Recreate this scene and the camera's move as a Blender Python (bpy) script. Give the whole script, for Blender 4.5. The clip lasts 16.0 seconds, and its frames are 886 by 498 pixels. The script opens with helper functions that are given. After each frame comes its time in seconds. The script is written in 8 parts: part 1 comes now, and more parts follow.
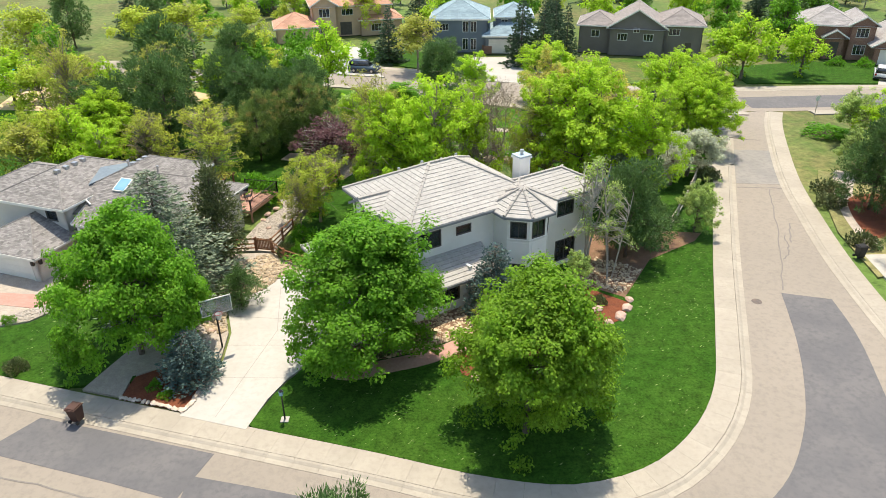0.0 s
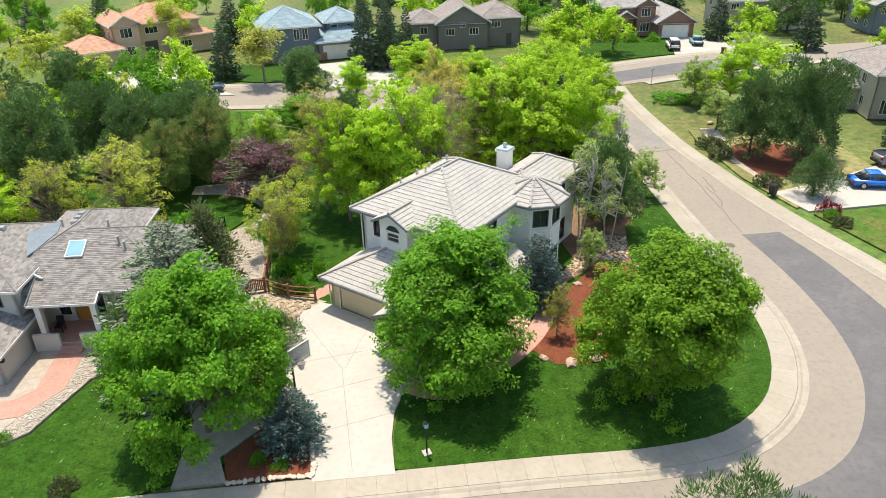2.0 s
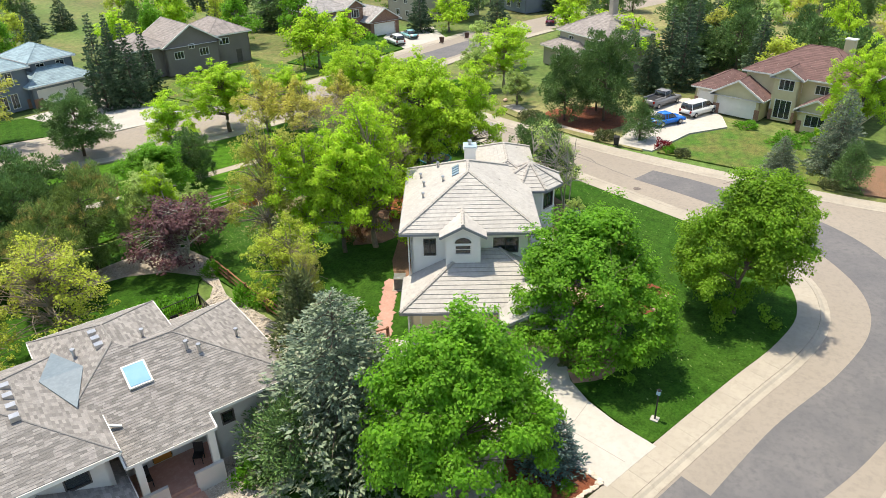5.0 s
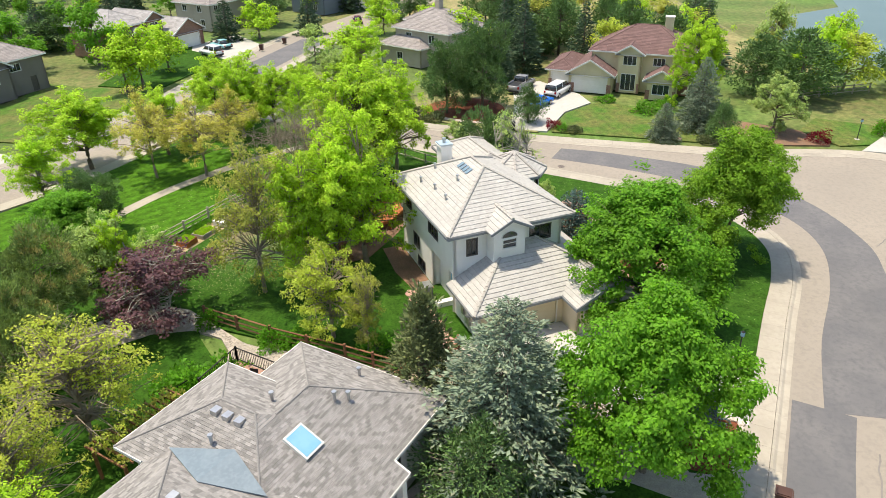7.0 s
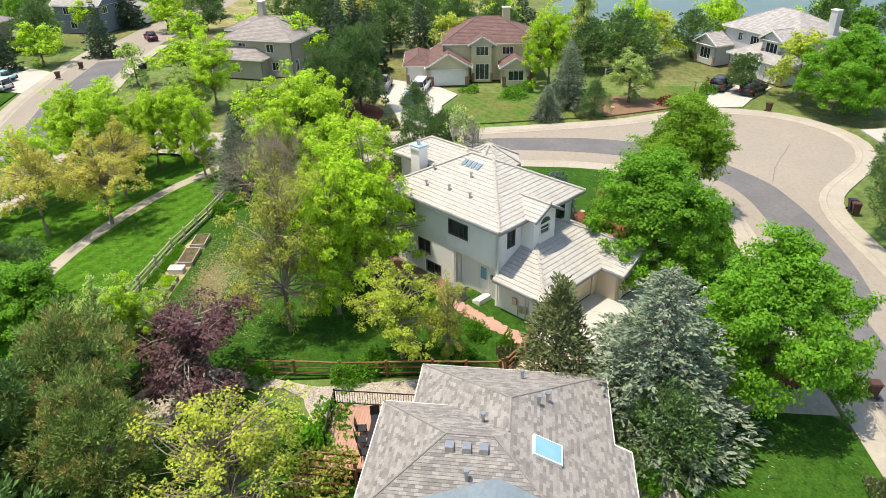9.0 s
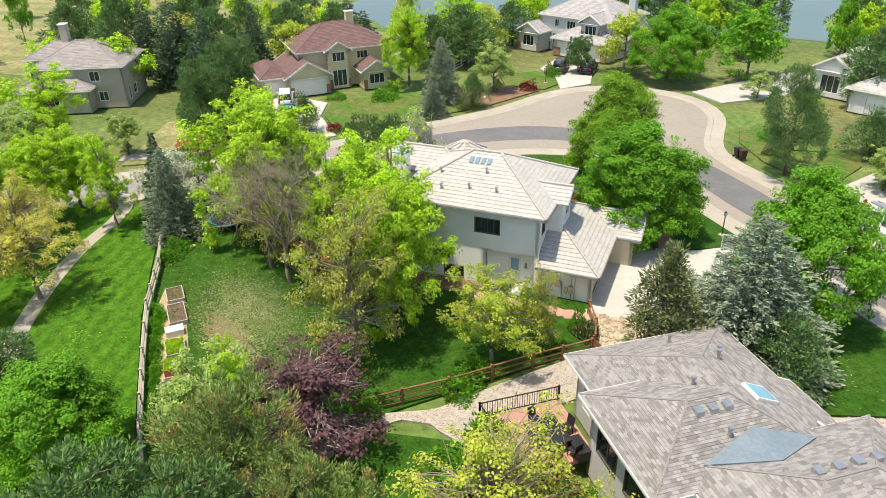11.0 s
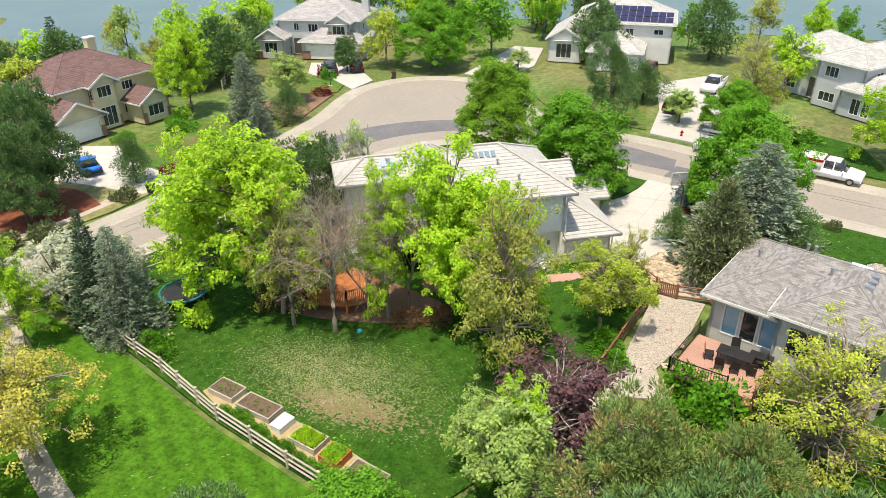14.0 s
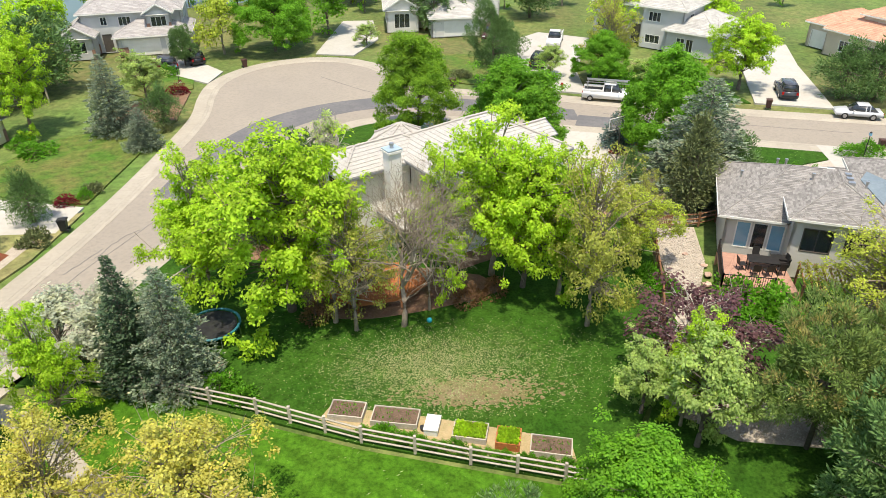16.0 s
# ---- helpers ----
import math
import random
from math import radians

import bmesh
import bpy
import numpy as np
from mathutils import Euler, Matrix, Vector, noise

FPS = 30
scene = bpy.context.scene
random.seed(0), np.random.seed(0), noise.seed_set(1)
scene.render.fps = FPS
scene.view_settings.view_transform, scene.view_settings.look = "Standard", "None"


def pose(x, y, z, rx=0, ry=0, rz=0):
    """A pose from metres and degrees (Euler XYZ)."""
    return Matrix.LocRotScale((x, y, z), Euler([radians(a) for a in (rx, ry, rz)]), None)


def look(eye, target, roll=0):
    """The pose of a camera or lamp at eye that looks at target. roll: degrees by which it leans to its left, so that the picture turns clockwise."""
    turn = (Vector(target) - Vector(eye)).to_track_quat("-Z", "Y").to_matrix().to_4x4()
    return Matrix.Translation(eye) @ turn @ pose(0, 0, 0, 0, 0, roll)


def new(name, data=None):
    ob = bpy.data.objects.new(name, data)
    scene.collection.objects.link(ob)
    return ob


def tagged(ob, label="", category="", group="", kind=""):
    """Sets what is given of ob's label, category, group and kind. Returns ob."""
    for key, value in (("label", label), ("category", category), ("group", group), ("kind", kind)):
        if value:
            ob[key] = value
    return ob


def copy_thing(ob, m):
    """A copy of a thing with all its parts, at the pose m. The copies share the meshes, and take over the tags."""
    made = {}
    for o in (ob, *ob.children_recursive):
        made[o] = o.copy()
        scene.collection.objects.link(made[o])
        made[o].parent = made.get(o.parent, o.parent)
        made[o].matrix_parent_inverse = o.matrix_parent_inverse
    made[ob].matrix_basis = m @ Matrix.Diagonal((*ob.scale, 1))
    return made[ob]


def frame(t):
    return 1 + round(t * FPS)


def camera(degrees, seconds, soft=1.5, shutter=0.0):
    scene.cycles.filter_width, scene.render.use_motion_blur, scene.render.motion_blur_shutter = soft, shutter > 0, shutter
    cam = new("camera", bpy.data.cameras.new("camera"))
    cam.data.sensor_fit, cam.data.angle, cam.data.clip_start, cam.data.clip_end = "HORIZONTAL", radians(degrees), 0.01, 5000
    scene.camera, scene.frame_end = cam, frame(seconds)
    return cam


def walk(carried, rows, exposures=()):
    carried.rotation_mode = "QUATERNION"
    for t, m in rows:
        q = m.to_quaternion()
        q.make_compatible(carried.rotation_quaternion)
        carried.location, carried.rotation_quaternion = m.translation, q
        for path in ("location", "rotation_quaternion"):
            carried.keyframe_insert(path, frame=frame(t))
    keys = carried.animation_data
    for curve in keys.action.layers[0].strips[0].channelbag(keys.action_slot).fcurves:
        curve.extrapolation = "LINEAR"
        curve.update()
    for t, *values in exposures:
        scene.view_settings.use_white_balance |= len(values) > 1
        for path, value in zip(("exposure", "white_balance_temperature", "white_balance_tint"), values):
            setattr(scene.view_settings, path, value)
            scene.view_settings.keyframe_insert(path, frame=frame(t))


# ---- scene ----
EXPO, KELVIN = 0.93, 7350
cam = camera(65.19, 16.0, 0.65)
# seconds, eye (metres), pitch, roll and yaw (degrees)
ROWS = [
    (0, 0.041, 0.031, 26.350, -28.005, -0.609, 0.239),
    (0.5, -4.333, 0.378, 26.323, -28.045, -0.721, -4.944),
    (1, -9.007, 1.261, 26.322, -28.078, -0.875, -10.576),
    (1.5, -13.388, 2.440, 26.318, -28.021, -0.960, -15.936),
    (2, -17.935, 4.129, 26.352, -27.999, -1.107, -21.686),
    (2.5, -22.081, 6.215, 26.456, -28.041, -1.123, -27.137),
    (3, -26.287, 8.813, 26.630, -28.136, -1.125, -33.001),
    (3.5, -29.861, 11.522, 26.656, -28.127, -1.165, -38.344),
    (4, -33.644, 15.052, 26.726, -28.134, -1.198, -44.492),
    (6.5, -44.999, 35.638, 26.503, -28.162, -1.303, -72.671),
    (7, -46.007, 40.445, 26.501, -28.312, -1.078, -78.652),
    (7.5, -46.588, 44.932, 26.509, -28.335, -1.061, -84.117),
    (8, -46.718, 49.733, 26.465, -28.378, -1.065, -89.940),
    (8.5, -46.368, 54.286, 26.480, -28.438, -1.102, -95.420),
    (9, -45.521, 59.054, 26.546, -28.523, -1.168, -101.211),
    (11.5, -34.542, 80.131, 26.491, -28.579, -1.158, -129.793),
    (12, -30.950, 83.557, 26.404, -28.588, -0.993, -135.728),
    (12.5, -27.494, 86.372, 26.366, -28.603, -0.993, -141.116),
    (13, -23.560, 89.046, 26.346, -28.609, -0.996, -146.876),
    (13.5, -19.566, 91.273, 26.464, -28.693, -0.866, -152.442),
    (14, -15.154, 93.272, 26.561, -28.834, -0.817, -158.374),
    (14.5, -10.806, 94.649, 26.572, -29.328, -0.884, -163.828),
    (15, -6.084, 95.630, 26.600, -29.936, -0.981, -169.596),
    (15.5, -1.506, 96.175, 26.699, -30.538, -0.962, -175.204),
    (16, 3.386, 96.318, 26.801, -31.119, -0.890, -181.156),
]
walk(cam, [(t, pose(x, y, z, 0, 0, yaw) @ pose(0, 0, 0, 90 + pitch, 0, 0) @ pose(0, 0, 0, 0, 0, roll)) for t, x, y, z, pitch, roll, yaw in ROWS], [(0, EXPO, KELVIN, 8), (16, EXPO, KELVIN, 8)])

# ---- light ----
SUN_TO = Vector((0.03, 0.28, 1.0)).normalized()
world = bpy.data.worlds.new("world")
scene.world = world
world.use_nodes = True
wn = world.node_tree
sky = wn.nodes.new("ShaderNodeTexSky")
sky.sky_type, sky.sun_disc = "NISHITA", False
sky.sun_elevation = math.asin(SUN_TO.z)
sky.sun_rotation = math.atan2(SUN_TO.x, SUN_TO.y)
wn.links.new(sky.outputs[0], wn.nodes["Background"].inputs[0])
wn.nodes["Background"].inputs[1].default_value = 0.15
sun = new("sun", bpy.data.lights.new("sun", "SUN"))
sun.data.energy, sun.data.angle, sun.data.color = 3.1, radians(1.0), (1.0, 0.95, 0.87)
sun.matrix_world = look((0, 0, 60), Vector((0, 0, 60)) - SUN_TO)


# ---- materials ----
def mat(name, c1, c2=None, c3=None, scale=1.0, fine=8.0, rough=0.85, bump=0.0, bump_scale=20.0, metal=0.0, island=0.0, obj=0.0, trans=0.0, glass=0.0, spec=0.3, mix=0.5):
    """A surface of two or three colours in noise of two scales; island and obj: how far pieces differ in brightness."""
    m = bpy.data.materials.new(name)
    m.use_nodes = True
    nt = m.node_tree
    b = nt.nodes["Principled BSDF"]
    b.inputs["Roughness"].default_value = rough
    b.inputs["Metallic"].default_value = metal
    b.inputs["Specular IOR Level"].default_value = spec
    geo = nt.nodes.new("ShaderNodeNewGeometry")

    def node(kind, **kw):
        n = nt.nodes.new(kind)
        for k, v in kw.items():
            n.inputs[k].default_value = v
        return n

    def noise_of(s, detail=4.0):
        n = node("ShaderNodeTexNoise", Scale=s, Detail=detail, Roughness=0.6)
        nt.links.new(geo.outputs["Position"], n.inputs["Vector"])
        return n.outputs["Fac"]

    def blend(fac, a, bcol, lo=0.38, hi=0.62):
        mr = node("ShaderNodeMapRange")
        mr.inputs["From Min"].default_value, mr.inputs["From Max"].default_value = lo, hi
        nt.links.new(fac, mr.inputs["Value"])
        mx = nt.nodes.new("ShaderNodeMix")
        mx.data_type = "RGBA"
        nt.links.new(mr.outputs[0], mx.inputs[0])
        for v, s in ((a, mx.inputs[6]), (bcol, mx.inputs[7])):
            if isinstance(v, tuple):
                s.default_value = (*v, 1)
            else:
                nt.links.new(v, s)
        return mx.outputs[2]

    c2 = c2 or tuple(x * 0.8 for x in c1)
    col = blend(noise_of(scale), c1, c2, 0.5 - 0.24 * mix, 0.5 + 0.24 * mix)
    if c3:
        col = blend(noise_of(fine, 3.0), col, c3, 0.45, 0.8)
    for amount, out in ((island, geo.outputs["Random Per Island"]), (obj, None)):
        if amount:
            if out is None:
                out = nt.nodes.new("ShaderNodeObjectInfo").outputs["Random"]
            mr = node("ShaderNodeMapRange")
            mr.inputs["To Min"].default_value, mr.inputs["To Max"].default_value = 1 - amount, 1 + amount
            nt.links.new(out, mr.inputs["Value"])
            hs = nt.nodes.new("ShaderNodeHueSaturation")
            nt.links.new(mr.outputs[0], hs.inputs["Value"])
            nt.links.new(col, hs.inputs["Color"])
            col = hs.outputs[0]
    nt.links.new(col, b.inputs["Base Color"])
    if bump:
        bp = node("ShaderNodeBump", Strength=min(1.0, bump), Distance=0.05)
        nt.links.new(noise_of(bump_scale, 5.0), bp.inputs["Height"])
        nt.links.new(bp.outputs[0], b.inputs["Normal"])
    if glass:
        b.inputs["Transmission Weight"].default_value = glass
    if trans:
        tr = nt.nodes.new("ShaderNodeBsdfTranslucent")
        nt.links.new(col, tr.inputs[0])
        ms = node("ShaderNodeMixShader", Fac=trans)
        nt.links.new(b.outputs[0], ms.inputs[1])
        nt.links.new(tr.outputs[0], ms.inputs[2])
        nt.links.new(ms.outputs[0], nt.nodes["Material Output"].inputs[0])
    return m


M_FIELD = mat("field_grass", (0.09, 0.153, 0.0315), (0.153, 0.144, 0.054), (0.063, 0.117, 0.0225), 0.035, 0.6, 0.95, 0.4, 3)
M_DRY = mat("dry_grass", (0.28, 0.23, 0.11), (0.16, 0.18, 0.06), (0.2, 0.2, 0.08), 0.15, 2, 0.95, 0.3, 8)
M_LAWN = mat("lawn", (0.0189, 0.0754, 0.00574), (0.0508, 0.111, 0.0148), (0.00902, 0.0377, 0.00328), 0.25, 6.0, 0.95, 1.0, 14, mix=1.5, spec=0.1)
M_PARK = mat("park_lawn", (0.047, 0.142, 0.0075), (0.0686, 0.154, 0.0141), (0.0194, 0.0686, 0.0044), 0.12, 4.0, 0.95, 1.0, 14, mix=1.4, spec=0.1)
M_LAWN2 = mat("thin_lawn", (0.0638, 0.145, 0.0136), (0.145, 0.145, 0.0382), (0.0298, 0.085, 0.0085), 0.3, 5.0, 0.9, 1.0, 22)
M_ROAD = mat("worn_asphalt", (0.307, 0.265, 0.218), (0.262, 0.228, 0.191), (0.229, 0.202, 0.171), 0.10, 3.0, 0.9, 0.4, 40, mix=1.0)
M_PATCH = mat("new_asphalt", (0.127, 0.123, 0.127), (0.156, 0.148, 0.148), (0.107, 0.107, 0.111), 0.3, 3, 0.9, 0.3, 50)
M_CONC = mat("concrete", (0.377, 0.337, 0.276), (0.337, 0.3, 0.245), (0.303, 0.269, 0.222), 0.35, 3, 0.85, 0.15, 40, obj=0.05)
M_DRIVE = mat("pale_concrete", (0.44, 0.419, 0.382), (0.404, 0.382, 0.346), (0.368, 0.346, 0.308), 0.4, 2.5, 0.85, 0.12, 40, obj=0.04)
M_REDC = mat("red_concrete", (0.44, 0.25, 0.20), (0.39, 0.215, 0.17), (0.47, 0.30, 0.245), 0.8, 5, 0.8, 0.2, 30, obj=0.06)
M_MULCH = mat("red_mulch", (0.19, 0.055, 0.025), (0.13, 0.04, 0.02), (0.25, 0.09, 0.045), 1.5, 14, 0.95, 0.9, 30)
M_BROWN = mat("brown_mulch", (0.22, 0.12, 0.075), (0.16, 0.10, 0.06), (0.30, 0.19, 0.13), 1.0, 9, 0.95, 0.8, 25)
M_GRAVEL = mat("gravel", (0.46, 0.40, 0.33), (0.38, 0.33, 0.28), (0.30, 0.25, 0.21), 2.0, 10, 0.9, 0.8, 18)
M_STONE = mat("river_stone", (0.50, 0.40, 0.27), (0.42, 0.31, 0.20), (0.56, 0.48, 0.36), 1.2, 6, 0.85, 0.2, 20, island=0.3, obj=0.2)
M_STUCCO = mat("white_stucco", (0.83, 0.81, 0.76), (0.78, 0.76, 0.71), None, 0.5, 4, 0.9, 0.2, 60)
M_CREAM = mat("cream_stucco", (0.70, 0.61, 0.44), (0.66, 0.57, 0.41), None, 0.5, 4, 0.9, 0.15, 60)
M_DOORC = mat("cream_garage_door", (0.68, 0.58, 0.39), (0.65, 0.55, 0.37), None, 0.7, 4, 0.6, 0.05, 40)
M_TILE = mat("grey_roof_tile", (0.428, 0.408, 0.378), (0.389, 0.37, 0.343), (0.329, 0.313, 0.29), 0.5, 4, 0.85, 0.15, 30, island=0.045)
M_RIDGE = mat("ridge_tile", (0.42, 0.39, 0.35), (0.37, 0.34, 0.31), None, 2, 6, 0.85, 0.2, 20, island=0.1)
M_SHING = mat("grey_shingle", (0.24, 0.226, 0.214), (0.208, 0.196, 0.186), (0.288, 0.264, 0.244), 0.8, 9, 0.95, 0.35, 60, island=0.3)
M_TRIM = mat("white_trim", (0.75, 0.73, 0.68), (0.70, 0.68, 0.63), None, 1, 5, 0.6)
M_GREYT = mat("grey_fascia", (0.23, 0.24, 0.25), (0.2, 0.21, 0.22), None, 1, 5, 0.5)
M_DARK = mat("dark_metal", (0.03, 0.03, 0.03), (0.045, 0.04, 0.04), None, 3, 9, 0.45, metal=0.4)
M_BLACK = mat("black_plastic", (0.02, 0.02, 0.022), (0.03, 0.03, 0.03), None, 3, 9, 0.5)
M_STEEL = mat("galvanised_steel", (0.5, 0.5, 0.5), (0.42, 0.42, 0.43), None, 3, 9, 0.35, metal=0.8)
M_GLASS = mat("window_glass", (0.10, 0.12, 0.13), (0.08, 0.10, 0.11), None, 0.4, 3, 0.06, glass=0.6, spec=0.6)
M_SKYL = mat("skylight_glass", (0.17, 0.37, 0.49), (0.21, 0.41, 0.53), None, 1, 3, 0.08, spec=0.8)
M_WOODR = mat("stained_cedar", (0.40, 0.135, 0.045), (0.33, 0.105, 0.035), (0.47, 0.19, 0.07), 1.5, 10, 0.7, 0.2, 30, obj=0.12)
M_FENCE = mat("red_brown_rail", (0.24, 0.115, 0.06), (0.19, 0.085, 0.045), (0.32, 0.17, 0.10), 1.5, 10, 0.85, 0.3, 30, obj=0.15)
M_GREYW = mat("weathered_wood", (0.42, 0.37, 0.30), (0.34, 0.30, 0.25), (0.5, 0.45, 0.38), 1.5, 10, 0.9, 0.3, 30, obj=0.15)
M_BARK = mat("grey_bark", (0.16, 0.125, 0.10), (0.11, 0.085, 0.065), (0.22, 0.18, 0.145), 2, 14, 0.95, 0.8, 20)
M_GREYB = mat("ash_grey_bark", (0.30, 0.245, 0.185), (0.22, 0.175, 0.13), (0.36, 0.30, 0.235), 2, 14, 0.95, 0.5, 20)
M_PALEB = mat("pale_bark", (0.475, 0.437, 0.38), (0.361, 0.323, 0.275), (0.19, 0.171, 0.142), 1.5, 9, 0.9, 0.4, 20)
M_SOIL = mat("garden_soil", (0.10, 0.065, 0.045), (0.14, 0.09, 0.06), (0.2, 0.14, 0.1), 2, 12, 0.95, 0.9, 25)
M_STRAW = mat("wood_chip", (0.40, 0.30, 0.165), (0.30, 0.24, 0.12), (0.46, 0.36, 0.22), 1.5, 14, 0.95, 0.6, 30)
M_WATER = mat("lake_water", (0.08, 0.128, 0.136), (0.096, 0.144, 0.152), None, 0.05, 0.5, 0.35, 0.15, 1.5, spec=0.1)
M_SAND = mat("play_sand", (0.58, 0.42, 0.25), (0.52, 0.38, 0.23), None, 0.4, 4, 0.95, 0.3, 20)
M_BRICK = mat("red_brown_brick", (0.28, 0.15, 0.105), (0.23, 0.125, 0.09), (0.36, 0.24, 0.18), 1.2, 8, 0.9, 0.4, 20)


def mown(m, turn, pitch, amount):
    """Faint stripes of mowing and a fine mottle of blades over a lawn's colour."""
    nt = m.node_tree
    b = nt.nodes["Principled BSDF"]
    old = b.inputs["Base Color"].links[0].from_socket
    geo = nt.nodes.new("ShaderNodeNewGeometry")
    mp = nt.nodes.new("ShaderNodeMapping")
    mp.inputs["Rotation"].default_value = (0, 0, radians(turn))
    nt.links.new(geo.outputs["Position"], mp.inputs["Vector"])
    wv = nt.nodes.new("ShaderNodeTexWave")
    wv.inputs["Scale"].default_value = pitch
    wv.inputs["Distortion"].default_value = 0.8
    wv.inputs["Detail Scale"].default_value = 0.6
    nt.links.new(mp.outputs[0], wv.inputs["Vector"])
    nz = nt.nodes.new("ShaderNodeTexNoise")
    nz.inputs["Scale"].default_value, nz.inputs["Detail"].default_value, nz.inputs["Roughness"].default_value = 1.3, 9.0, 0.78
    nt.links.new(geo.outputs["Position"], nz.inputs["Vector"])
    r1, r2 = nt.nodes.new("ShaderNodeMapRange"), nt.nodes.new("ShaderNodeMapRange")
    for r, lo, hi, a in ((r1, 0, 1, amount), (r2, 0.30, 0.70, 0.55)):
        r.inputs["From Min"].default_value, r.inputs["From Max"].default_value = lo, hi
        r.inputs["To Min"].default_value, r.inputs["To Max"].default_value = 1 - a, 1 + a
    nt.links.new(wv.outputs["Fac"], r1.inputs["Value"])
    nt.links.new(nz.outputs["Fac"], r2.inputs["Value"])
    mu = nt.nodes.new("ShaderNodeMath")
    mu.operation = "MULTIPLY"
    nt.links.new(r1.outputs[0], mu.inputs[0])
    nt.links.new(r2.outputs[0], mu.inputs[1])
    hs = nt.nodes.new("ShaderNodeHueSaturation")
    nt.links.new(mu.outputs[0], hs.inputs["Value"])
    nt.links.new(old, hs.inputs["Color"])
    nt.links.new(hs.outputs[0], b.inputs["Base Color"])


mown(M_LAWN, 25, 0.35, 0.05)
mown(M_PARK, -50, 0.26, 0.13)
mown(M_LAWN2, 70, 0.3, 0.06)
mown(M_FIELD, 10, 0.02, 0.12)
mown(M_DRY, 50, 0.05, 0.10)


def leafmat(name, c, var=0.25, trans=0.52):
    d = tuple(x * 0.72 for x in c)
    e = (c[0] * 1.35, c[1] * 1.2, c[2] * 1.0)
    return mat(name, c, d, e, 0.35, 1.8, 0.6, island=var, obj=0.06, trans=trans, spec=0.25)


L_MAPLE = leafmat("maple_leaf", (0.165, 0.40, 0.03))
L_OLIVE = leafmat("linden_leaf", (0.20, 0.385, 0.03))
L_BRIGHT = leafmat("bright_leaf", (0.43, 0.66, 0.05))
L_YELLOW = leafmat("yellow_green_leaf", (0.47, 0.58, 0.08))
L_GREY = leafmat("spring_olive_leaf", (0.44, 0.48, 0.10))
L_AMBER = leafmat("amber_leaf", (0.62, 0.60, 0.14))
L_SAGE = leafmat("sage_leaf", (0.41, 0.56, 0.17))
L_PLUM = leafmat("plum_leaf", (0.20, 0.105, 0.12))
L_WHITE = leafmat("blossom", (0.55, 0.60, 0.46))
L_BLUE = leafmat("blue_needle", (0.20, 0.265, 0.18), 0.3, 0.13)
L_TEAL = leafmat("teal_needle", (0.115, 0.19, 0.175), 0.3, 0.12)
L_SPRUCE = leafmat("green_needle", (0.082, 0.14, 0.075), 0.3, 0.12)
L_PINE = leafmat("pine_needle", (0.115, 0.215, 0.065), 0.3, 0.18)
L_PINEB = leafmat("brown_tipped_needle", (0.20, 0.30, 0.08), 0.35, 0.25)
L_JUNI = leafmat("juniper_needle", (0.15, 0.185, 0.075), 0.3, 0.12)
L_TIPS = leafmat("brown_needle_tip", (0.38, 0.35, 0.12), 0.35, 0.2)
L_NEWB = leafmat("pale_new_needle", (0.31, 0.325, 0.23), 0.3, 0.15)
L_SHRUB = leafmat("shrub_leaf", (0.13, 0.36, 0.026))
L_RED = leafmat("barberry_leaf", (0.20, 0.015, 0.03))


# ---- helpers for building ----
def mesh_of(name, verts, faces, material=None, smooth=False):
    me = bpy.data.meshes.new(name)
    me.from_pydata([tuple(v) for v in verts], [], [tuple(f) for f in faces])
    if material:
        me.materials.append(material)
    if smooth:
        me.shade_smooth()
    me.update()
    return me


def quads_mesh(name, v4, material):
    """v4: array (n, 4, 3) of separate four-cornered faces."""
    n = len(v4)
    me = bpy.data.meshes.new(name)
    me.vertices.add(n * 4)
    me.vertices.foreach_set("co", v4.astype(np.float32).ravel())
    me.loops.add(n * 4)
    me.loops.foreach_set("vertex_index", np.arange(n * 4, dtype=np.int32))
    me.polygons.add(n)
    me.polygons.foreach_set("loop_start", np.arange(0, n * 4, 4, dtype=np.int32))
    me.materials.append(material)
    me.update(calc_edges=True)
    return me


def part(name, me, parent, label="", m=None):
    ob = new(name, me)
    ob.parent = parent
    if m is not None:
        ob.matrix_local = m
    if label:
        ob["label"] = label
    return ob


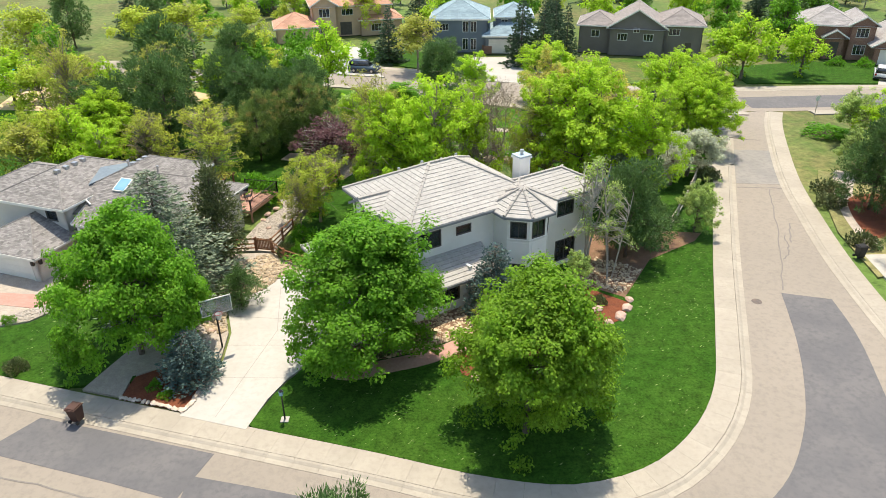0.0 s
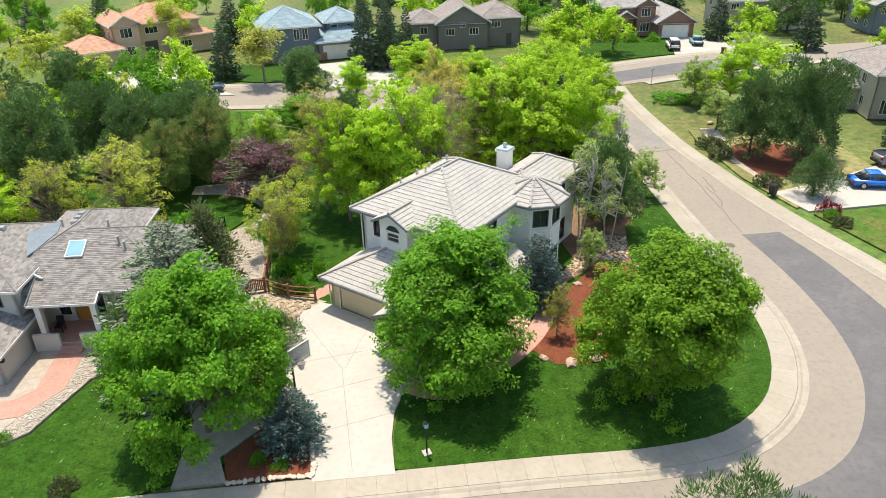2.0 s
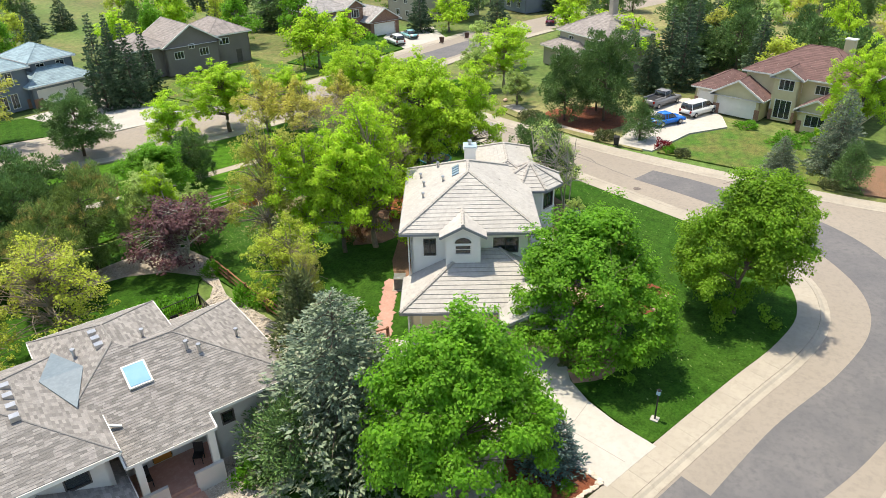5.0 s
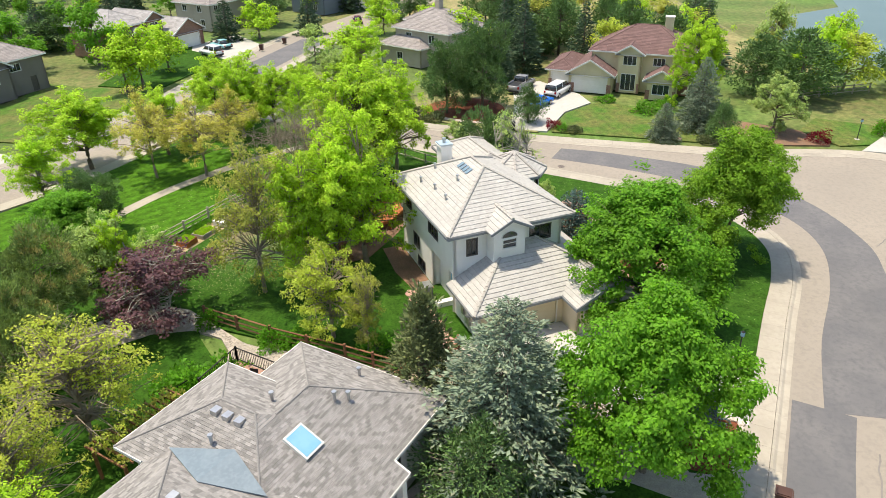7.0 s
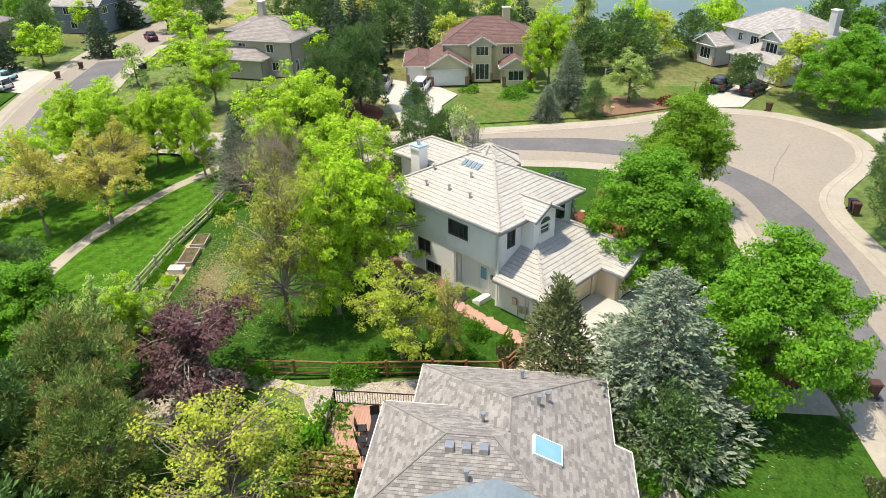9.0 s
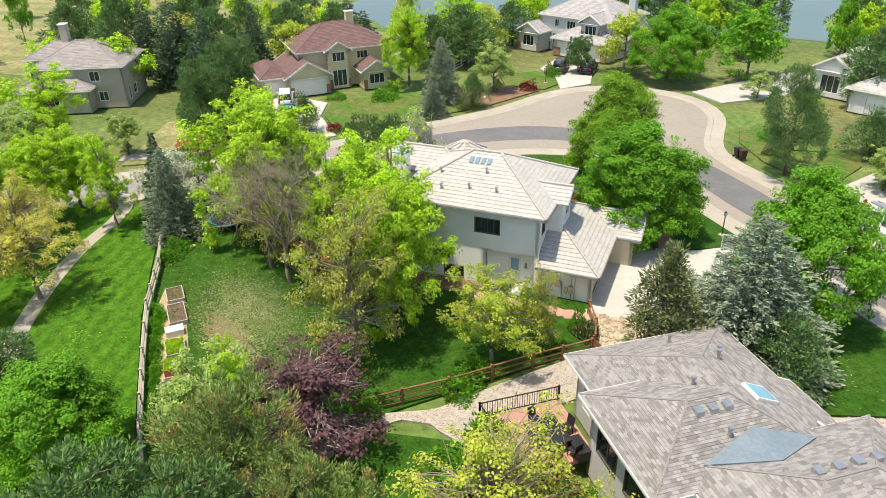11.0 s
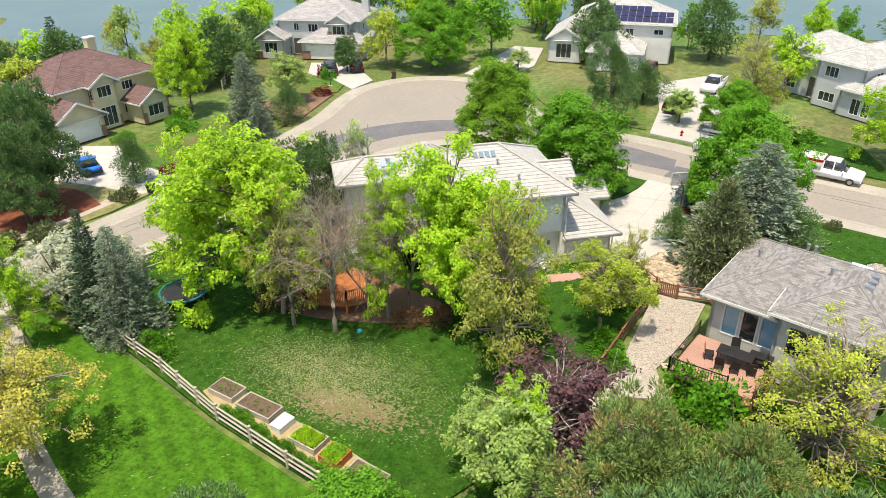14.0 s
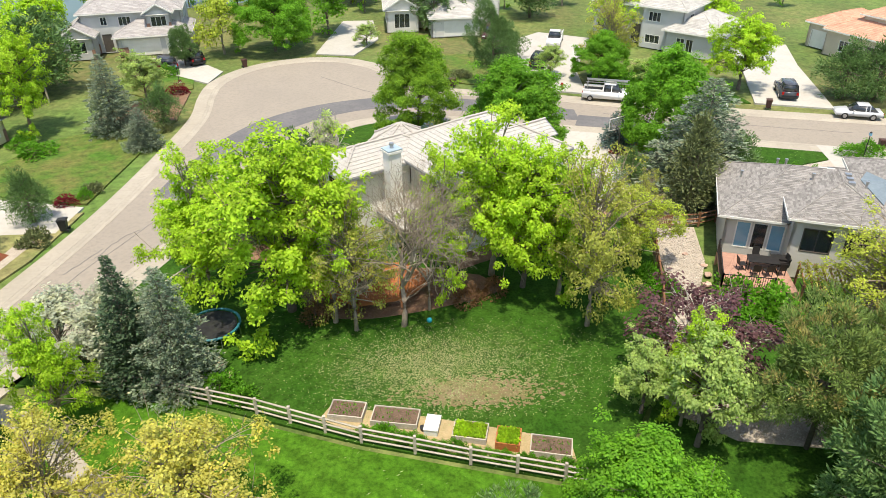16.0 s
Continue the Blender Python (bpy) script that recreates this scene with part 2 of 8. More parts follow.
class Geo:
    """Gathers boxes, tubes and slabs into one mesh."""

    def __init__(self):
        self.v, self.f = [], []

    def box(self, x0, x1, y0, y1, z0, z1, m=None):
        n = len(self.v)
        c = [Vector((x, y, z)) for z in (z0, z1) for y in (y0, y1) for x in (x0, x1)]
        self.v += [m @ p if m is not None else p for p in c]
        self.f += [(n + a, n + b, n + c2, n + d) for a, b, c2, d in ((0, 2, 3, 1), (4, 5, 7, 6), (0, 1, 5, 4), (2, 6, 7, 3), (0, 4, 6, 2), (1, 3, 7, 5))]
        return self

    def beam(self, a, b, w, h):
        a, b = Vector(a), Vector(b)
        d = b - a
        q = d.to_track_quat("X", "Z").to_matrix().to_4x4()
        return self.box(0, d.length, -w / 2, w / 2, -h / 2, h / 2, Matrix.Translation(a) @ q)

    def tube(self, pts, radii, sides=6, caps=True):
        n0 = len(self.v)
        for i, p in enumerate(pts):
            p = Vector(p)
            a, b = Vector(pts[max(0, i - 1)]), Vector(pts[min(len(pts) - 1, i + 1)])
            q = (b - a).to_track_quat("Z", "X")
            for k in range(sides):
                t = 2 * math.pi * k / sides
                self.v.append(p + q @ Vector((radii[i] * math.cos(t), radii[i] * math.sin(t), 0)))
        for i in range(len(pts) - 1):
            for k in range(sides):
                a, b = n0 + i * sides + k, n0 + i * sides + (k + 1) % sides
                self.f.append((a, b, b + sides, a + sides))
        if caps:
            self.f.append(tuple(n0 + k for k in reversed(range(sides))))
            self.f.append(tuple(n0 + (len(pts) - 1) * sides + k for k in range(sides)))
        return self

    def prism(self, pts, z0, z1):
        n, k = len(self.v), len(pts)
        area = sum(pts[i][0] * pts[(i + 1) % k][1] - pts[(i + 1) % k][0] * pts[i][1] for i in range(k))
        pts = list(pts) if area > 0 else list(reversed(pts))
        self.v += [Vector((*p, z0)) for p in pts] + [Vector((*p, z1)) for p in pts]
        self.f += [tuple(n + i for i in reversed(range(k))), tuple(n + k + i for i in range(k))]
        self.f += [(n + i, n + (i + 1) % k, n + k + (i + 1) % k, n + k + i) for i in range(k)]
        return self

    def face(self, *pts):
        n = len(self.v)
        self.v += [Vector(p) for p in pts]
        self.f.append(tuple(range(n, n + len(pts))))
        return self

    def mesh(self, name, material, smooth=False):
        return mesh_of(name, self.v, self.f, material, smooth)


def empty(name, m=None):
    ob = new(name)
    if m is not None:
        ob.matrix_world = m
    return ob


def curve(pts, n=6):
    """A smooth line through points of the plan."""
    p = [Vector(q) for q in pts]
    out = []
    for i in range(len(p) - 1):
        a, b, c, d = p[max(0, i - 1)], p[i], p[i + 1], p[min(len(p) - 1, i + 2)]
        for k in range(n):
            t = k / n
            out.append(0.5 * (2 * b + (c - a) * t + (2 * a - 5 * b + 4 * c - d) * t * t + (3 * b - a - 3 * c + d) * t ** 3))
    return [tuple(q) for q in out + [p[-1]]]


def offset(line, d):
    """A line of the plan moved d to its left."""
    out = []
    for i, p in enumerate(line):
        a, b = Vector(line[max(0, i - 1)]), Vector(line[min(len(line) - 1, i + 1)])
        t = (b - a).normalized()
        out.append((p[0] - t.y * d, p[1] + t.x * d))
    return out


def ground_piece(name, pts, z, material, label, category="ground", depth=0.3):
    return tagged(new(name, Geo().prism(pts, z - depth, z).mesh(name, material)), label, category, kind="structure")


# ---- ground, roads and pavements ----
ground = tagged(new("ground", mesh_of("ground", [(-2500, -2500, -0.16), (2500, -2500, -0.16), (2500, 2500, -0.16), (-2500, 2500, -0.16)], [(0, 1, 2, 3)], M_FIELD)), "rolling green and tan grassland around the houses", "ground", kind="structure")
NEAR = curve([(-120, 60), (-70, 44.5), (-45, 36.8), (-26, 31.2), (-14.8, 28.0), (-4.5, 25.1), (1.5, 23.3), (6.5, 22.7), (11.2, 24.1), (14.9, 27.2), (17.6, 31.3), (19.6, 36.8), (23.4, 48.3), (29.7, 66.4), (35.0, 81.5), (36.2, 86.0)])
FAR = curve([(-120, 48), (-70, 34.5), (-45.3, 27.5), (-32, 23.8), (-20, 20.5), (-12, 17.6), (-4.6, 15.7), (0, 14.4), (3.4, 12.3), (6.2, 8.5), (9.2, 4.0), (13.2, 0.7), (18, -0.6), (23.5, 0.5), (28, 4.0), (30.6, 9.5), (30.6, 15.5), (29.6, 22.5), (30.0, 32), (31.2, 45), (33, 55), (35.2, 64.5), (40.0, 79), (43.0, 86)])
NROAD_S = curve([(-130, 112), (-80, 108), (-40, 106), (-12, 101), (8, 91.5), (22, 88), (36.2, 87), (43, 86.6), (62, 87), (90, 84), (140, 72)])
NROAD_N = offset(NROAD_S, 9.5)
gut = offset(FAR, 1.9)
ground_piece("road", NEAR + list(reversed(gut)), -0.12, M_ROAD, "worn tan asphalt street with a wide curved turning bulb", "road")
ground_piece("road_north", NROAD_S + list(reversed(NROAD_N)), -0.117, M_ROAD, "worn tan asphalt cross street with trees along it", "road")
ground_piece("asphalt_patch", curve([(27.4, 41.7), (26.9, 37.5), (25.8, 33), (24.4, 28.5), (22, 24), (18.5, 20.5), (14, 18), (8.5, 16.6), (4.5, 16.8), (0, 17.6), (-7, 19.7), (-13, 22.3)]) + curve([(-13, 25.6), (-6, 23.9), (1, 21.5), (7, 20.4), (12, 21.4), (16.5, 24.6), (19.4, 28.6), (21.4, 33), (22.9, 37.5), (24.2, 42.6)]), -0.112, M_PATCH, "dark grey newer asphalt strip laid along the curve", "road", 0.05)
ground_piece("asphalt_patch", [(-22.8, 30.0), (-12.2, 27.1), (-13.2, 24.0), (-17, 25.2), (-24.6, 27.4)], -0.108, M_PATCH, "grey asphalt patch beside the gutter", "road", 0.05)
ground_piece("asphalt_patch", [(40, 88), (58, 88.3), (80, 86.5), (80, 92), (58, 94), (40, 93)], -0.107, M_PATCH, "dark grey newer asphalt across the junction", "road", 0.05)
ground_piece("asphalt_patch", [(28.6, 63), (33.4, 62.5), (36.0, 72), (31.8, 72.5)], -0.106, mat("grey_asphalt", (0.27, 0.25, 0.225), (0.23, 0.215, 0.2), (0.2, 0.185, 0.17), 0.3, 2, 0.9, 0.3, 40), "grey asphalt panel in the worn street", "road", 0.05)
CRACK = mat("tar_seam", (0.17, 0.155, 0.14), (0.21, 0.19, 0.17), None, 3, 9, 0.8)
rng = random.Random(5)


def seam(pts, w):
    g, line = Geo(), []
    for x, y in curve(pts, 10):
        line.append((x + rng.uniform(-0.08, 0.08), y + rng.uniform(-0.08, 0.08)))
    a, b = offset(line, w), offset(line, -w * rng.uniform(0.6, 1))
    return ground_piece("tar_seam", a + list(reversed(b)), -0.104, CRACK, "thin dark tar line sealing a crack in the asphalt", "road", 0.03)


for pts, w in (([(24.5, 43), (28, 52), (31.2, 61.5)], 0.05), ([(-30, 27.5), (-24, 26), (-16, 23.8)], 0.05), ([(26.5, 47.5), (27.6, 49), (28.4, 51.8)], 0.05), ([(28.4, 50.5), (29.8, 54)], 0.06), ([(17, 8), (12, 13), (8.3, 16)], 0.05), ([(-40, 31), (-33, 29), (-27, 27.3)], 0.05), ([(28.3, 62), (33.4, 61.6)], 0.06), ([(36, 75.5), (32, 76.5)], 0.05)):
    seam(pts, w)


def pavement(line, d0, d1, label, step=1.5, keep=None):
    """A band of concrete slabs between two distances from a kerb line, with a rolled kerb."""
    pav = tagged(empty("pavement"), label, "pavement", kind="structure")
    run, last = 0.0, 0
    total = [0.0]
    for p, q in zip(line, line[1:]):
        total.append(total[-1] + math.dist(p, q))

    def at(s):
        i = max(0, min(len(line) - 2, int(np.searchsorted(total, s)) - 1))
        f = (s - total[i]) / max(1e-6, total[i + 1] - total[i])
        a, b = Vector(line[i]), Vector(line[i + 1])
        t = (b - a).normalized()
        p = a.lerp(b, f)
        return lambda d: (p.x - t.y * d, p.y + t.x * d)

    s = 0.0
    while s < total[-1] - step:
        a, b = at(s + 0.004), at(s + step - 0.004)
        mid = a(d0)
        if keep is None or keep(*mid):
            g = Geo().prism([a(d0 + 0.02 * (1 if d1 > d0 else -1)), b(d0 + 0.02 * (1 if d1 > d0 else -1)), b(d1), a(d1)], -0.3, 0.0)
            part("slab", g.mesh("slab", M_CONC), pav)
            sg = 1 if d1 > d0 else -1
            k0, k1, k2 = 0.0, -0.35 * sg, -0.75 * sg
            n = len(g.v)
            kg = Geo()
            prof = [(d0, 0.0), (d0 - 0.14 * sg, -0.02), (d0 - 0.30 * sg, -0.10), (d0 - 0.62 * sg, -0.10), (d0 - 0.62 * sg, -0.3), (d0, -0.3)]
            kg.v = [Vector((*f(d), z)) for f in (a, b) for d, z in prof]
            kg.f = [(i, (i + 1) % 6, 6 + (i + 1) % 6, 6 + i) for i in range(6)] + [tuple(range(5, -1, -1)), tuple(range(6, 12))]
            part("kerb_slab", kg.mesh("kerb_slab", M_CONC), pav)
        s += step
    return pav


pavement(NEAR, 0.6, 2.05, "cream concrete pavement slabs with a rolled kerb", 1.5, lambda x, y: x > -60)
pavement(gut, -0.6, -2.0, "cream concrete pavement slabs along the outer kerb", 2.0, lambda x, y: x > -60)
pavement(NROAD_S, -0.6, -1.9, "cream concrete pavement along the cross street", 4.0, lambda x, y: -60 < x < 90 and not 35 < x < 45)
pavement(NROAD_N, 0.6, 1.9, "cream concrete pavement on the far side of the cross street", 4.0, lambda x, y: -60 < x < 90)

HM = Matrix.Translation((-7.58, 47.82, 0)) @ Matrix.Rotation(math.atan2(-0.838, 0.546), 4, "Z")
# lots
IN = offset(NEAR, 2.07)
lot = [p for p in IN if -11.0 < p[0] < 28.2 and p[1] < 66]
ground_piece("lawn", lot + [(28.0, 66), (24.6, 65.5), (17, 67.5), (7.2, 71), (-5, 74.3), (-11, 64), (-13.6, 49), (-10.2, 45.5), (-6.2, 37), (-8.4, 34.9), (-10.0, 31.8), (-10.9, 29.2)], 0.0, M_LAWN, "clipped deep green front and back lawn", "lawn")
ground_piece("lawn_of_neighbour", [p for p in IN if -46 < p[0] < -21.6] + [(-18.6, 33), (-20.5, 38), (-22.7, 43.6), (-25.4, 43.2), (-28.4, 39.4), (-36, 36.8)], 0.0, M_LAWN, "clipped green lawn before the neighbouring house", "lawn")
ground_piece("park_lawn", [(25.4, 66.3), (17, 67.9), (7.2, 71.4), (-5, 74.7), (-30, 80), (-60, 86), (-60, 102), (-12, 98), (8, 89), (22, 85.6), (33.5, 83.5), (31, 74)], 0.0, M_PARK, "broad mown green lawn of the common", "lawn")
ground_piece("backyard_of_neighbour", [(-12.2, 63.8), (-10.5, 64.5), (-5.8, 74.3), (-30, 79.5), (-60, 85), (-60, 50), (-36, 50), (-21, 57.5), (-15.5, 60.5)], -0.004, M_LAWN, "shaded green lawn behind the neighbouring house", "lawn")
ground_piece("driveway", [(-14.95, 29.95), (-13.0, 29.4), (-10.95, 28.8), (-10.3, 31.3), (-9.5, 33.2), (-8.3, 34.9), (-6.0, 36.35), (-8.0, 39.3), (-6.5, 40.35), (-9.85, 45.55), (-10.6, 46.2), (-12.3, 45.4), (-13.2, 43.6), (-14.6, 42.3), (-15.1, 40.5), (-14.2, 38), (-13.9, 35)], 0.012, M_DRIVE, "pale concrete driveway with scored joints", "driveway")
JOINT = mat("joint_line", (0.33, 0.31, 0.28), (0.28, 0.26, 0.24), None, 3, 9, 0.9)
for a, b in (((-14.3, 33.3), (-9.5, 33.2)), ((-14.0, 36.6), (-6.6, 36.5)), ((-14.9, 40), (-7.3, 39.2)), ((-12.9, 29.8), (-11.2, 38.2)), ((-11.2, 38.2), (-12.3, 44.9)), ((-11.0, 38.2), (-8.4, 41.9))):
    j = new("joint", Geo().beam((*a, 0.013), (*b, 0.013), 0.035, 0.006).mesh("joint", JOINT))
    tagged(j, "thin dark scored joint across pale concrete", "joint", kind="structure")
ground_piece("mulch_bed", [(-18.9, 31.55), (-14.9, 30.4), (-14.0, 34.4), (-15.0, 35.4), (-17, 34.6), (-18.8, 33.4)], 0.02, M_MULCH, "red bark mulch bed edged with pale stones", "flower bed")
ground_piece("rock_bed", [(-13.4, 43.4), (-14.8, 42.3), (-15.3, 40.5), (-14.4, 38), (-14.1, 35), (-15.1, 35.5), (-17, 34.7), (-19, 33.5), (-18.9, 31.6), (-21.5, 32.3), (-20, 37), (-21, 43), (-20.4, 46.5), (-17.5, 49), (-14.2, 49.2), (-13.6, 49), (-10.2, 46.2), (-12.3, 45.4)], 0.008, M_GRAVEL, "tan gravel strip under the trees", "rock bed")
ground_piece("rock_bed", [(-12.9, 57), (-13.8, 49.4), (-17.2, 49.6), (-16.3, 54.6), (-14.8, 58), (-15.8, 60.5), (-14.2, 61.0), (-12.2, 61.2), (-12.6, 60)], 0.006, M_GRAVEL, "pale gravel side yard with flagstones", "rock bed")
ground_piece("rock_bed", [(-12.5, 60.4), (-10.7, 63.6), (-9.4, 66), (-9.2, 69.4), (-12, 71.6), (-17, 72.4), (-17.6, 70.4), (-14.8, 69.2), (-12.6, 67.0), (-11.7, 64.4), (-12.2, 62.2), (-13.4, 61.1)], 0.007, M_GRAVEL, "pale gravel curving round an oval lawn", "rock bed")
ground_piece("rock_bed", [(-22.2, 43.8), (-25.5, 43.4), (-28.5, 39.6), (-36, 37), (-37, 44), (-31, 50), (-25, 48.6), (-21.5, 46.5)], 0.004, M_GRAVEL, "pale gravel round the red walk", "rock bed")
ground_piece("walk_of_neighbour", [(-27.2, 48.6), (-25.6, 47.8), (-26.9, 42.9), (-29.1, 41.2), (-33.4, 42.0), (-33.2, 43.4), (-29.6, 43.0), (-28.5, 43.6)], 0.03, M_REDC, "red stained concrete walk to the porch", "walkway")
ground_piece("driveway_of_neighbour", [(-41, 35.9), (-34.5, 34.1), (-33.4, 41.8), (-34, 47), (-40, 49)], 0.012, M_DRIVE, "pale concrete driveway of the neighbouring house", "driveway")
WALK = curve([(-8.05, 35.0), (-7.0, 33.9), (-5.7, 33.5), (-3.5, 34.2), (-1.2, 35.0), (1.4, 36.6), (3.4, 38.6), (4.2, 40.6)])
walkway = tagged(empty("walkway"), "curving red stained concrete walk to the front door", "walkway", kind="structure")
for i in range(0, len(WALK) - 3, 3):
    s = WALK[i:i + 4]
    part("slab", Geo().prism(offset(s, 0.78) + list(reversed(offset(s, -0.55))), -0.2, 0.03).mesh("slab", M_REDC), walkway)
ground_piece("rock_bed", [(-7.2, 35.8), (-6.0, 34.6), (-3.6, 35.1), (-1.4, 35.9), (1.1, 37.4), (3.1, 39.6), (3.4, 42), (-1, 42), (-6, 37.2)], 0.02, M_BROWN, "brown cobble bed beneath the front tree", "rock bed")
ground_piece("mulch_bed", [(0.4, 35.2), (1.0, 33.4), (2.6, 32.6), (4.6, 32.6), (5.2, 34.6), (6.6, 36.6), (9, 37.6), (12.0, 39.2), (12.9, 41.3), (10.5, 43.2), (8.8, 42.2), (6.8, 41.0), (5.0, 40.2), (3.2, 37.3)], 0.02, M_MULCH, "red bark mulch bed with boulders and small plants", "flower bed")
ground_piece("rock_bed", [(5, 41), (8.8, 42.4), (10.7, 43.4), (12.8, 42), (16, 47.5), (20.5, 50.6), (21.5, 52), (15, 53), (11, 53.5), (9, 44)], 0.018, M_BROWN, "brown mulch and stone bed along the east wall", "rock bed")
ground_piece("mulch_bed", [tuple((HM @ Vector((a, b, 0))).xy) for a, b in ((0.6, 4.2), (-0.9, 4.4), (-1.3, 7.5), (-1.0, 11.5), (0.6, 11.4))], 0.02, M_BROWN, "brown bark mulch strip along the side wall", "flower bed")
ground_piece("mulch_bed", curve([(-1.6, 57.4), (0.8, 58.6), (4.4, 59.8), (8.4, 60.4), (11.4, 59.4), (12.4, 57.0)]) + [(11.0, 53.6), (4.0, 54.5), (0.0, 55.6)], 0.016, M_BROWN, "brown bark mulch round the cedar deck", "flower bed")
ground_piece("mulch_bed", curve([(35.0, 51.2), (35.9, 55.4), (37.6, 59.0), (41.0, 59.6), (44.6, 56.6), (44.4, 52.0), (40.4, 49.4), (35.0, 51.2)]), 0.02, M_MULCH, "red bark mulch bed under the pines", "flower bed")
ground_piece("rock_bed", curve([(33.9, 49.2), (35.0, 55.0), (36.9, 60.6), (39.6, 66.0)]) + curve([(41.4, 65.0), (38.6, 60.4), (36.2, 55.0), (35.2, 49.0)]), 0.014, M_GRAVEL, "pale gravel strip beside the pavement", "rock bed")
ground_piece("wood_chip_bed", [(9.6, 69.2), (9.1, 68.2), (4, 69.2), (-1, 70.5), (-3.5, 71.3), (-3.6, 73.2), (1.8, 72.0), (7.2, 70.4)], 0.012, M_STRAW, "golden wood chip strip along the back fence", "flower bed")
rs, gs = random.Random(41), Geo()
for i in range(1500):
    x, y, q = rs.gauss(1.0, 1.7), rs.gauss(67.4, 0.6), rs.uniform(0.03, 0.15)
    gs.prism([(x + q * rs.uniform(0.5, 1.4) * math.cos(a * 1.05), y + 0.7 * q * rs.uniform(0.5, 1.4) * math.sin(a * 1.05)) for a in range(6)], -0.05, 0.004 + i * 0.00001)
tagged(new("bare_soil", gs.mesh("bare_soil", mat("bare_soil", (0.17, 0.13, 0.06), (0.20, 0.135, 0.085), (0.10, 0.12, 0.035), 0.7, 3, 0.95, 0.5, 20))), "bare brown soil showing through thin grass", "soil", kind="stuff")
PARKP = curve([(-30, 86), (-12, 84.6), (2, 80.9), (9.5, 78.8), (15.5, 76.0), (20.4, 72.9), (24.2, 69.6), (27.4, 67.9), (30, 68.5)])
ground_piece("park_path", offset(PARKP, 0.62) + list(reversed(offset(PARKP, -0.62))), 0.02, M_CONC, "narrow concrete footpath curving over the common", "path")
for pts, m, lab in (
    ([(32.2, 44.5), (33, 52), (36.3, 62.5), (38, 66), (44, 62), (50, 58), (46.6, 47.6), (41, 47.6)], M_DRY, "dry tan grass lot beside the street"),
    ([(31.0, 23), (31.8, 32), (32.6, 43), (40.5, 41.3), (45.5, 37.5), (44, 33), (43, 28.6), (38, 25.5)], M_LAWN2, "green lawn with worn patches before the brick house"),
    ([(31.0, 23), (32.2, 13), (37, 15), (40, 22), (38, 25.5)], M_BROWN, "brown mulch slope under the spruces"),
    ([(32.2, 12), (34, 5), (40, 6), (42, 12), (37, 15)], M_LAWN2, "thin lawn between two driveways"),
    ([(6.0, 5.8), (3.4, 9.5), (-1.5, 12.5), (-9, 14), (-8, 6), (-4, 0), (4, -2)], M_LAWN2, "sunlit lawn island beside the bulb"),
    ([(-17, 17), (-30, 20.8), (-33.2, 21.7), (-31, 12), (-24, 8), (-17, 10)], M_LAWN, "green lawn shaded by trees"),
    ([(44, 100), (75, 98.5), (78, 108), (60, 113), (44, 110)], M_LAWN, "green lawn before the brick gabled house"),
    ([(-34, 120), (-33, 113), (-22, 113), (-16, 118)], M_LAWN, "round green lawn by the tiled house"),
    ([(-6, 112), (-14, 118), (-8, 125), (4, 118), (5, 106)], M_LAWN, "green lawn by the street"),
    ([(20, 101), (20, 116), (44, 118), (42, 99)], M_LAWN2, "green lawn under tall spruces"),
    ([(-60, 90), (-36, 88), (-32, 96), (-40, 101), (-62, 102)], M_SAND, "tan sand of a playground"),
):
    ground_piece("far_lot", pts, 0.004 if m is not M_SAND else 0.008, m, lab, "lawn")
for pts, lab in (
    ([(32.6, 43.6), (33.0, 48), (41, 48.2), (52, 49.5), (55, 46), (49, 40.2), (45, 38.6), (40.5, 41.8)], "pale concrete driveway with parked cars"),
    ([(30.9, 10.2), (30.2, 5.2), (34, 1), (37, -3.5), (44, -1), (41, 5), (36, 6.5)], "pale concrete driveway before the stone house"),
    ([(19, -2.4), (13.5, -1.2), (10.5, -10), (12, -22), (17, -22)], "pale shaded driveway between trees"),
    ([(-9.5, 15.2), (-15.5, 17.2), (-16, 8), (-21, -8), (-14, -12), (-8, -6), (-9.6, 6)], "pale driveway with parked cars beside the street"),
    ([(-33.6, 21.8), (-41.5, 24.2), (-45, 8), (-48, -2), (-40, -4), (-37, 10)], "pale grey driveway beside a lawn"),
    ([(-26, 115), (-16, 107.5), (-9, 105.5), (-12, 112), (-14, 118), (-10, 126), (-22, 129), (-29, 128)], "wide pale concrete forecourt"),
    ([(5, 103), (16, 100), (18, 118), (4, 118.5)], "pale concrete driveway of the blue roofed house"),
    ([(62, 98.4), (74, 97.6), (82, 106), (72, 110), (68, 108)], "pale driveway of the brick house"),
):
    ground_piece("driveway", pts, 0.012, M_DRIVE, lab, "driveway")
tagged(new("lake", mesh_of("lake", [(x, y, -0.11) for x, y in ((70, -3), (77, 4), (84, 7), (92, 5), (101, 6), (112, 1), (125, -14), (400, -60), (900, -900), (-900, -900), (-600, -80), (-120, -60), (-50, -46), (-10, -44), (22, -46), (48, -34), (62, -20))], [tuple(range(17))], M_WATER)), "calm grey-green lake behind the houses", "lake", kind="structure")
tagged(new("meadow", mesh_of("meadow", [(x, y, -0.12) for x, y in ((60, 30), (66, 4), (76, 8), (92, 12), (125, 18), (190, 30), (190, 80), (100, 78), (75, 60))], [tuple(range(9))], M_DRY)), "dry tan meadow sloping to the lake", "meadow", kind="structure")
r_ = np.random.default_rng(77)
n_ = 15000
c_ = np.concatenate([r_.normal(size=(n_ // 2, 2)) * (2.6, 1.5) + (3.8, 65.0), r_.normal(size=(n_ // 2, 2)) * (4.2, 2.2) + (1.6, 65.8)])
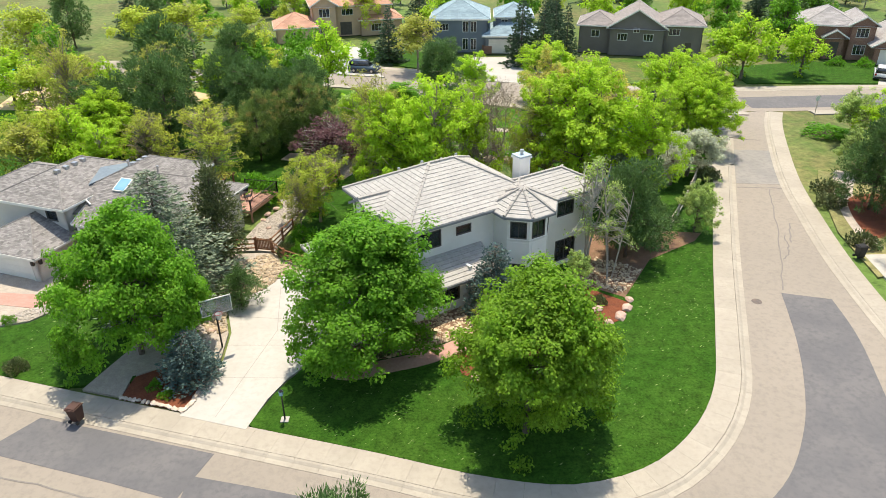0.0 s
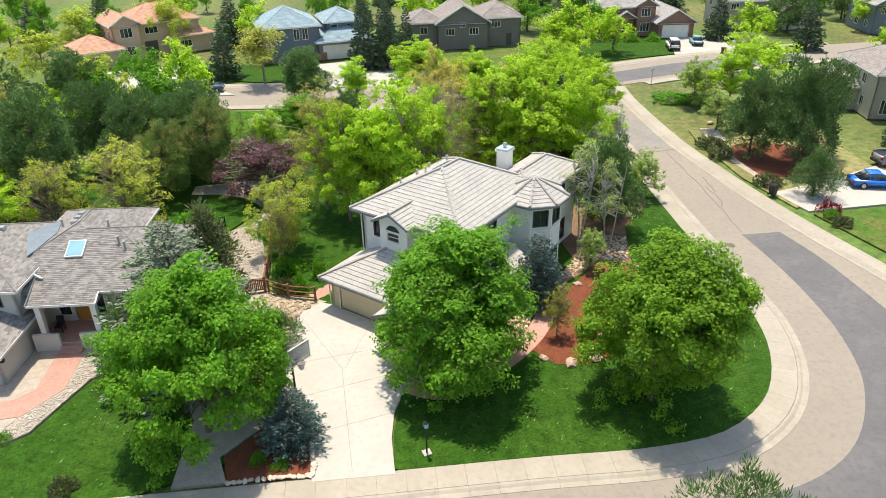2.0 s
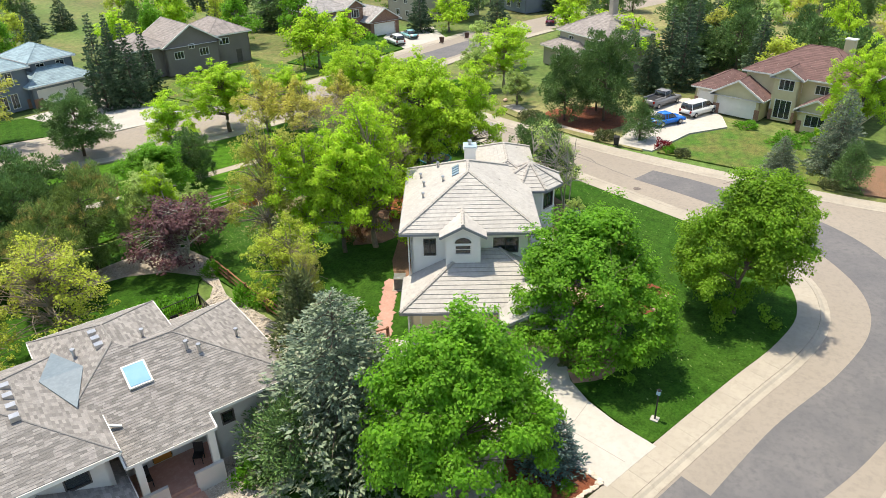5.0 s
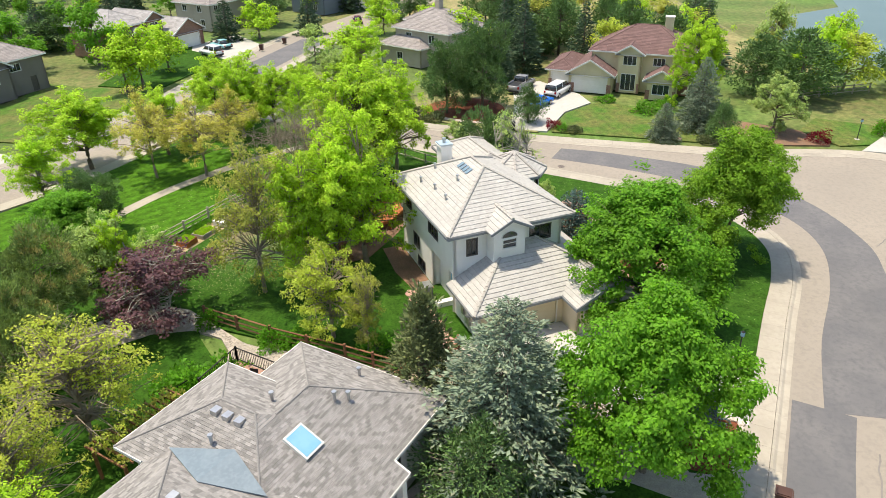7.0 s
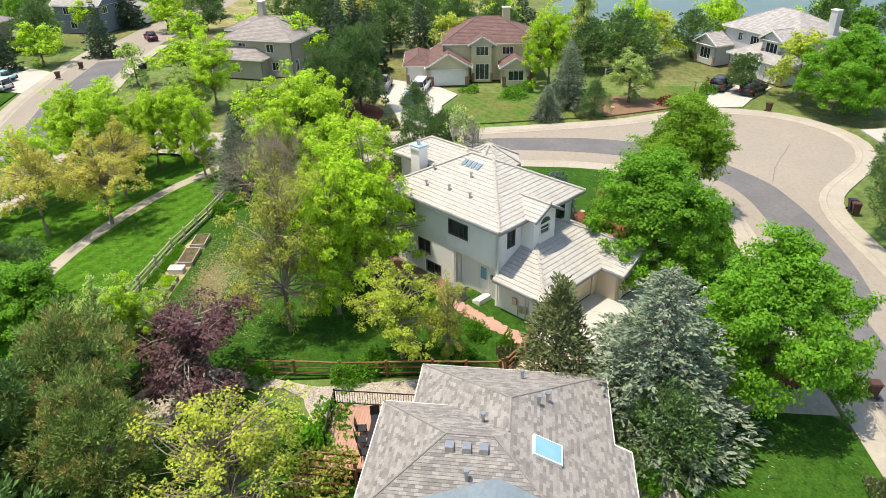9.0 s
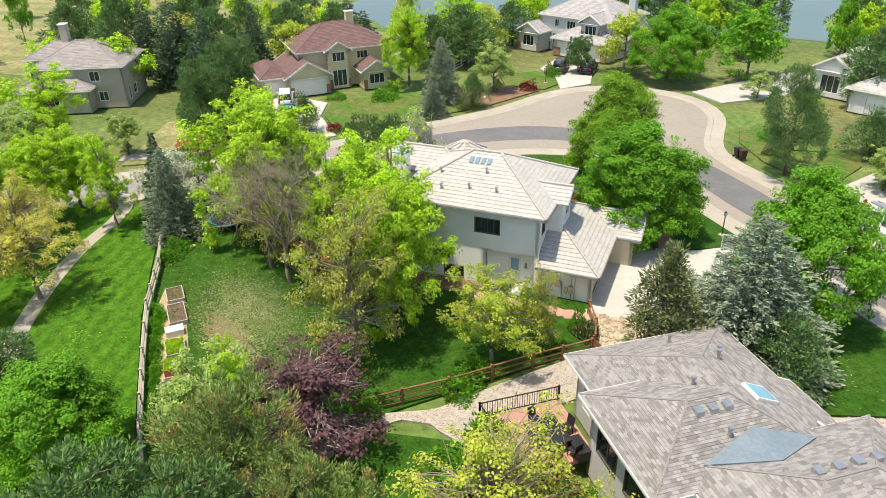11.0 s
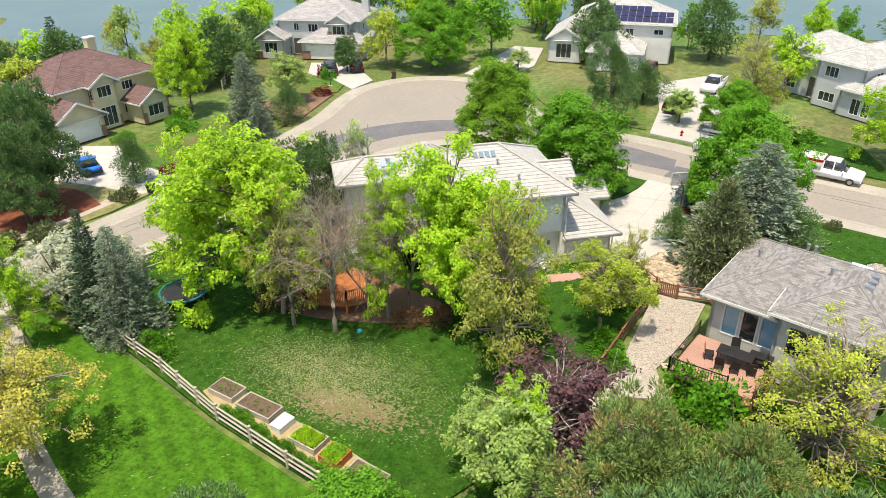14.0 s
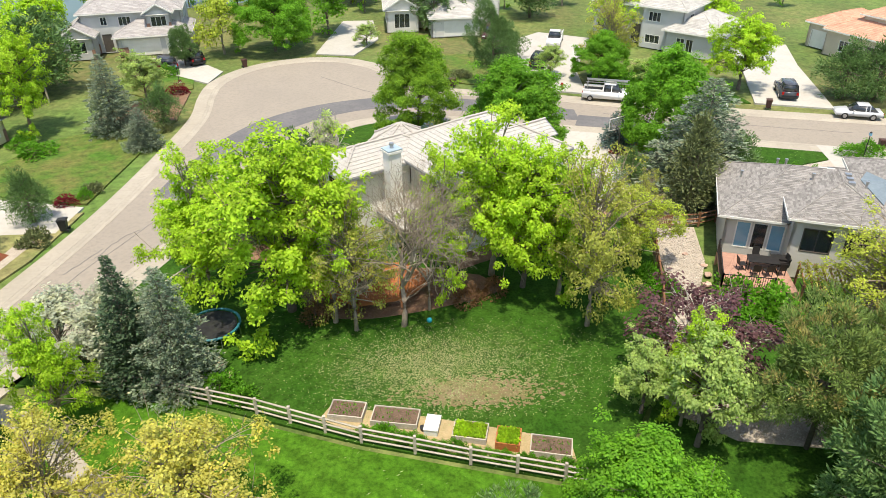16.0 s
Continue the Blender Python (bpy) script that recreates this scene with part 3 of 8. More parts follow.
c_ = c_[(c_[:, 0] > -9) & (c_[:, 0] < 14) & (c_[:, 1] > 60.5) & (c_[:, 1] < 69.5)]
q_ = np.concatenate([c_, np.full((len(c_), 1), 0.02)], 1)
d_ = np.stack([np.cos(np.arange(len(c_)) * 2.4), np.sin(np.arange(len(c_)) * 2.4), np.full(len(c_), 0.15)], 1)
s_ = np.array([[-x[1], x[0], 0.05] for x in d_])
k_ = 0.025 + 0.045 * r_.random((len(c_), 1))
tagged(new("fallen_leaves", quads_mesh("fallen_leaves", np.stack([q_, q_ + d_ * k_ + s_ * k_ * 0.4, q_ + d_ * k_ * 1.9, q_ + d_ * k_ - s_ * k_ * 0.4], 1), mat("dry_leaf", (0.27, 0.28, 0.13), (0.19, 0.22, 0.08), None, 1, 5, 0.9, island=0.3))), "dry pale leaves strewn under the bare tree", "leaves", kind="stuff")

# pale clippings left lying in the grass by the mower
c_ = np.concatenate([np.stack([r_.uniform(a, b, n), r_.uniform(c, d, n)], 1) for a, b, c, d, n in ((-8, 22, 25, 42, 900), (12, 24, 40, 62, 900), (-44, -22, 33, 42, 350), (-8, 24, 66, 78, 500))])
edge = [Vector(p) for p in NEAR]


def inside(p):
    """Whether a point lies well behind the pavement."""
    v = Vector(p)
    i = min(range(len(edge)), key=lambda k: (edge[k] - v).length_squared)
    t = (edge[min(i + 1, len(edge) - 1)] - edge[max(i - 1, 0)]).normalized()
    return (v - edge[i]).dot(Vector((-t.y, t.x))) > 2.4


c_ = np.array([p for p in c_ if inside(p)])
u_ = np.stack([0.75 + 0.25 * r_.normal(size=len(c_)), 0.6 + 0.25 * r_.normal(size=len(c_)), np.full(len(c_), 0.05)], 1) * (0.06 + 0.16 * r_.random((len(c_), 1)))
w_ = np.stack([-u_[:, 1], u_[:, 0], 0 * u_[:, 0]], 1) * 0.11
q_ = np.concatenate([c_, np.full((len(c_), 1), 0.012)], 1)
tagged(new("grass_clippings", quads_mesh("grass_clippings", np.stack([q_, q_ + u_ / 2 + w_, q_ + u_, q_ + u_ / 2 - w_], 1), mat("pale_clipping", (0.20, 0.30, 0.09), (0.28, 0.34, 0.14), None, 1, 5, 0.9, island=0.3))), "pale grass clippings lying on the clipped lawn", "grass", kind="stuff")


# ---- houses ----
def roof(parent, x0, x1, y0, y1, z, rise, material, course=0.34, tile=0.40, ends=("hip", "hip"), axis=None, cap=M_RIDGE, fascia=M_GREYT, thick=0.042, label="", capw=0.13):
    """A roof over a rectangle, laid in courses of single tiles, with caps along its ridge and hips, a soffit and a fascia."""
    flip = (y1 - y0) > (x1 - x0) if axis is None else axis == "y"
    a0, a1, b0, b1 = (y0, y1, x0, x1) if flip else (x0, x1, y0, y1)
    h = (b1 - b0) / 2
    hip0, hip1 = ends[0] == "hip", ends[1] == "hip"

    def P(a, b, d, up=0.0):
        zz = z + d * rise + up
        return (b, a, zz) if flip else (a, b, zz)

    quads = []
    sl = math.hypot(1, rise)
    n = max(2, int(round(h * sl / course)))
    r = random.Random(int(abs(x0 * 7 + y0 * 13 + z * 31) * 10) + 3)

    def side(lo, hi, put, lo_in, hi_in):
        for i in range(n):
            d0, d1 = h * i / n, h * (i + 1) / n
            la, lb = (lo + d0 * lo_in, hi - d0 * hi_in)
            ua, ub = (lo + d1 * lo_in, hi - d1 * hi_in)
            k = max(1, int((lb - la) / tile))
            cuts = [la + (lb - la) * j / k for j in range(k + 1)]
            sh = (i % 2) * 0.5 * (lb - la) / k
            cuts = [cuts[0]] + [min(lb, c + sh - 0.001) for c in cuts[1:-1]] + [cuts[-1]]
            for c0, c1 in zip(cuts, cuts[1:]):
                w = r.uniform(0.7, 1.3)
                e0, e1 = min(max(c0, ua), ub), min(max(c1, ua), ub)
                t = thick * w
                quads.append([put(c0, d0, t), put(c1, d0, t), put(e1, d1, 0.008), put(e0, d1, 0.008)])
                quads.append([put(c0, d0, -0.02), put(c1, d0, -0.02), put(c1, d0, t), put(c0, d0, t)])

    side(a0, a1, lambda a, d, up: P(a, b0 + d, d, up), hip0, hip1)
    side(a0, a1, lambda a, d, up: P(a, b1 - d, d, up), hip0, hip1)
    if hip0:
        side(b0, b1, lambda b, d, up: P(a0 + d, b, d, up), 1, 1)
    if hip1:
        side(b0, b1, lambda b, d, up: P(a1 - d, b, d, up), 1, 1)
    part("roof_tiles", quads_mesh("roof_tiles", np.array(quads), material), parent, label)
    ra, rb = (a0 + h if hip0 else a0), (a1 - h if hip1 else a1)
    m = (b0 + b1) / 2
    lines = [(P(ra, m, h), P(rb, m, h))]
    if hip0:
        lines += [(P(a0, b0, 0), P(ra, m, h)), (P(a0, b1, 0), P(ra, m, h))]
    if hip1:
        lines += [(P(a1, b0, 0), P(rb, m, h)), (P(a1, b1, 0), P(rb, m, h))]
    for p, q in lines:
        cap_line(parent, p, q, cap, capw)
    c = [P(a0, b0, 0, -0.03), P(a1, b0, 0, -0.03), P(a1, b1, 0, -0.03), P(a0, b1, 0, -0.03)]
    part("soffit", Geo().face(*[Vector(p) - Vector((0, 0, 0.14)) for p in c]).mesh("soffit", M_TRIM), parent)
    for i in range(4):
        p, q = Vector(c[i]), Vector(c[(i + 1) % 4])
        if (i == 3 and not hip0) or (i == 1 and not hip1):
            pk = Vector(P(a0 if i == 3 else a1, m, h, -0.03))
            for e in (p, q):
                part("bargeboard", Geo().beam(e, pk, 0.08, 0.2).mesh("bargeboard", fascia), parent)
            continue
        part("fascia", Geo().beam(p - Vector((0, 0, 0.08)), q - Vector((0, 0, 0.08)), 0.10, 0.17).mesh("fascia", fascia), parent)


def cap_line(parent, p, q, material, w=0.13):
    """Overlapping caps along a ridge or hip."""
    p, q = Vector(p), Vector(q)
    L = (q - p).length
    if L < 0.2:
        return
    k = max(1, int(L / 0.4))
    pts, rad = [], []
    for i in range(k):
        pts += [p.lerp(q, i / k), p.lerp(q, (i + 0.96) / k)]
        rad += [w, w * 0.78]
    part("ridge_cap", Geo().tube([a + Vector((0, 0, w * 0.25)) for a in pts], rad, 6).mesh("ridge_cap", material), parent)


def roof_face(parent, plan, z, rise, eave, inward, material, course=0.34, tile=0.4, thick=0.042):
    """One plane of roof over a convex plan, rising from an eave point along the inward direction, laid in courses of tiles."""
    n, e = Vector(inward), Vector(eave)
    t = Vector((-n.y, n.x))
    poly = [((Vector(p) - e).dot(t), (Vector(p) - e).dot(n)) for p in plan]
    area = sum(poly[i][0] * poly[(i + 1) % len(poly)][1] - poly[(i + 1) % len(poly)][0] * poly[i][1] for i in range(len(poly)))
    if area < 0:
        poly.reverse()
    dp = course / math.hypot(1, rise)
    verts, faces = [], []

    def clip(pts):
        for (ax, ay), (bx, by) in zip(poly, poly[1:] + poly[:1]):
            out = []
            for i in range(len(pts)):
                p, q = pts[i], pts[(i + 1) % len(pts)]
                fp = (bx - ax) * (p[1] - ay) - (by - ay) * (p[0] - ax)
                fq = (bx - ax) * (q[1] - ay) - (by - ay) * (q[0] - ax)
                if fp >= 0:
                    out.append(p)
                if fp * fq < 0:
                    f = fp / (fp - fq)
                    out.append((p[0] + (q[0] - p[0]) * f, p[1] + (q[1] - p[1]) * f))
            pts = out
            if len(pts) < 3:
                return []
        return pts

    lo, hi = min(p[0] for p in poly), max(p[0] for p in poly)
    d, i = min(p[1] for p in poly), 0
    top = max(p[1] for p in poly)
    while d < top - 0.01:
        x = lo - (i % 2) * tile / 2
        while x < hi:
            pc = clip([(x, d), (x + tile, d), (x + tile, d + dp), (x, d + dp)])
            if pc:
                b = len(verts)
                for px, py in pc:
                    f = min(1, max(0, (py - d) / dp))
                    w = e + t * px + n * py
                    verts.append((w.x, w.y, z + py * rise + thick * (1 - f) + 0.006))
                faces.append(tuple(range(b, b + len(pc))))
                low = [p for p in pc if abs(p[1] - d) < 1e-4]
                if len(low) == 2:
                    b = len(verts)
                    for (px, py), up in ((low[0], -0.03), (low[1], -0.03), (low[1], thick), (low[0], thick)):
                        w = e + t * px + n * py
                        verts.append((w.x, w.y, z + py * rise + up))
                    faces.append((b, b + 1, b + 2, b + 3))
            x += tile
        d += dp
        i += 1
    part("roof_tiles", mesh_of("roof_tiles", verts, faces, material), parent)


def wall(parent, p, q, z0, z1, holes, material, thick=0.2, name="wall"):
    """A wall from p to q (plan, outside to the right), with openings (along, width, z low, z high) that go through."""
    p, q = Vector(p), Vector(q)
    L = (q - p).length
    m = Matrix.Translation((p.x, p.y, 0)) @ Matrix.Rotation(math.atan2(q.y - p.y, q.x - p.x), 4, "Z")
    xs = sorted({0, L, *[h[0] for h in holes], *[h[0] + h[1] for h in holes]})
    zs = sorted({z0, z1, *[h[2] for h in holes], *[h[3] for h in holes]})
    g, ids = Geo(), {}

    def solid(i, j):
        if not (0 <= i < len(xs) - 1 and 0 <= j < len(zs) - 1):
            return False
        x, zz = (xs[i] + xs[i + 1]) / 2, (zs[j] + zs[j + 1]) / 2
        return not any(h[0] < x < h[0] + h[1] and h[2] < zz < h[3] for h in holes)

    def vid(i, k, j):
        if (i, k, j) not in ids:
            ids[i, k, j] = len(g.v)
            g.v.append(m @ Vector((xs[i], k * thick, zs[j])))
        return ids[i, k, j]

    for i in range(len(xs) - 1):
        for j in range(len(zs) - 1):
            if not solid(i, j):
                continue
            g.f.append((vid(i, 0, j), vid(i + 1, 0, j), vid(i + 1, 0, j + 1), vid(i, 0, j + 1)))
            g.f.append((vid(i, 1, j + 1), vid(i + 1, 1, j + 1), vid(i + 1, 1, j), vid(i, 1, j)))
            if not solid(i - 1, j):
                g.f.append((vid(i, 0, j), vid(i, 0, j + 1), vid(i, 1, j + 1), vid(i, 1, j)))
            if not solid(i + 1, j):
                g.f.append((vid(i + 1, 1, j), vid(i + 1, 1, j + 1), vid(i + 1, 0, j + 1), vid(i + 1, 0, j)))
            if not solid(i, j - 1):
                g.f.append((vid(i, 0, j), vid(i, 1, j), vid(i + 1, 1, j), vid(i + 1, 0, j)))
            if not solid(i, j + 1):
                g.f.append((vid(i, 1, j + 1), vid(i, 0, j + 1), vid(i + 1, 0, j + 1), vid(i + 1, 1, j + 1)))
    part(name, g.mesh(name, material), parent)
    return m


def window(parent, m, x, w, z0, z1, frame_mat=M_TRIM, bars=1, cross=0, inset=0.08, fw=0.07, glass=M_GLASS, name="window"):
    win = part(name, Geo().box(x, x + fw, inset - 0.1, inset + 0.06, z0, z1, m).box(x + w - fw, x + w, inset - 0.1, inset + 0.06, z0, z1, m).box(x + fw, x + w - fw, inset - 0.1, inset + 0.06, z0, z0 + fw, m).box(x + fw, x + w - fw, inset - 0.1, inset + 0.06, z1 - fw, z1, m).mesh("window_frame", frame_mat), parent)
    part("pane", Geo().box(x + fw, x + w - fw, inset, inset + 0.015, z0 + fw, z1 - fw, m).mesh("pane", glass), win)
    for i in range(1, bars + 1):
        c = x + w * i / (bars + 1)
        part("mullion", Geo().box(c - 0.025, c + 0.025, inset - 0.03, inset + 0.03, z0 + fw, z1 - fw, m).mesh("mullion", frame_mat), win)
    for i in range(1, cross + 1):
        c = z0 + (z1 - z0) * i / (cross + 1)
        part("glazing_bar", Geo().box(x + fw, x + w - fw, inset - 0.028, inset + 0.028, c - 0.02, c + 0.02, m).mesh("glazing_bar", frame_mat), win)
    return win


def garage_door(parent, m, x, w, z0, z1, material=M_DOORC):
    d = part("garage_door", Geo().box(x, x + w, 0.10, 0.13, z0, z1, m).mesh("garage_door", material), parent)
    g = Geo()
    rows, cols = 4, max(4, int(w / 0.6))
    for i in range(rows):
        za, zb = z0 + (z1 - z0) * i / rows + 0.03, z0 + (z1 - z0) * (i + 1) / rows - 0.03
        part("door_panel", Geo().box(x + 0.03, x + w - 0.03, 0.085, 0.10, za, zb, m).mesh("door_panel", material), d)
    part("jamb", Geo().box(x - 0.1, x, -0.02, 0.1, z0, z1 + 0.1, m).box(x + w, x + w + 0.1, -0.02, 0.1, z0, z1 + 0.1, m).box(x, x + w, -0.02, 0.1, z1, z1 + 0.1, m).mesh("jamb", M_TRIM), d)
    return d


M_GREYF = mat("bronze_frame", (0.10, 0.085, 0.075), (0.08, 0.07, 0.06), None, 2, 5, 0.5)

# the corner house: a along its garage front, b into the house
house = tagged(empty("corner_house", HM), "white stucco two-storey house with a pale grey tiled hip roof", "house")
# upper block (a 0.6..8.8, b 0.6..10.8)
A0, A1, B0, B1, ZE = 0.65, 8.75, 0.65, 10.9, 6.05
m = wall(house, (A0, B0), (A1, B0), 0, ZE, [(0.9, 0.85, 4.15, 5.45), (5.6, 1.7, 4.3, 5.45)], M_STUCCO)
window(house, m, 0.9, 0.85, 4.15, 5.45, M_GREYF, 1)
window(house, m, 5.6, 1.7, 4.3, 5.45, M_GREYF, 1)
m = wall(house, (A1, B0), (A1, B1), 0, ZE, [(0.5, 1.9, 4.2, 5.5), (3.6, 1.3, 4.6, 5.3)], M_STUCCO)
window(house, m, 0.5, 1.9, 4.2, 5.5, M_GREYF, 1)
window(house, m, 3.6, 1.3, 4.6, 5.3, M_GREYF, 0)
m = wall(house, (A1, B1), (A0, B1), 0, ZE, [(1.0, 1.6, 0.4, 2.3), (4.5, 1.8, 0.4, 2.3), (1.5, 1.4, 4.0, 5.3), (5.0, 1.4, 4.0, 5.3)], M_STUCCO)
for x, w, a, b in ((1.0, 1.6, 0.4, 2.3), (4.5, 1.8, 0.4, 2.3), (1.5, 1.4, 4.0, 5.3), (5.0, 1.4, 4.0, 5.3)):
    window(house, m, x, w, a, b, M_GREYF, 1)
m = wall(house, (A0, B1), (A0, B0), 2.95, ZE, [(1.0, 1.2, 4.2, 5.3), (5.6, 1.9, 4.1, 5.3)], M_STUCCO)
for x, w in ((1.0, 1.2), (5.6, 1.9)):
    window(house, m, x, w, 4.2 if x == 1.0 else 4.1, 5.3, M_GREYF, 1 if x == 1.0 else 3)
m = wall(house, (A0, B1), (A0, 4.6), 0, 2.95, [(2.4, 1.3, 1.6, 2.75), (3.2, 1.6, 0.1, 1.1)], M_STUCCO)
window(house, m, 2.4, 1.3, 1.6, 2.75, M_GREYF, 1)
window(house, m, 3.2, 1.6, 0.1, 1.1, M_GREYF, 1)
wall(house, (A0, 4.6), (A0 + 0.75, 4.6), 0, 2.95, [], M_STUCCO)
m = wall(house, (A0 + 0.55, 4.5), (A0 + 0.55, B0), 0, 2.95, [(1.6, 0.95, 0.3, 2.4)], M_STUCCO)
door = window(house, m, 1.6, 0.95, 0.3, 2.4, M_TRIM, 0, 0, 0.08, 0.16, M_SKYL, "side_door")
part("door_panel", Geo().box(1.75, 2.4, 0.02, 0.08, 0.45, 1.2, m).mesh("door_panel", M_TRIM), door)
part("wall_lamp", Geo().box(2.85, 3.0, -0.14, 0, 1.6, 1.95, m).mesh("wall_lamp", M_GREYT), house)
part("soffit", Geo().box(A0, A0 + 0.75, B0, 4.6, 2.9, 2.947).mesh("soffit", M_STUCCO), house)
part("floor", Geo().box(A0 + 0.2, A1 - 0.2, B0 + 0.2, B1 - 0.2, 3.0, 3.2).mesh("floor", M_GREYW), house)
roof(house, 0, 9.4, 0, 11.5, ZE + 0.1, 0.52, M_TILE)
# gabled dormer over the garage roof
DY, DZ = -0.42, 6.3
m = wall(house, (3.05, DY), (5.35, DY), 3.7, DZ, [(0.6, 1.1, 4.75, 5.5)], M_STUCCO)
window(house, m, 0.6, 1.1, 4.75, 5.5, M_TRIM, 0, 1, 0.05)
for x in (3.05, 5.15):
    part("dormer_cheek", Geo().box(x, x + 0.2, DY + 0.2, 0.64, 3.7, DZ).mesh("dormer_cheek", M_STUCCO), house)
g = Geo()
g.v = [Vector(p) for p in ((3.05, DY, DZ), (5.35, DY, DZ), (4.2, DY, DZ + 0.62), (3.05, DY + 0.2, DZ), (5.35, DY + 0.2, DZ), (4.2, DY + 0.2, DZ + 0.62))]
g.f = [(0, 1, 2), (5, 4, 3), (0, 3, 4, 1), (1, 4, 5, 2), (2, 5, 3, 0)]
part("dormer_gable", g.mesh("dormer_gable", M_STUCCO), house)
for lo, hi, ev, nn in ((2.65, 4.2, 2.65, (1, 0)), (4.2, 5.75, 5.75, (-1, 0))):
    roof_face(house, [(lo, DY - 0.4), (hi, DY - 0.4), (hi, 2.4), (lo, 2.4)], DZ - 0.1, 0.52, (ev, DY - 0.4), nn, M_TILE)
    part("bargeboard", Geo().beam((ev, DY - 0.4, DZ - 0.15), (4.2, DY - 0.4, DZ + 0.66), 0.08, 0.18).mesh("bargeboard", M_GREYT), house)
cap_line(house, (4.2, DY - 0.4, DZ + 0.72), (4.2, 2.2, DZ + 0.72), M_RIDGE)
# arched head of the dormer window
g = Geo()
arc = [(4.2 + 0.55 * math.cos(t), 5.6 + 0.42 * math.sin(t)) for t in np.linspace(0, math.pi, 13)]
g.v = [Vector((x, y, z)) for y in (DY - 0.03, DY - 0.01) for x, z in arc]
g.f = [tuple(range(13)), tuple(range(25, 12, -1))] + [(i, i + 13, i + 14, i + 1) for i in range(12)]
part("arched_pane", g.mesh("arched_pane", M_GLASS), house)
part("arch_trim", Geo().tube([(x + (x - 4.2) * 0.08, DY - 0.02, z + (z - 5.6) * 0.08) for x, z in arc], [0.045] * 13, 6).mesh("arch_trim", M_TRIM), house)
# lower storey: garage and front rooms
m = wall(house, (0.7, -3.2), (6.9, -3.2), 0, 2.4, [(0.75, 4.9, 0.0, 2.13)], M_CREAM)
garage_door(house, m, 0.75, 4.9, 0.03, 2.13)
m = wall(house, (0.7, B0 + 0.1), (0.7, -3.2), 0, 2.4, [], M_STUCCO)
for x0, x1, z0, z1 in ((1.5, 1.85, 0.9, 1.4), (2.1, 2.35, 0.5, 0.95), (2.45, 2.75, 0.55, 1.1)):
    part("meter_box", Geo().box(x0, x1, -0.16, 0, z0, z1, m).mesh("meter_box", M_STEEL), house)
for x in (1.95, 2.6, 2.85):
    part("service_pipe", Geo().tube([m @ Vector((x, -0.06, 0.05)), m @ Vector((x, -0.06, 1.9 if x > 2 else 1.3))], [0.03, 0.03], 6).mesh("service_pipe", M_STEEL), house)
m = wall(house, (6.85, -5.0), (10.5, -5.0), 0, 2.4, [(0.55, 2.5, 0.0, 2.13)], M_CREAM)
garage_door(house, m, 0.55, 2.5, 0.03, 2.13)
g = Geo()
g.v = [Vector(p) for p in ((6.85, -5.0, 2.4), (10.5, -5.0, 2.4), (8.67, -5.0, 3.3), (6.85, -4.8, 2.4), (10.5, -4.8, 2.4), (8.67, -4.8, 3.3))]
g.f = [(0, 1, 2), (5, 4, 3), (0, 3, 4, 1), (1, 4, 5, 2), (2, 5, 3, 0)]
part("garage_gable", g.mesh("garage_gable", M_CREAM), house)
wall(house, (6.85, -3.0), (6.85, -5.0), 0, 2.4, [], M_CREAM)
m = wall(house, (10.5, -5.0), (10.5, 4.4), 0, 2.6, [(5.8, 2.6, 0.75, 2.25)], M_STUCCO)
window(house, m, 5.8, 2.6, 0.75, 2.25, M_GREYF, 2)
m = wall(house, (10.5, 4.4), (8.75, 4.4), 0, 3.0, [], M_STUCCO)
LZ = 2.42
roof_face(house, [(0.1, -3.8), (11.1, -3.8), (6.65, 0.65), (4.55, 0.65)], LZ, 0.5, (0.1, -3.8), (0, 1), M_TILE)
roof_face(house, [(0.1, -3.8), (4.55, 0.65), (0.1, 0.65)], LZ, 0.5, (0.1, -3.8), (1, 0), M_TILE)
roof_face(house, [(11.1, -3.8), (11.1, 0.65), (6.65, 0.65)], LZ, 0.5, (11.1, -3.8), (-1, 0), M_TILE)
roof_face(house, [(11.1, 0.65), (11.1, 6.4), (8.75, 6.4), (8.75, 0.65)], LZ, 0.5, (11.1, -3.8), (-1, 0), M_TILE)
cap_line(house, (0.1, -3.8, LZ), (4.55, 0.65, LZ + 2.22), M_RIDGE)
cap_line(house, (11.1, -3.8, LZ), (6.65, 0.65, LZ + 2.22), M_RIDGE)
for p, q in (((0.1, -3.8), (6.4, -3.8)), ((0.1, -3.8), (0.1, 0.65)), ((11.1, -3.8), (11.1, 6.4)), ((11.1, 6.4), (8.75, 6.4))):
    part("fascia", Geo().beam((*p, LZ - 0.09), (*q, LZ - 0.09), 0.1, 0.17).mesh("fascia", M_GREYT), house)
part("soffit", Geo().prism([(0.1, -3.8), (11.1, -3.8), (11.1, 6.4), (8.75, 6.4), (8.75, 0.65), (0.1, 0.65)], LZ - 0.2, LZ - 0.16).mesh("soffit", M_TRIM), house)
part("verge_wall", Geo().prism([(8.75, 6.2), (10.9, 6.2), (10.9, 6.35), (8.75, 6.35)], LZ - 0.1, LZ).mesh("verge_wall", M_STUCCO), house)
roof(house, 6.4, 11.0, -5.6, -1.0, 2.43, 0.5, M_TILE, ends=("gable", "gable"), axis="y")
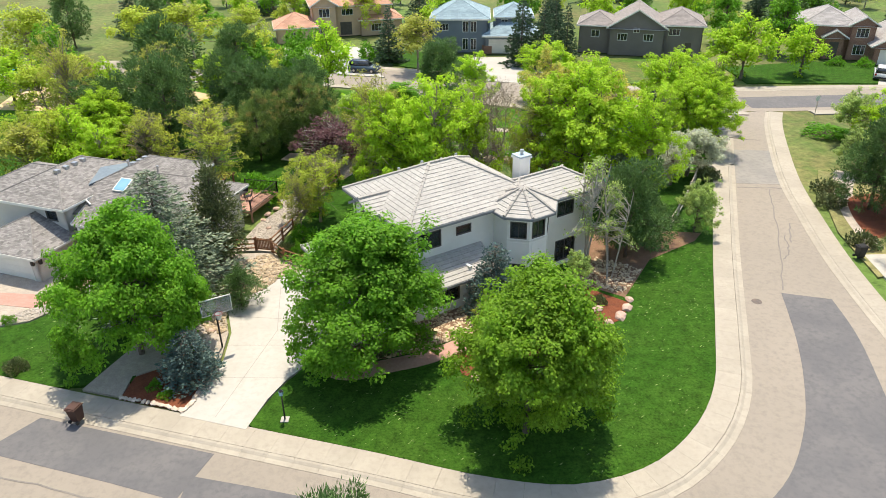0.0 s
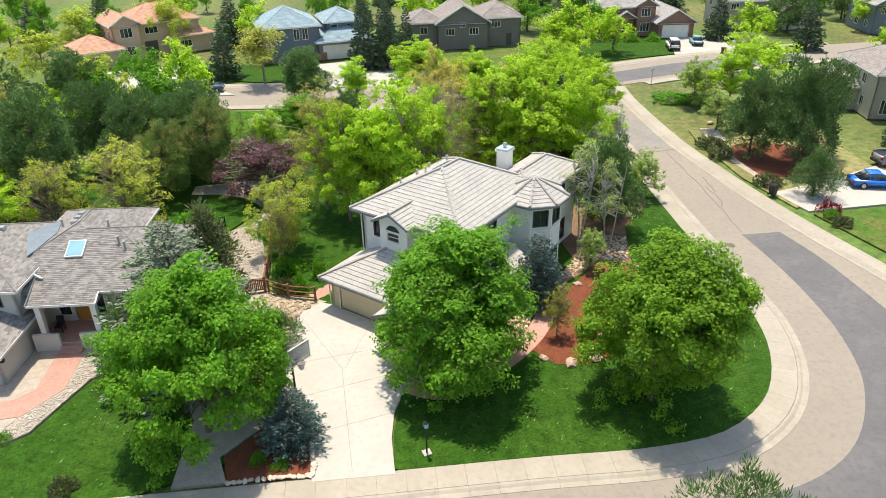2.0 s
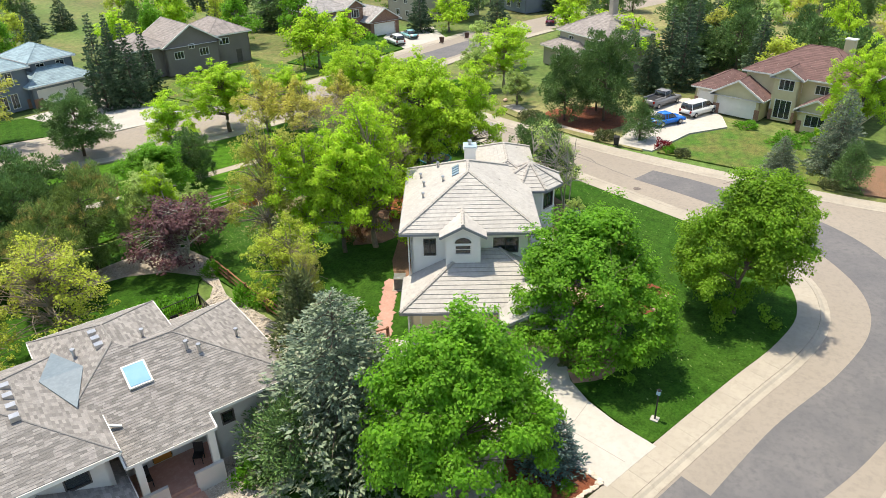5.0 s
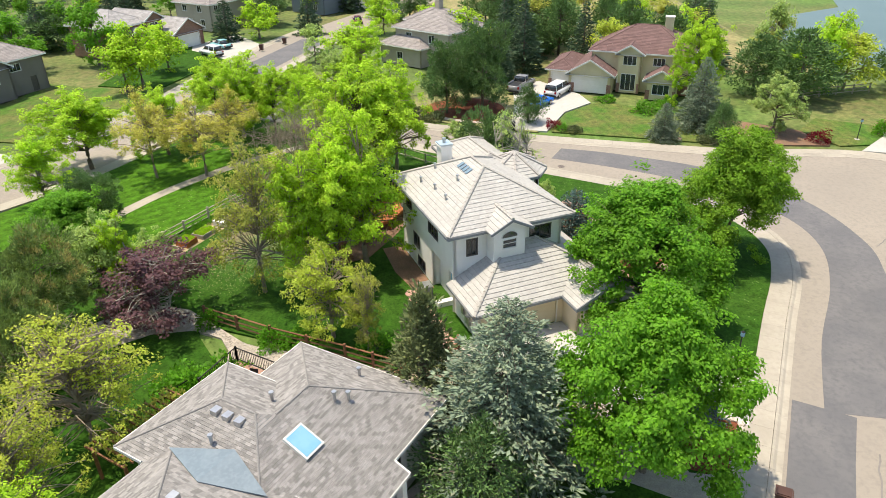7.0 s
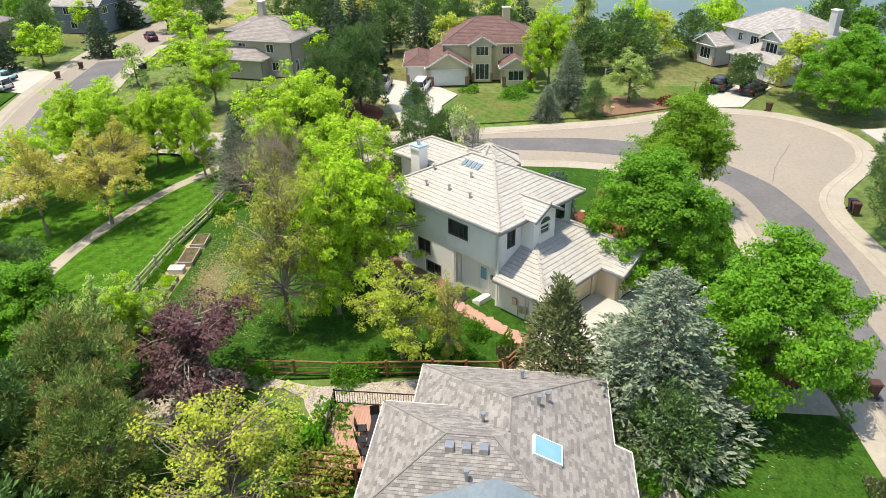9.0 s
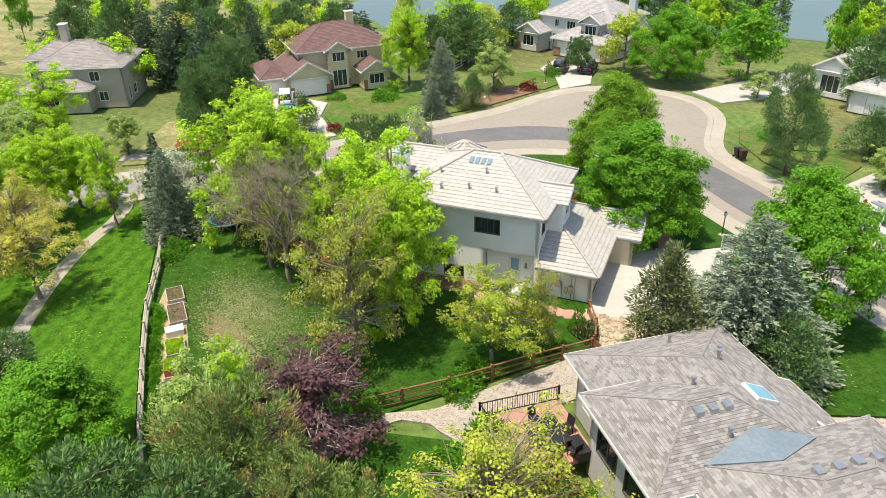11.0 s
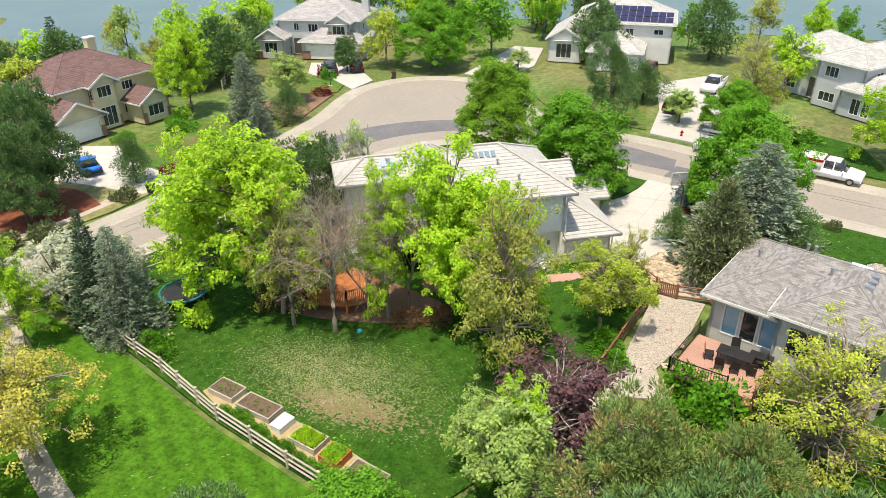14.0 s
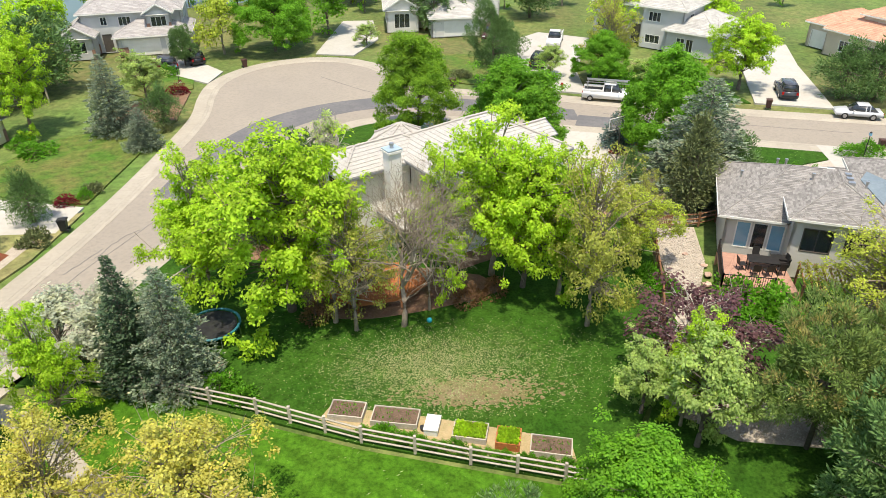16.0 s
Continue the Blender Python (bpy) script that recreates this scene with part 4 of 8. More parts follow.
# entry arch
g = Geo()
arc = [(math.cos(t), math.sin(t)) for t in np.linspace(0, math.pi, 11)]
for s in (4.5, 6.1):
    g.box(9.9, 10.25, s, s + 0.25, 0, 2.1)
for (c0, s0), (c1, s1) in zip(arc, arc[1:]):
    g.beam((10.08, 5.42 + 0.78 * c0, 2.1 + 0.55 * s0), (10.08, 5.42 + 0.78 * c1, 2.1 + 0.55 * s1), 0.35, 0.3)
part("entry_arch", g.mesh("entry_arch", M_CREAM), house)
part("front_door", Geo().box(8.76, 8.82, 4.95, 5.9, 0.1, 2.2).mesh("front_door", M_WOODR), house)
# turret bay
TC, TR = (9.55, 9.4), 2.05
oc = [(TC[0] + TR * math.cos(t), TC[1] + TR * math.sin(t)) for t in [math.pi / 8 + k * math.pi / 4 for k in range(8)]]
for k in range(8):
    p, q = oc[k], oc[(k + 1) % 8]
    L = math.dist(p, q)
    mx, my = (p[0] + q[0]) / 2 - TC[0], (p[1] + q[1]) / 2 - TC[1]
    front = mx > 0.3
    holes = [(0.2, L - 0.4, 0.95, 2.2), (0.2, L - 0.4, 4.2, 5.5)] if front else []
    m = wall(house, p, q, 0, 5.95, holes, M_STUCCO, 0.15)
    for h in holes:
        window(house, m, *h, M_GREYF, 1)
        part("sill_band", Geo().box(-0.02, L + 0.02, -0.05, 0, h[2] - 0.18, h[2] - 0.06, m).mesh("sill_band", M_TRIM), house)
    if front:
        for za, zb in ((2.5, 3.9), (0.15, 0.7)):
            part("wall_panel", Geo().box(0.25, L - 0.25, -0.03, 0, za, zb, m).mesh("wall_panel", M_STUCCO), house)
quads = []
RR, hz = TR + 0.55, 1.35
for k in range(8):
    t0, t1 = math.pi / 8 + k * math.pi / 4, math.pi / 8 + (k + 1) * math.pi / 4
    n = 8
    for i in range(n):
        f0, f1 = 1 - i / n, 1 - (i + 1) / n
        cuts = max(1, int(2.0 * f0 / 0.4))
        for j in range(cuts):
            def tp(f, u, up):
                a = Vector((TC[0] + RR * f * math.cos(t0), TC[1] + RR * f * math.sin(t0), 6.0 + hz * (1 - f) + up))
                b = Vector((TC[0] + RR * f * math.cos(t1), TC[1] + RR * f * math.sin(t1), 6.0 + hz * (1 - f) + up))
                return a.lerp(b, u)
            u0, u1 = j / cuts, (j + 1) / cuts
            quads.append([tp(f0, u0, 0.05), tp(f0, u1, 0.05), tp(f1, u1, 0.01), tp(f1, u0, 0.01)])
            quads.append([tp(f0, u0, -0.05), tp(f0, u1, -0.05), tp(f0, u1, 0.05), tp(f0, u0, 0.05)])
    a = Vector((TC[0] + RR * math.cos(t0), TC[1] + RR * math.sin(t0), 6.05))
    b = Vector((TC[0] + RR * math.cos(t1), TC[1] + RR * math.sin(t1), 6.05))
    top = Vector((*TC, 6.0 + hz))
    pts = [a.lerp(top, (i + j * 0.96) / 6) + Vector((0, 0, 0.05 - 0.02 * j)) for i in range(6) for j in (0, 1)]
    part("ridge_cap", Geo().tube(pts, [0.12, 0.1] * 6, 6).mesh("ridge_cap", M_RIDGE), house)
    cg2 = Geo().beam(a - Vector((0, 0, 0.12)), b - Vector((0, 0, 0.12)), 0.1, 0.17)
    part("fascia", cg2.mesh("fascia", M_GREYT), house)
part("roof_tiles", quads_mesh("roof_tiles", np.array([[tuple(p) for p in q] for q in quads]), M_TILE), house)
part("soffit", Geo().prism([(TC[0] + RR * math.cos(math.pi / 8 + k * math.pi / 4), TC[1] + RR * math.sin(math.pi / 8 + k * math.pi / 4)) for k in range(8)], 5.85, 5.9).mesh("soffit", M_TRIM), house)
# rear wing
m = wall(house, (9.8, 9.0), (9.8, 16.2), 0, 5.9, [(3.6, 1.6, 4.2, 5.4), (3.6, 2.0, 0.4, 2.2)], M_STUCCO)
window(house, m, 3.6, 1.6, 4.2, 5.4, M_GREYF, 1)
window(house, m, 3.6, 2.0, 0.4, 2.2, M_GREYF, 1)
m = wall(house, (9.8, 16.2), (6.0, 16.2), 0, 5.9, [(1.0, 1.8, 4.0, 5.3), (0.8, 2.2, 0.3, 2.3)], M_STUCCO)
window(house, m, 1.0, 1.8, 4.0, 5.3, M_GREYF, 1)
window(house, m, 0.8, 2.2, 0.3, 2.3, M_GREYF, 1)
wall(house, (6.0, 16.2), (6.0, 10.9), 0, 5.9, [], M_STUCCO)
roof(house, 5.5, 10.3, 8.0, 16.8, 5.98, 0.5, M_TILE)
roof(house, 1.5, 7.5, 9.5, 13.9, 2.6, 0.35, M_TILE, ends=("hip", "hip"))
for x in (1.8, 4.2):
    part("porch_post", Geo().box(x, x + 0.3, 13.2, 13.5, 0, 2.6).mesh("porch_post", M_STUCCO), house)
# chimney
g = Geo().box(4.6, 5.5, 12.4, 13.4, 0, 7.6).box(4.5, 5.6, 12.3, 13.5, 7.4, 7.55)
chim = part("chimney", g.mesh("chimney", M_STUCCO), house)
part("chimney_cap", Geo().box(4.52, 5.58, 12.32, 13.48, 7.6, 7.67).mesh("chimney_cap", mat("pale_metal", (0.5, 0.6, 0.66), (0.45, 0.55, 0.6), None, 2, 5, 0.4, metal=0.5)), chim)
part("flue", Geo().tube([(5.05, 12.9, 7.65), (5.05, 12.9, 7.9), (5.05, 12.9, 7.91), (5.05, 12.9, 8.05)], [0.13, 0.13, 0.2, 0.16], 10).mesh("flue", M_STEEL), chim)
M_RLIGHT = mat("roof_light_glass", (0.16, 0.23, 0.28), (0.19, 0.27, 0.32), None, 1, 3, 0.15, spec=0.5)
# vents and small roof lights
for a, b in ((1.5, 4.0), (1.5, 6.0), (2.9, 5.2), (1.2, 8.0), (2.5, 8.5)):
    zz = ZE + 0.1 + min(a, b) * 0.52
    part("roof_vent", Geo().tube([(a, b, zz - 0.05), (a, b, zz + 0.35), (a, b, zz + 0.36), (a, b, zz + 0.45)], [0.07, 0.07, 0.13, 0.1], 8).mesh("roof_vent", M_STEEL), house)
for i in range(4):
    a, b = 3.85, 5.3 + i * 0.45
    zz = ZE + 0.1 + a * 0.52
    part("roof_light", Geo().box(-0.3, 0.25, -0.15, 0.15, 0.03, 0.1, Matrix.Translation((a, b, zz)) @ Matrix.Rotation(-math.atan(0.52), 4, "Y")).mesh("roof_light", M_RLIGHT), house)
for i in range(2):
    a, b = 5.0, 0.9 + i * 0.4
    part("roof_light", Geo().box(-0.2, 0.2, -0.12, 0.12, 0.03, 0.1, Matrix.Translation((a, b, 6.1 + 0.65 * 0.5)) @ Matrix.Rotation(math.atan(0.5), 4, "Y")).mesh("roof_light", M_RLIGHT), house)
# gutters' downpipes
for a, b in ((0.55, 0.55), (10.6, -0.4), (0.6, -3.3)):
    part("downpipe", Geo().tube([(a, b, 0.15), (a, b, 2.4 if b < 0.5 else 5.9)], [0.05, 0.05], 6).mesh("downpipe", M_TRIM), house)

# ---- the neighbouring ranch house: e1 westward, e2 northward from its east eave corner ----
NM = Matrix.Translation((-19.95, 45.93, 0)) @ Matrix.Rotation(math.atan2(0.945, 0.327) - math.pi / 2, 4, "Z")
ranch = tagged(empty("ranch_house", NM), "grey shingled single-storey house with pale stucco walls and a skylight", "house")
M_PALEST = mat("pale_grey_stucco", (0.58, 0.55, 0.51), (0.54, 0.51, 0.47), None, 0.5, 4, 0.9, 0.2, 60)
kw = dict(course=0.15, tile=0.30, cap=M_SHING, fascia=M_TRIM, thick=0.018, capw=0.06)
SH = (M_SHING, 0.15, 0.30, 0.018)
# front slope, from the east hip to the porch
for plan in ([(0.35, -0.25), (-4.4, 4.44), (-6.6, 4.44), (-6.6, -0.25)], [(-6.6, -0.25), (-6.6, 4.44), (-7.2, 5.0), (-9.75, 2.56), (-9.75, -0.25)], [(-8.85, -1.05), (-4.55, -1.05), (-4.55, -0.25), (-8.85, -0.25)]):
    roof_face(ranch, plan, 3.78, 0.47, (0, -0.25), (0, 1), *SH)
# east and north slopes of the east wing
roof_face(ranch, [(0.35, -0.25), (0.35, 9.2), (-4.4, 4.44)], 3.75, 0.47, (0.35, 0), (-1, 0), *SH)
roof_face(ranch, [(0.35, 9.2), (-4.4, 4.44), (-6.6, 4.44), (-6.6, 9.2)], 3.75, 0.47, (0, 9.2), (0, -1), *SH)
# higher roof over the middle
roof_face(ranch, [(-3.8, 10.4), (-7.2, 7.0), (-7.2, 5.0), (-6.6, 4.44), (-3.8, 7.14)], 4.72, 0.45, (-3.8, 0), (-1, 0), *SH)
roof_face(ranch, [(-10.6, 10.4), (-3.8, 10.4), (-7.2, 7.0)], 4.72, 0.45, (0, 10.4), (0, -1), *SH)
roof_face(ranch, [(-10.6, 10.4), (-7.2, 7.0), (-7.2, 5.0), (-9.9, 2.45), (-10.6, 2.45)], 4.72, 0.45, (-10.6, 0), (1, 0), *SH)
for p, q in (((0.35, -0.25, 3.77), (-4.4, 4.44, 5.98)), ((0.35, 9.2, 3.75), (-4.4, 4.44, 5.98)), ((-4.4, 4.44, 5.98), (-6.6, 4.44, 5.98)), ((-3.8, 10.4, 4.72), (-7.2, 7.0, 6.25)), ((-10.6, 10.4, 4.72), (-7.2, 7.0, 6.25)), ((-7.2, 7.0, 6.25), (-7.2, 5.0, 6.25)), ((-7.2, 5.0, 6.25), (-9.75, 2.56, 5.1))):
    cap_line(ranch, p, q, M_SHING, 0.06)
# west wing and the low garage roof
roof(ranch, -16.4, -8.86, -1.4, 8.5, 4.7, 0.45, M_SHING, axis="y", **kw)
roof(ranch, -19.0, -10.0, -1.38, 6.2, 4.64, 0.45, M_SHING, axis="x", **kw)
roof(ranch, -15.8, -8.8, -4.95, 4.0, 2.3, 0.45, M_SHING, axis="y", **kw)
for p, q in (((-4.55, -0.25, 3.70), (0.35, -0.25, 3.70)), ((-8.85, -1.05, 3.32), (-4.55, -1.05, 3.32)), ((-4.55, -1.05, 3.34), (-4.55, -0.25, 3.72)), ((-8.85, -1.05, 3.34), (-8.85, 1.2, 4.40)), ((0.35, -0.25, 3.68), (0.35, 9.2, 3.68)), ((0.35, 9.2, 3.68), (-4.0, 9.2, 3.68)), ((-3.8, 7.14, 4.65), (-3.8, 10.4, 4.65)), ((-3.8, 10.4, 4.65), (-10.6, 10.4, 4.65)), ((-10.6, 10.4, 4.65), (-10.6, 8.6, 4.65))):
    part("fascia", Geo().beam(p, q, 0.09, 0.16).mesh("fascia", M_TRIM), ranch)
part("soffit", Geo().face((0.3, -0.2, 3.6), (0.3, 9.15, 3.6), (-4.5, 9.15, 3.6), (-4.5, -0.2, 3.6)).face((-3.85, 8.5, 4.57), (-3.85, 10.35, 4.57), (-10.55, 10.35, 4.57), (-10.55, 8.5, 4.57)).face((-8.8, -1.0, 3.24), (-4.6, -1.0, 3.24), (-4.6, 1.6, 3.24), (-8.8, 1.6, 3.24)).mesh("soffit", M_TRIM), ranch)
# walls
m = wall(ranch, (-0.25, 0.35), (-0.25, 8.6), 0, 3.6, [(2.0, 1.4, 1.2, 2.5)], M_PALEST)
window(ranch, m, 2.0, 1.4, 1.2, 2.5, M_TRIM, 1)
m = wall(ranch, (-0.25, 8.6), (-4.3, 8.6), 0, 3.6, [(0.75, 1.0, 1.1, 3.2), (1.85, 1.0, 1.1, 3.2), (2.95, 1.0, 1.1, 3.2)], M_PALEST)
for x, gl in ((0.75, M_SKYL), (1.85, M_GLASS), (2.95, M_SKYL)):
    window(ranch, m, x, 1.0, 1.1, 3.2, M_TRIM, 0, 0, 0.08, 0.08, gl, "patio_door")
wall(ranch, (-4.3, 8.6), (-4.3, 9.85), 0, 4.6, [], M_PALEST)
m = wall(ranch, (-4.3, 9.85), (-10.1, 9.85), 0, 4.6, [(0.7, 1.9, 2.1, 3.9), (3.3, 1.9, 2.1, 3.9)], M_PALEST)
for x in (0.7, 3.3):
    window(ranch, m, x, 1.9, 2.1, 3.9, M_GREYF, 1)
wall(ranch, (-10.1, 9.85), (-10.1, 7.95), 0, 4.6, [], M_PALEST)
m = wall(ranch, (-10.1, 7.95), (-15.9, 7.95), 0, 4.6, [(0.8, 2.4, 1.9, 3.8), (3.7, 1.4, 1.9, 3.8)], M_PALEST)
window(ranch, m, 0.8, 2.4, 1.9, 3.8, M_TRIM, 1)
window(ranch, m, 3.7, 1.4, 1.9, 3.8, M_TRIM, 0)
wall(ranch, (-15.9, 7.95), (-15.9, 5.7), 0, 4.6, [], M_PALEST)
wall(ranch, (-15.9, 5.7), (-18.5, 5.7), 0, 4.5, [], M_PALEST)
wall(ranch, (-18.5, 5.7), (-18.5, -0.9), 0, 4.5, [], M_PALEST)
m = wall(ranch, (-4.4, 0.35), (-0.25, 0.35), 0, 3.6, [(0.5, 0.7, 2.1, 2.9)], M_PALEST)
window(ranch, m, 0.5, 0.7, 2.1, 2.9, M_GREYF, 0)
wall(ranch, (-4.4, 1.6), (-4.4, 0.35), 0, 3.6, [], M_PALEST)
m = wall(ranch, (-9.35, 1.6), (-4.4, 1.6), 0, 3.3, [(0.9, 0.9, 0.9, 2.7), (2.0, 1.0, 0.5, 2.7), (3.2, 0.9, 0.9, 2.7)], M_PALEST)
window(ranch, m, 0.9, 0.9, 0.9, 2.7, M_TRIM, 0)
window(ranch, m, 3.2, 0.9, 0.9, 2.7, M_TRIM, 0)
part("front_door", Geo().box(2.05, 2.95, 0.06, 0.12, 0.5, 2.7, m).mesh("front_door", mat("amber_door", (0.55, 0.24, 0.05), (0.48, 0.2, 0.04), None, 2, 8, 0.4)), ranch)
for x in (-8.3, -4.85):
    part("porch_post", Geo().box(x - 0.17, x + 0.17, -0.95, -0.61, 0, 3.26).mesh("porch_post", M_TRIM), ranch)
for x0, x1 in ((-9.0, -7.35), (-6.05, -4.6)):
    part("porch_wall", Geo().box(x0, x1, -1.15, -0.95, 0, 1.25).mesh("porch_wall", M_PALEST), ranch)
for y0, y1, z in ((-0.95, 1.6, 0.5), (-1.3, -0.95, 0.34), (-1.65, -1.3, 0.17)):
    x0, x1 = (-9.0, -4.6) if z == 0.5 else (-7.4, -6.0)
    part("porch_floor" if z == 0.5 else "porch_step", Geo().box(x0, x1, y0, y1, 0, z).mesh("porch_floor", M_REDC), ranch)
m = wall(ranch, (-18.5, -0.9), (-9.35, -0.9), 0, 4.6, [(7.2, 1.1, 3.3, 4.2)], M_PALEST)
window(ranch, m, 7.2, 1.1, 3.3, 4.2, M_GREYF, 0)
wall(ranch, (-9.35, -0.9), (-9.35, 2.4), 0, 4.6, [], M_PALEST)
m = wall(ranch, (-9.3, -4.45), (-9.3, -0.9), 0, 2.25, [], M_PALEST)
part("wall_lamp", Geo().box(0.15, 0.35, -0.2, 0, 1.5, 1.95, m).mesh("wall_lamp", M_BLACK), ranch)
m = wall(ranch, (-15.3, -4.45), (-9.3, -4.45), 0, 2.25, [(0.4, 4.9, 0, 2.05)], M_PALEST)
garage_door(ranch, m, 0.4, 4.9, 0.02, 2.05, M_TRIM)
part("wall_lamp", Geo().box(5.6, 5.8, -0.2, 0, 1.45, 1.9, m).mesh("wall_lamp", M_BLACK), ranch)
wall(ranch, (-15.3, -0.9), (-15.3, -4.45), 0, 2.25, [], M_PALEST)
SKM = Matrix.Translation((0, 2.85, 3.78 + 0.47 * 3.1 + 0.02)) @ Matrix.Rotation(math.atan(0.47), 4, "X")
sk = part("skylight", Geo().box(-7.35, -6.2, -0.68, 0.68, 0.0, 0.14, SKM).mesh("skylight", M_TRIM), ranch)
part("pane", Geo().box(-7.27, -6.28, -0.6, 0.6, 0.14, 0.16, SKM).mesh("pane", M_SKYL), sk)


# ---- trees ----
def cards(c, axis, length, width, r, fold=0.25):
    """Leaves: four-cornered blades at c, pointing along axis, turned at random about it."""
    n = len(c)
    axis = axis / np.maximum(1e-6, np.linalg.norm(axis, axis=1, keepdims=True))
    side = np.cross(axis, r.normal(size=(n, 3)))
    side /= np.maximum(1e-6, np.linalg.norm(side, axis=1, keepdims=True))
    up = np.cross(side, axis)
    length, width = np.asarray(length).reshape(-1, 1) * np.ones((n, 1)), np.asarray(width).reshape(-1, 1) * np.ones((n, 1))
    mid = c + axis * length * 0.5
    lift = up * width * fold
    return np.stack([c, mid + side * width / 2 + lift, c + axis * length, mid - side * width / 2 + lift], axis=1)


def leaves(c, axis, face, length, width):
    """Leaves that turn their upper side along face: they sit round their clump as on a twig's end."""
    axis = axis - face * (np.sum(axis * face, 1, keepdims=True) / np.maximum(1e-6, np.sum(face * face, 1, keepdims=True)))
    axis /= np.maximum(1e-6, np.linalg.norm(axis, axis=1, keepdims=True))
    face = face / np.maximum(1e-6, np.linalg.norm(face, axis=1, keepdims=True))
    side = np.cross(face, axis) * (width / 2)[:, None]
    mid = c + axis * (length * 0.45)[:, None] + face * (width * 0.12)[:, None]
    return np.stack([c, mid + side, c + axis * length[:, None], mid - side], axis=1)


def limb(g, a, b, r0, r1, r, bend=0.12, n=4, sides=5):
    a, b = Vector(a), Vector(b)
    L = (b - a).length
    pts, rad = [], []
    off = Vector((r.normal() * bend * L, r.normal() * bend * L, abs(r.normal()) * bend * L))
    for i in range(n + 1):
        t = i / n
        pts.append(a.lerp(b, t) + off * math.sin(math.pi * t))
        rad.append(r0 + (r1 - r0) * t)
    g.tube(pts, rad, sides, False)
    return pts


def lobes(d, r, k=5, amp=0.16):
    """An uneven outline: how far the crown reaches along directions d."""
    out = np.ones(len(d))
    for _ in range(k):
        v = r.normal(size=3)
        v /= np.linalg.norm(v)
        out += amp * np.sin(3.2 * d @ v * r.uniform(1, 2) + r.uniform(0, 6)) / math.sqrt(k) * 1.6
    return out


def broadleaf(name, seed, leaf, bark=M_BARK, H=10.0, R=4.6, low=0.17, clumps=230, per=55, size=0.30, spread=0.55, twigs=40, stems=1, thick=0.2, shell=0.45, label="", squash=1.0, top=0.62, foot=0.2):
    """A round-headed tree: stem, limbs and a crown of leaf clumps."""
    r = np.random.default_rng(seed)
    nb = max(10, clumps // 7)
    d = r.normal(size=(nb, 3))
    d[:, 2] = np.abs(d[:, 2] + 0.25) * np.sign(d[:, 2] + 0.25 + 1e-6)
    d /= np.linalg.norm(d, axis=1, keepdims=True)
    rad = (shell + (0.9 - shell) * r.random(nb) ** 0.6) * lobes(d, r)
    cz, hz = H * (low + 1) / 2, H * (1 - low) / 2
    taper = np.where(d[:, 2] > 0, 1 - (1 - top) * np.abs(d[:, 2]) ** 1.5, 1.0 + foot * np.abs(d[:, 2]))
    bough = d * rad[:, None] * np.array([R, R, hz]) * np.stack([taper, taper, np.ones(nb)], 1)
    kb = np.repeat(np.arange(nb), 7)
    along = (r.random(len(kb)) - 0.6)[:, None] * np.array([R, R, hz * 0.9]) * 0.34 * d[kb]
    c = bough[kb] + along + r.normal(size=(len(kb), 3)) * R * np.array([0.105, 0.105, 0.08]) + np.array([0, 0, cz])
    c[:, 2] += (r.random(len(kb)) ** 3) * 0.06 * H
    reach = np.hypot(c[:, 0], c[:, 1]) / R
    c[:, :2] /= np.maximum(1, reach / (0.93 + 0.1 * r.random(len(c))))[:, None]
    c = c[(c[:, 2] < H) & (c[:, 2] > H * low * 0.6)]
    g = Geo()
    tips = c[r.permutation(len(c))[:twigs]]
    for s in range(stems):
        off = (r.normal(size=2) * 0.25 * R if stems > 1 else np.zeros(2))
        base = (off[0] * 0.15, off[1] * 0.15, -0.05)
        fork = limb(g, base, (off[0] * 0.6, off[1] * 0.6, H * (low + 0.22)), thick * (1.15 if stems == 1 else 0.6), thick * 0.7 * (1 if stems == 1 else 0.6), r, 0.03, 5, 8)
        lead = limb(g, fork[-1], (off[0], off[1], H * 0.86), thick * 0.65 * (1 if stems == 1 else 0.6), 0.03, r, 0.04, 6, 6)
        mine = tips[s::stems]
        for i, p in enumerate(mine):
            st = lead[min(5, max(0, int((p[2] / H - 0.3) * 7)))] if p[2] > H * 0.45 else fork[-1 - (i % 2)]
            bl = limb(g, st, p, thick * 0.28, 0.018, r, 0.08, 4, 4)
            if i % 2 == 0:
                for q in (bl[2], bl[3]):
                    limb(g, q, Vector(q) + Vector(r.normal(size=3) * R * 0.18) + Vector((0, 0, R * 0.1)), thick * 0.1, 0.012, r, 0.1, 2, 3)
    tree = tagged(empty(name), label, "tree")
    part("trunk", g.mesh("trunk", bark, True), tree)
    if per:
        n = len(c) * per
        k = np.repeat(np.arange(len(c)), per)
        cs = spread * (0.75 + 0.6 * r.random(len(c)))
        v = r.normal(size=(n, 3)) + np.array([0, 0, 0.25])
        v /= np.linalg.norm(v, axis=1, keepdims=True)
        pos = c[k] + v * (cs[k] * (0.35 + 0.85 * r.random(n) ** 0.6))[:, None] * np.array([1.15, 1.15, 0.7 * squash])
        out = pos - np.array([0, 0, cz])
        out /= np.maximum(0.3, np.linalg.norm(out, axis=1, keepdims=True))
        face = 0.55 * v + 0.4 * out + np.array([0, 0, 0.55]) + r.normal(size=(n, 3)) * 0.42
        ax = np.cross(face, r.normal(size=(n, 3))) + 0.5 * out - np.array([0, 0, 0.25])
        sz = size * (0.65 + 0.7 * r.random(n))
        part("crown", quads_mesh("crown", leaves(pos, ax, face, sz, sz * 0.62), leaf), tree)
    return tree


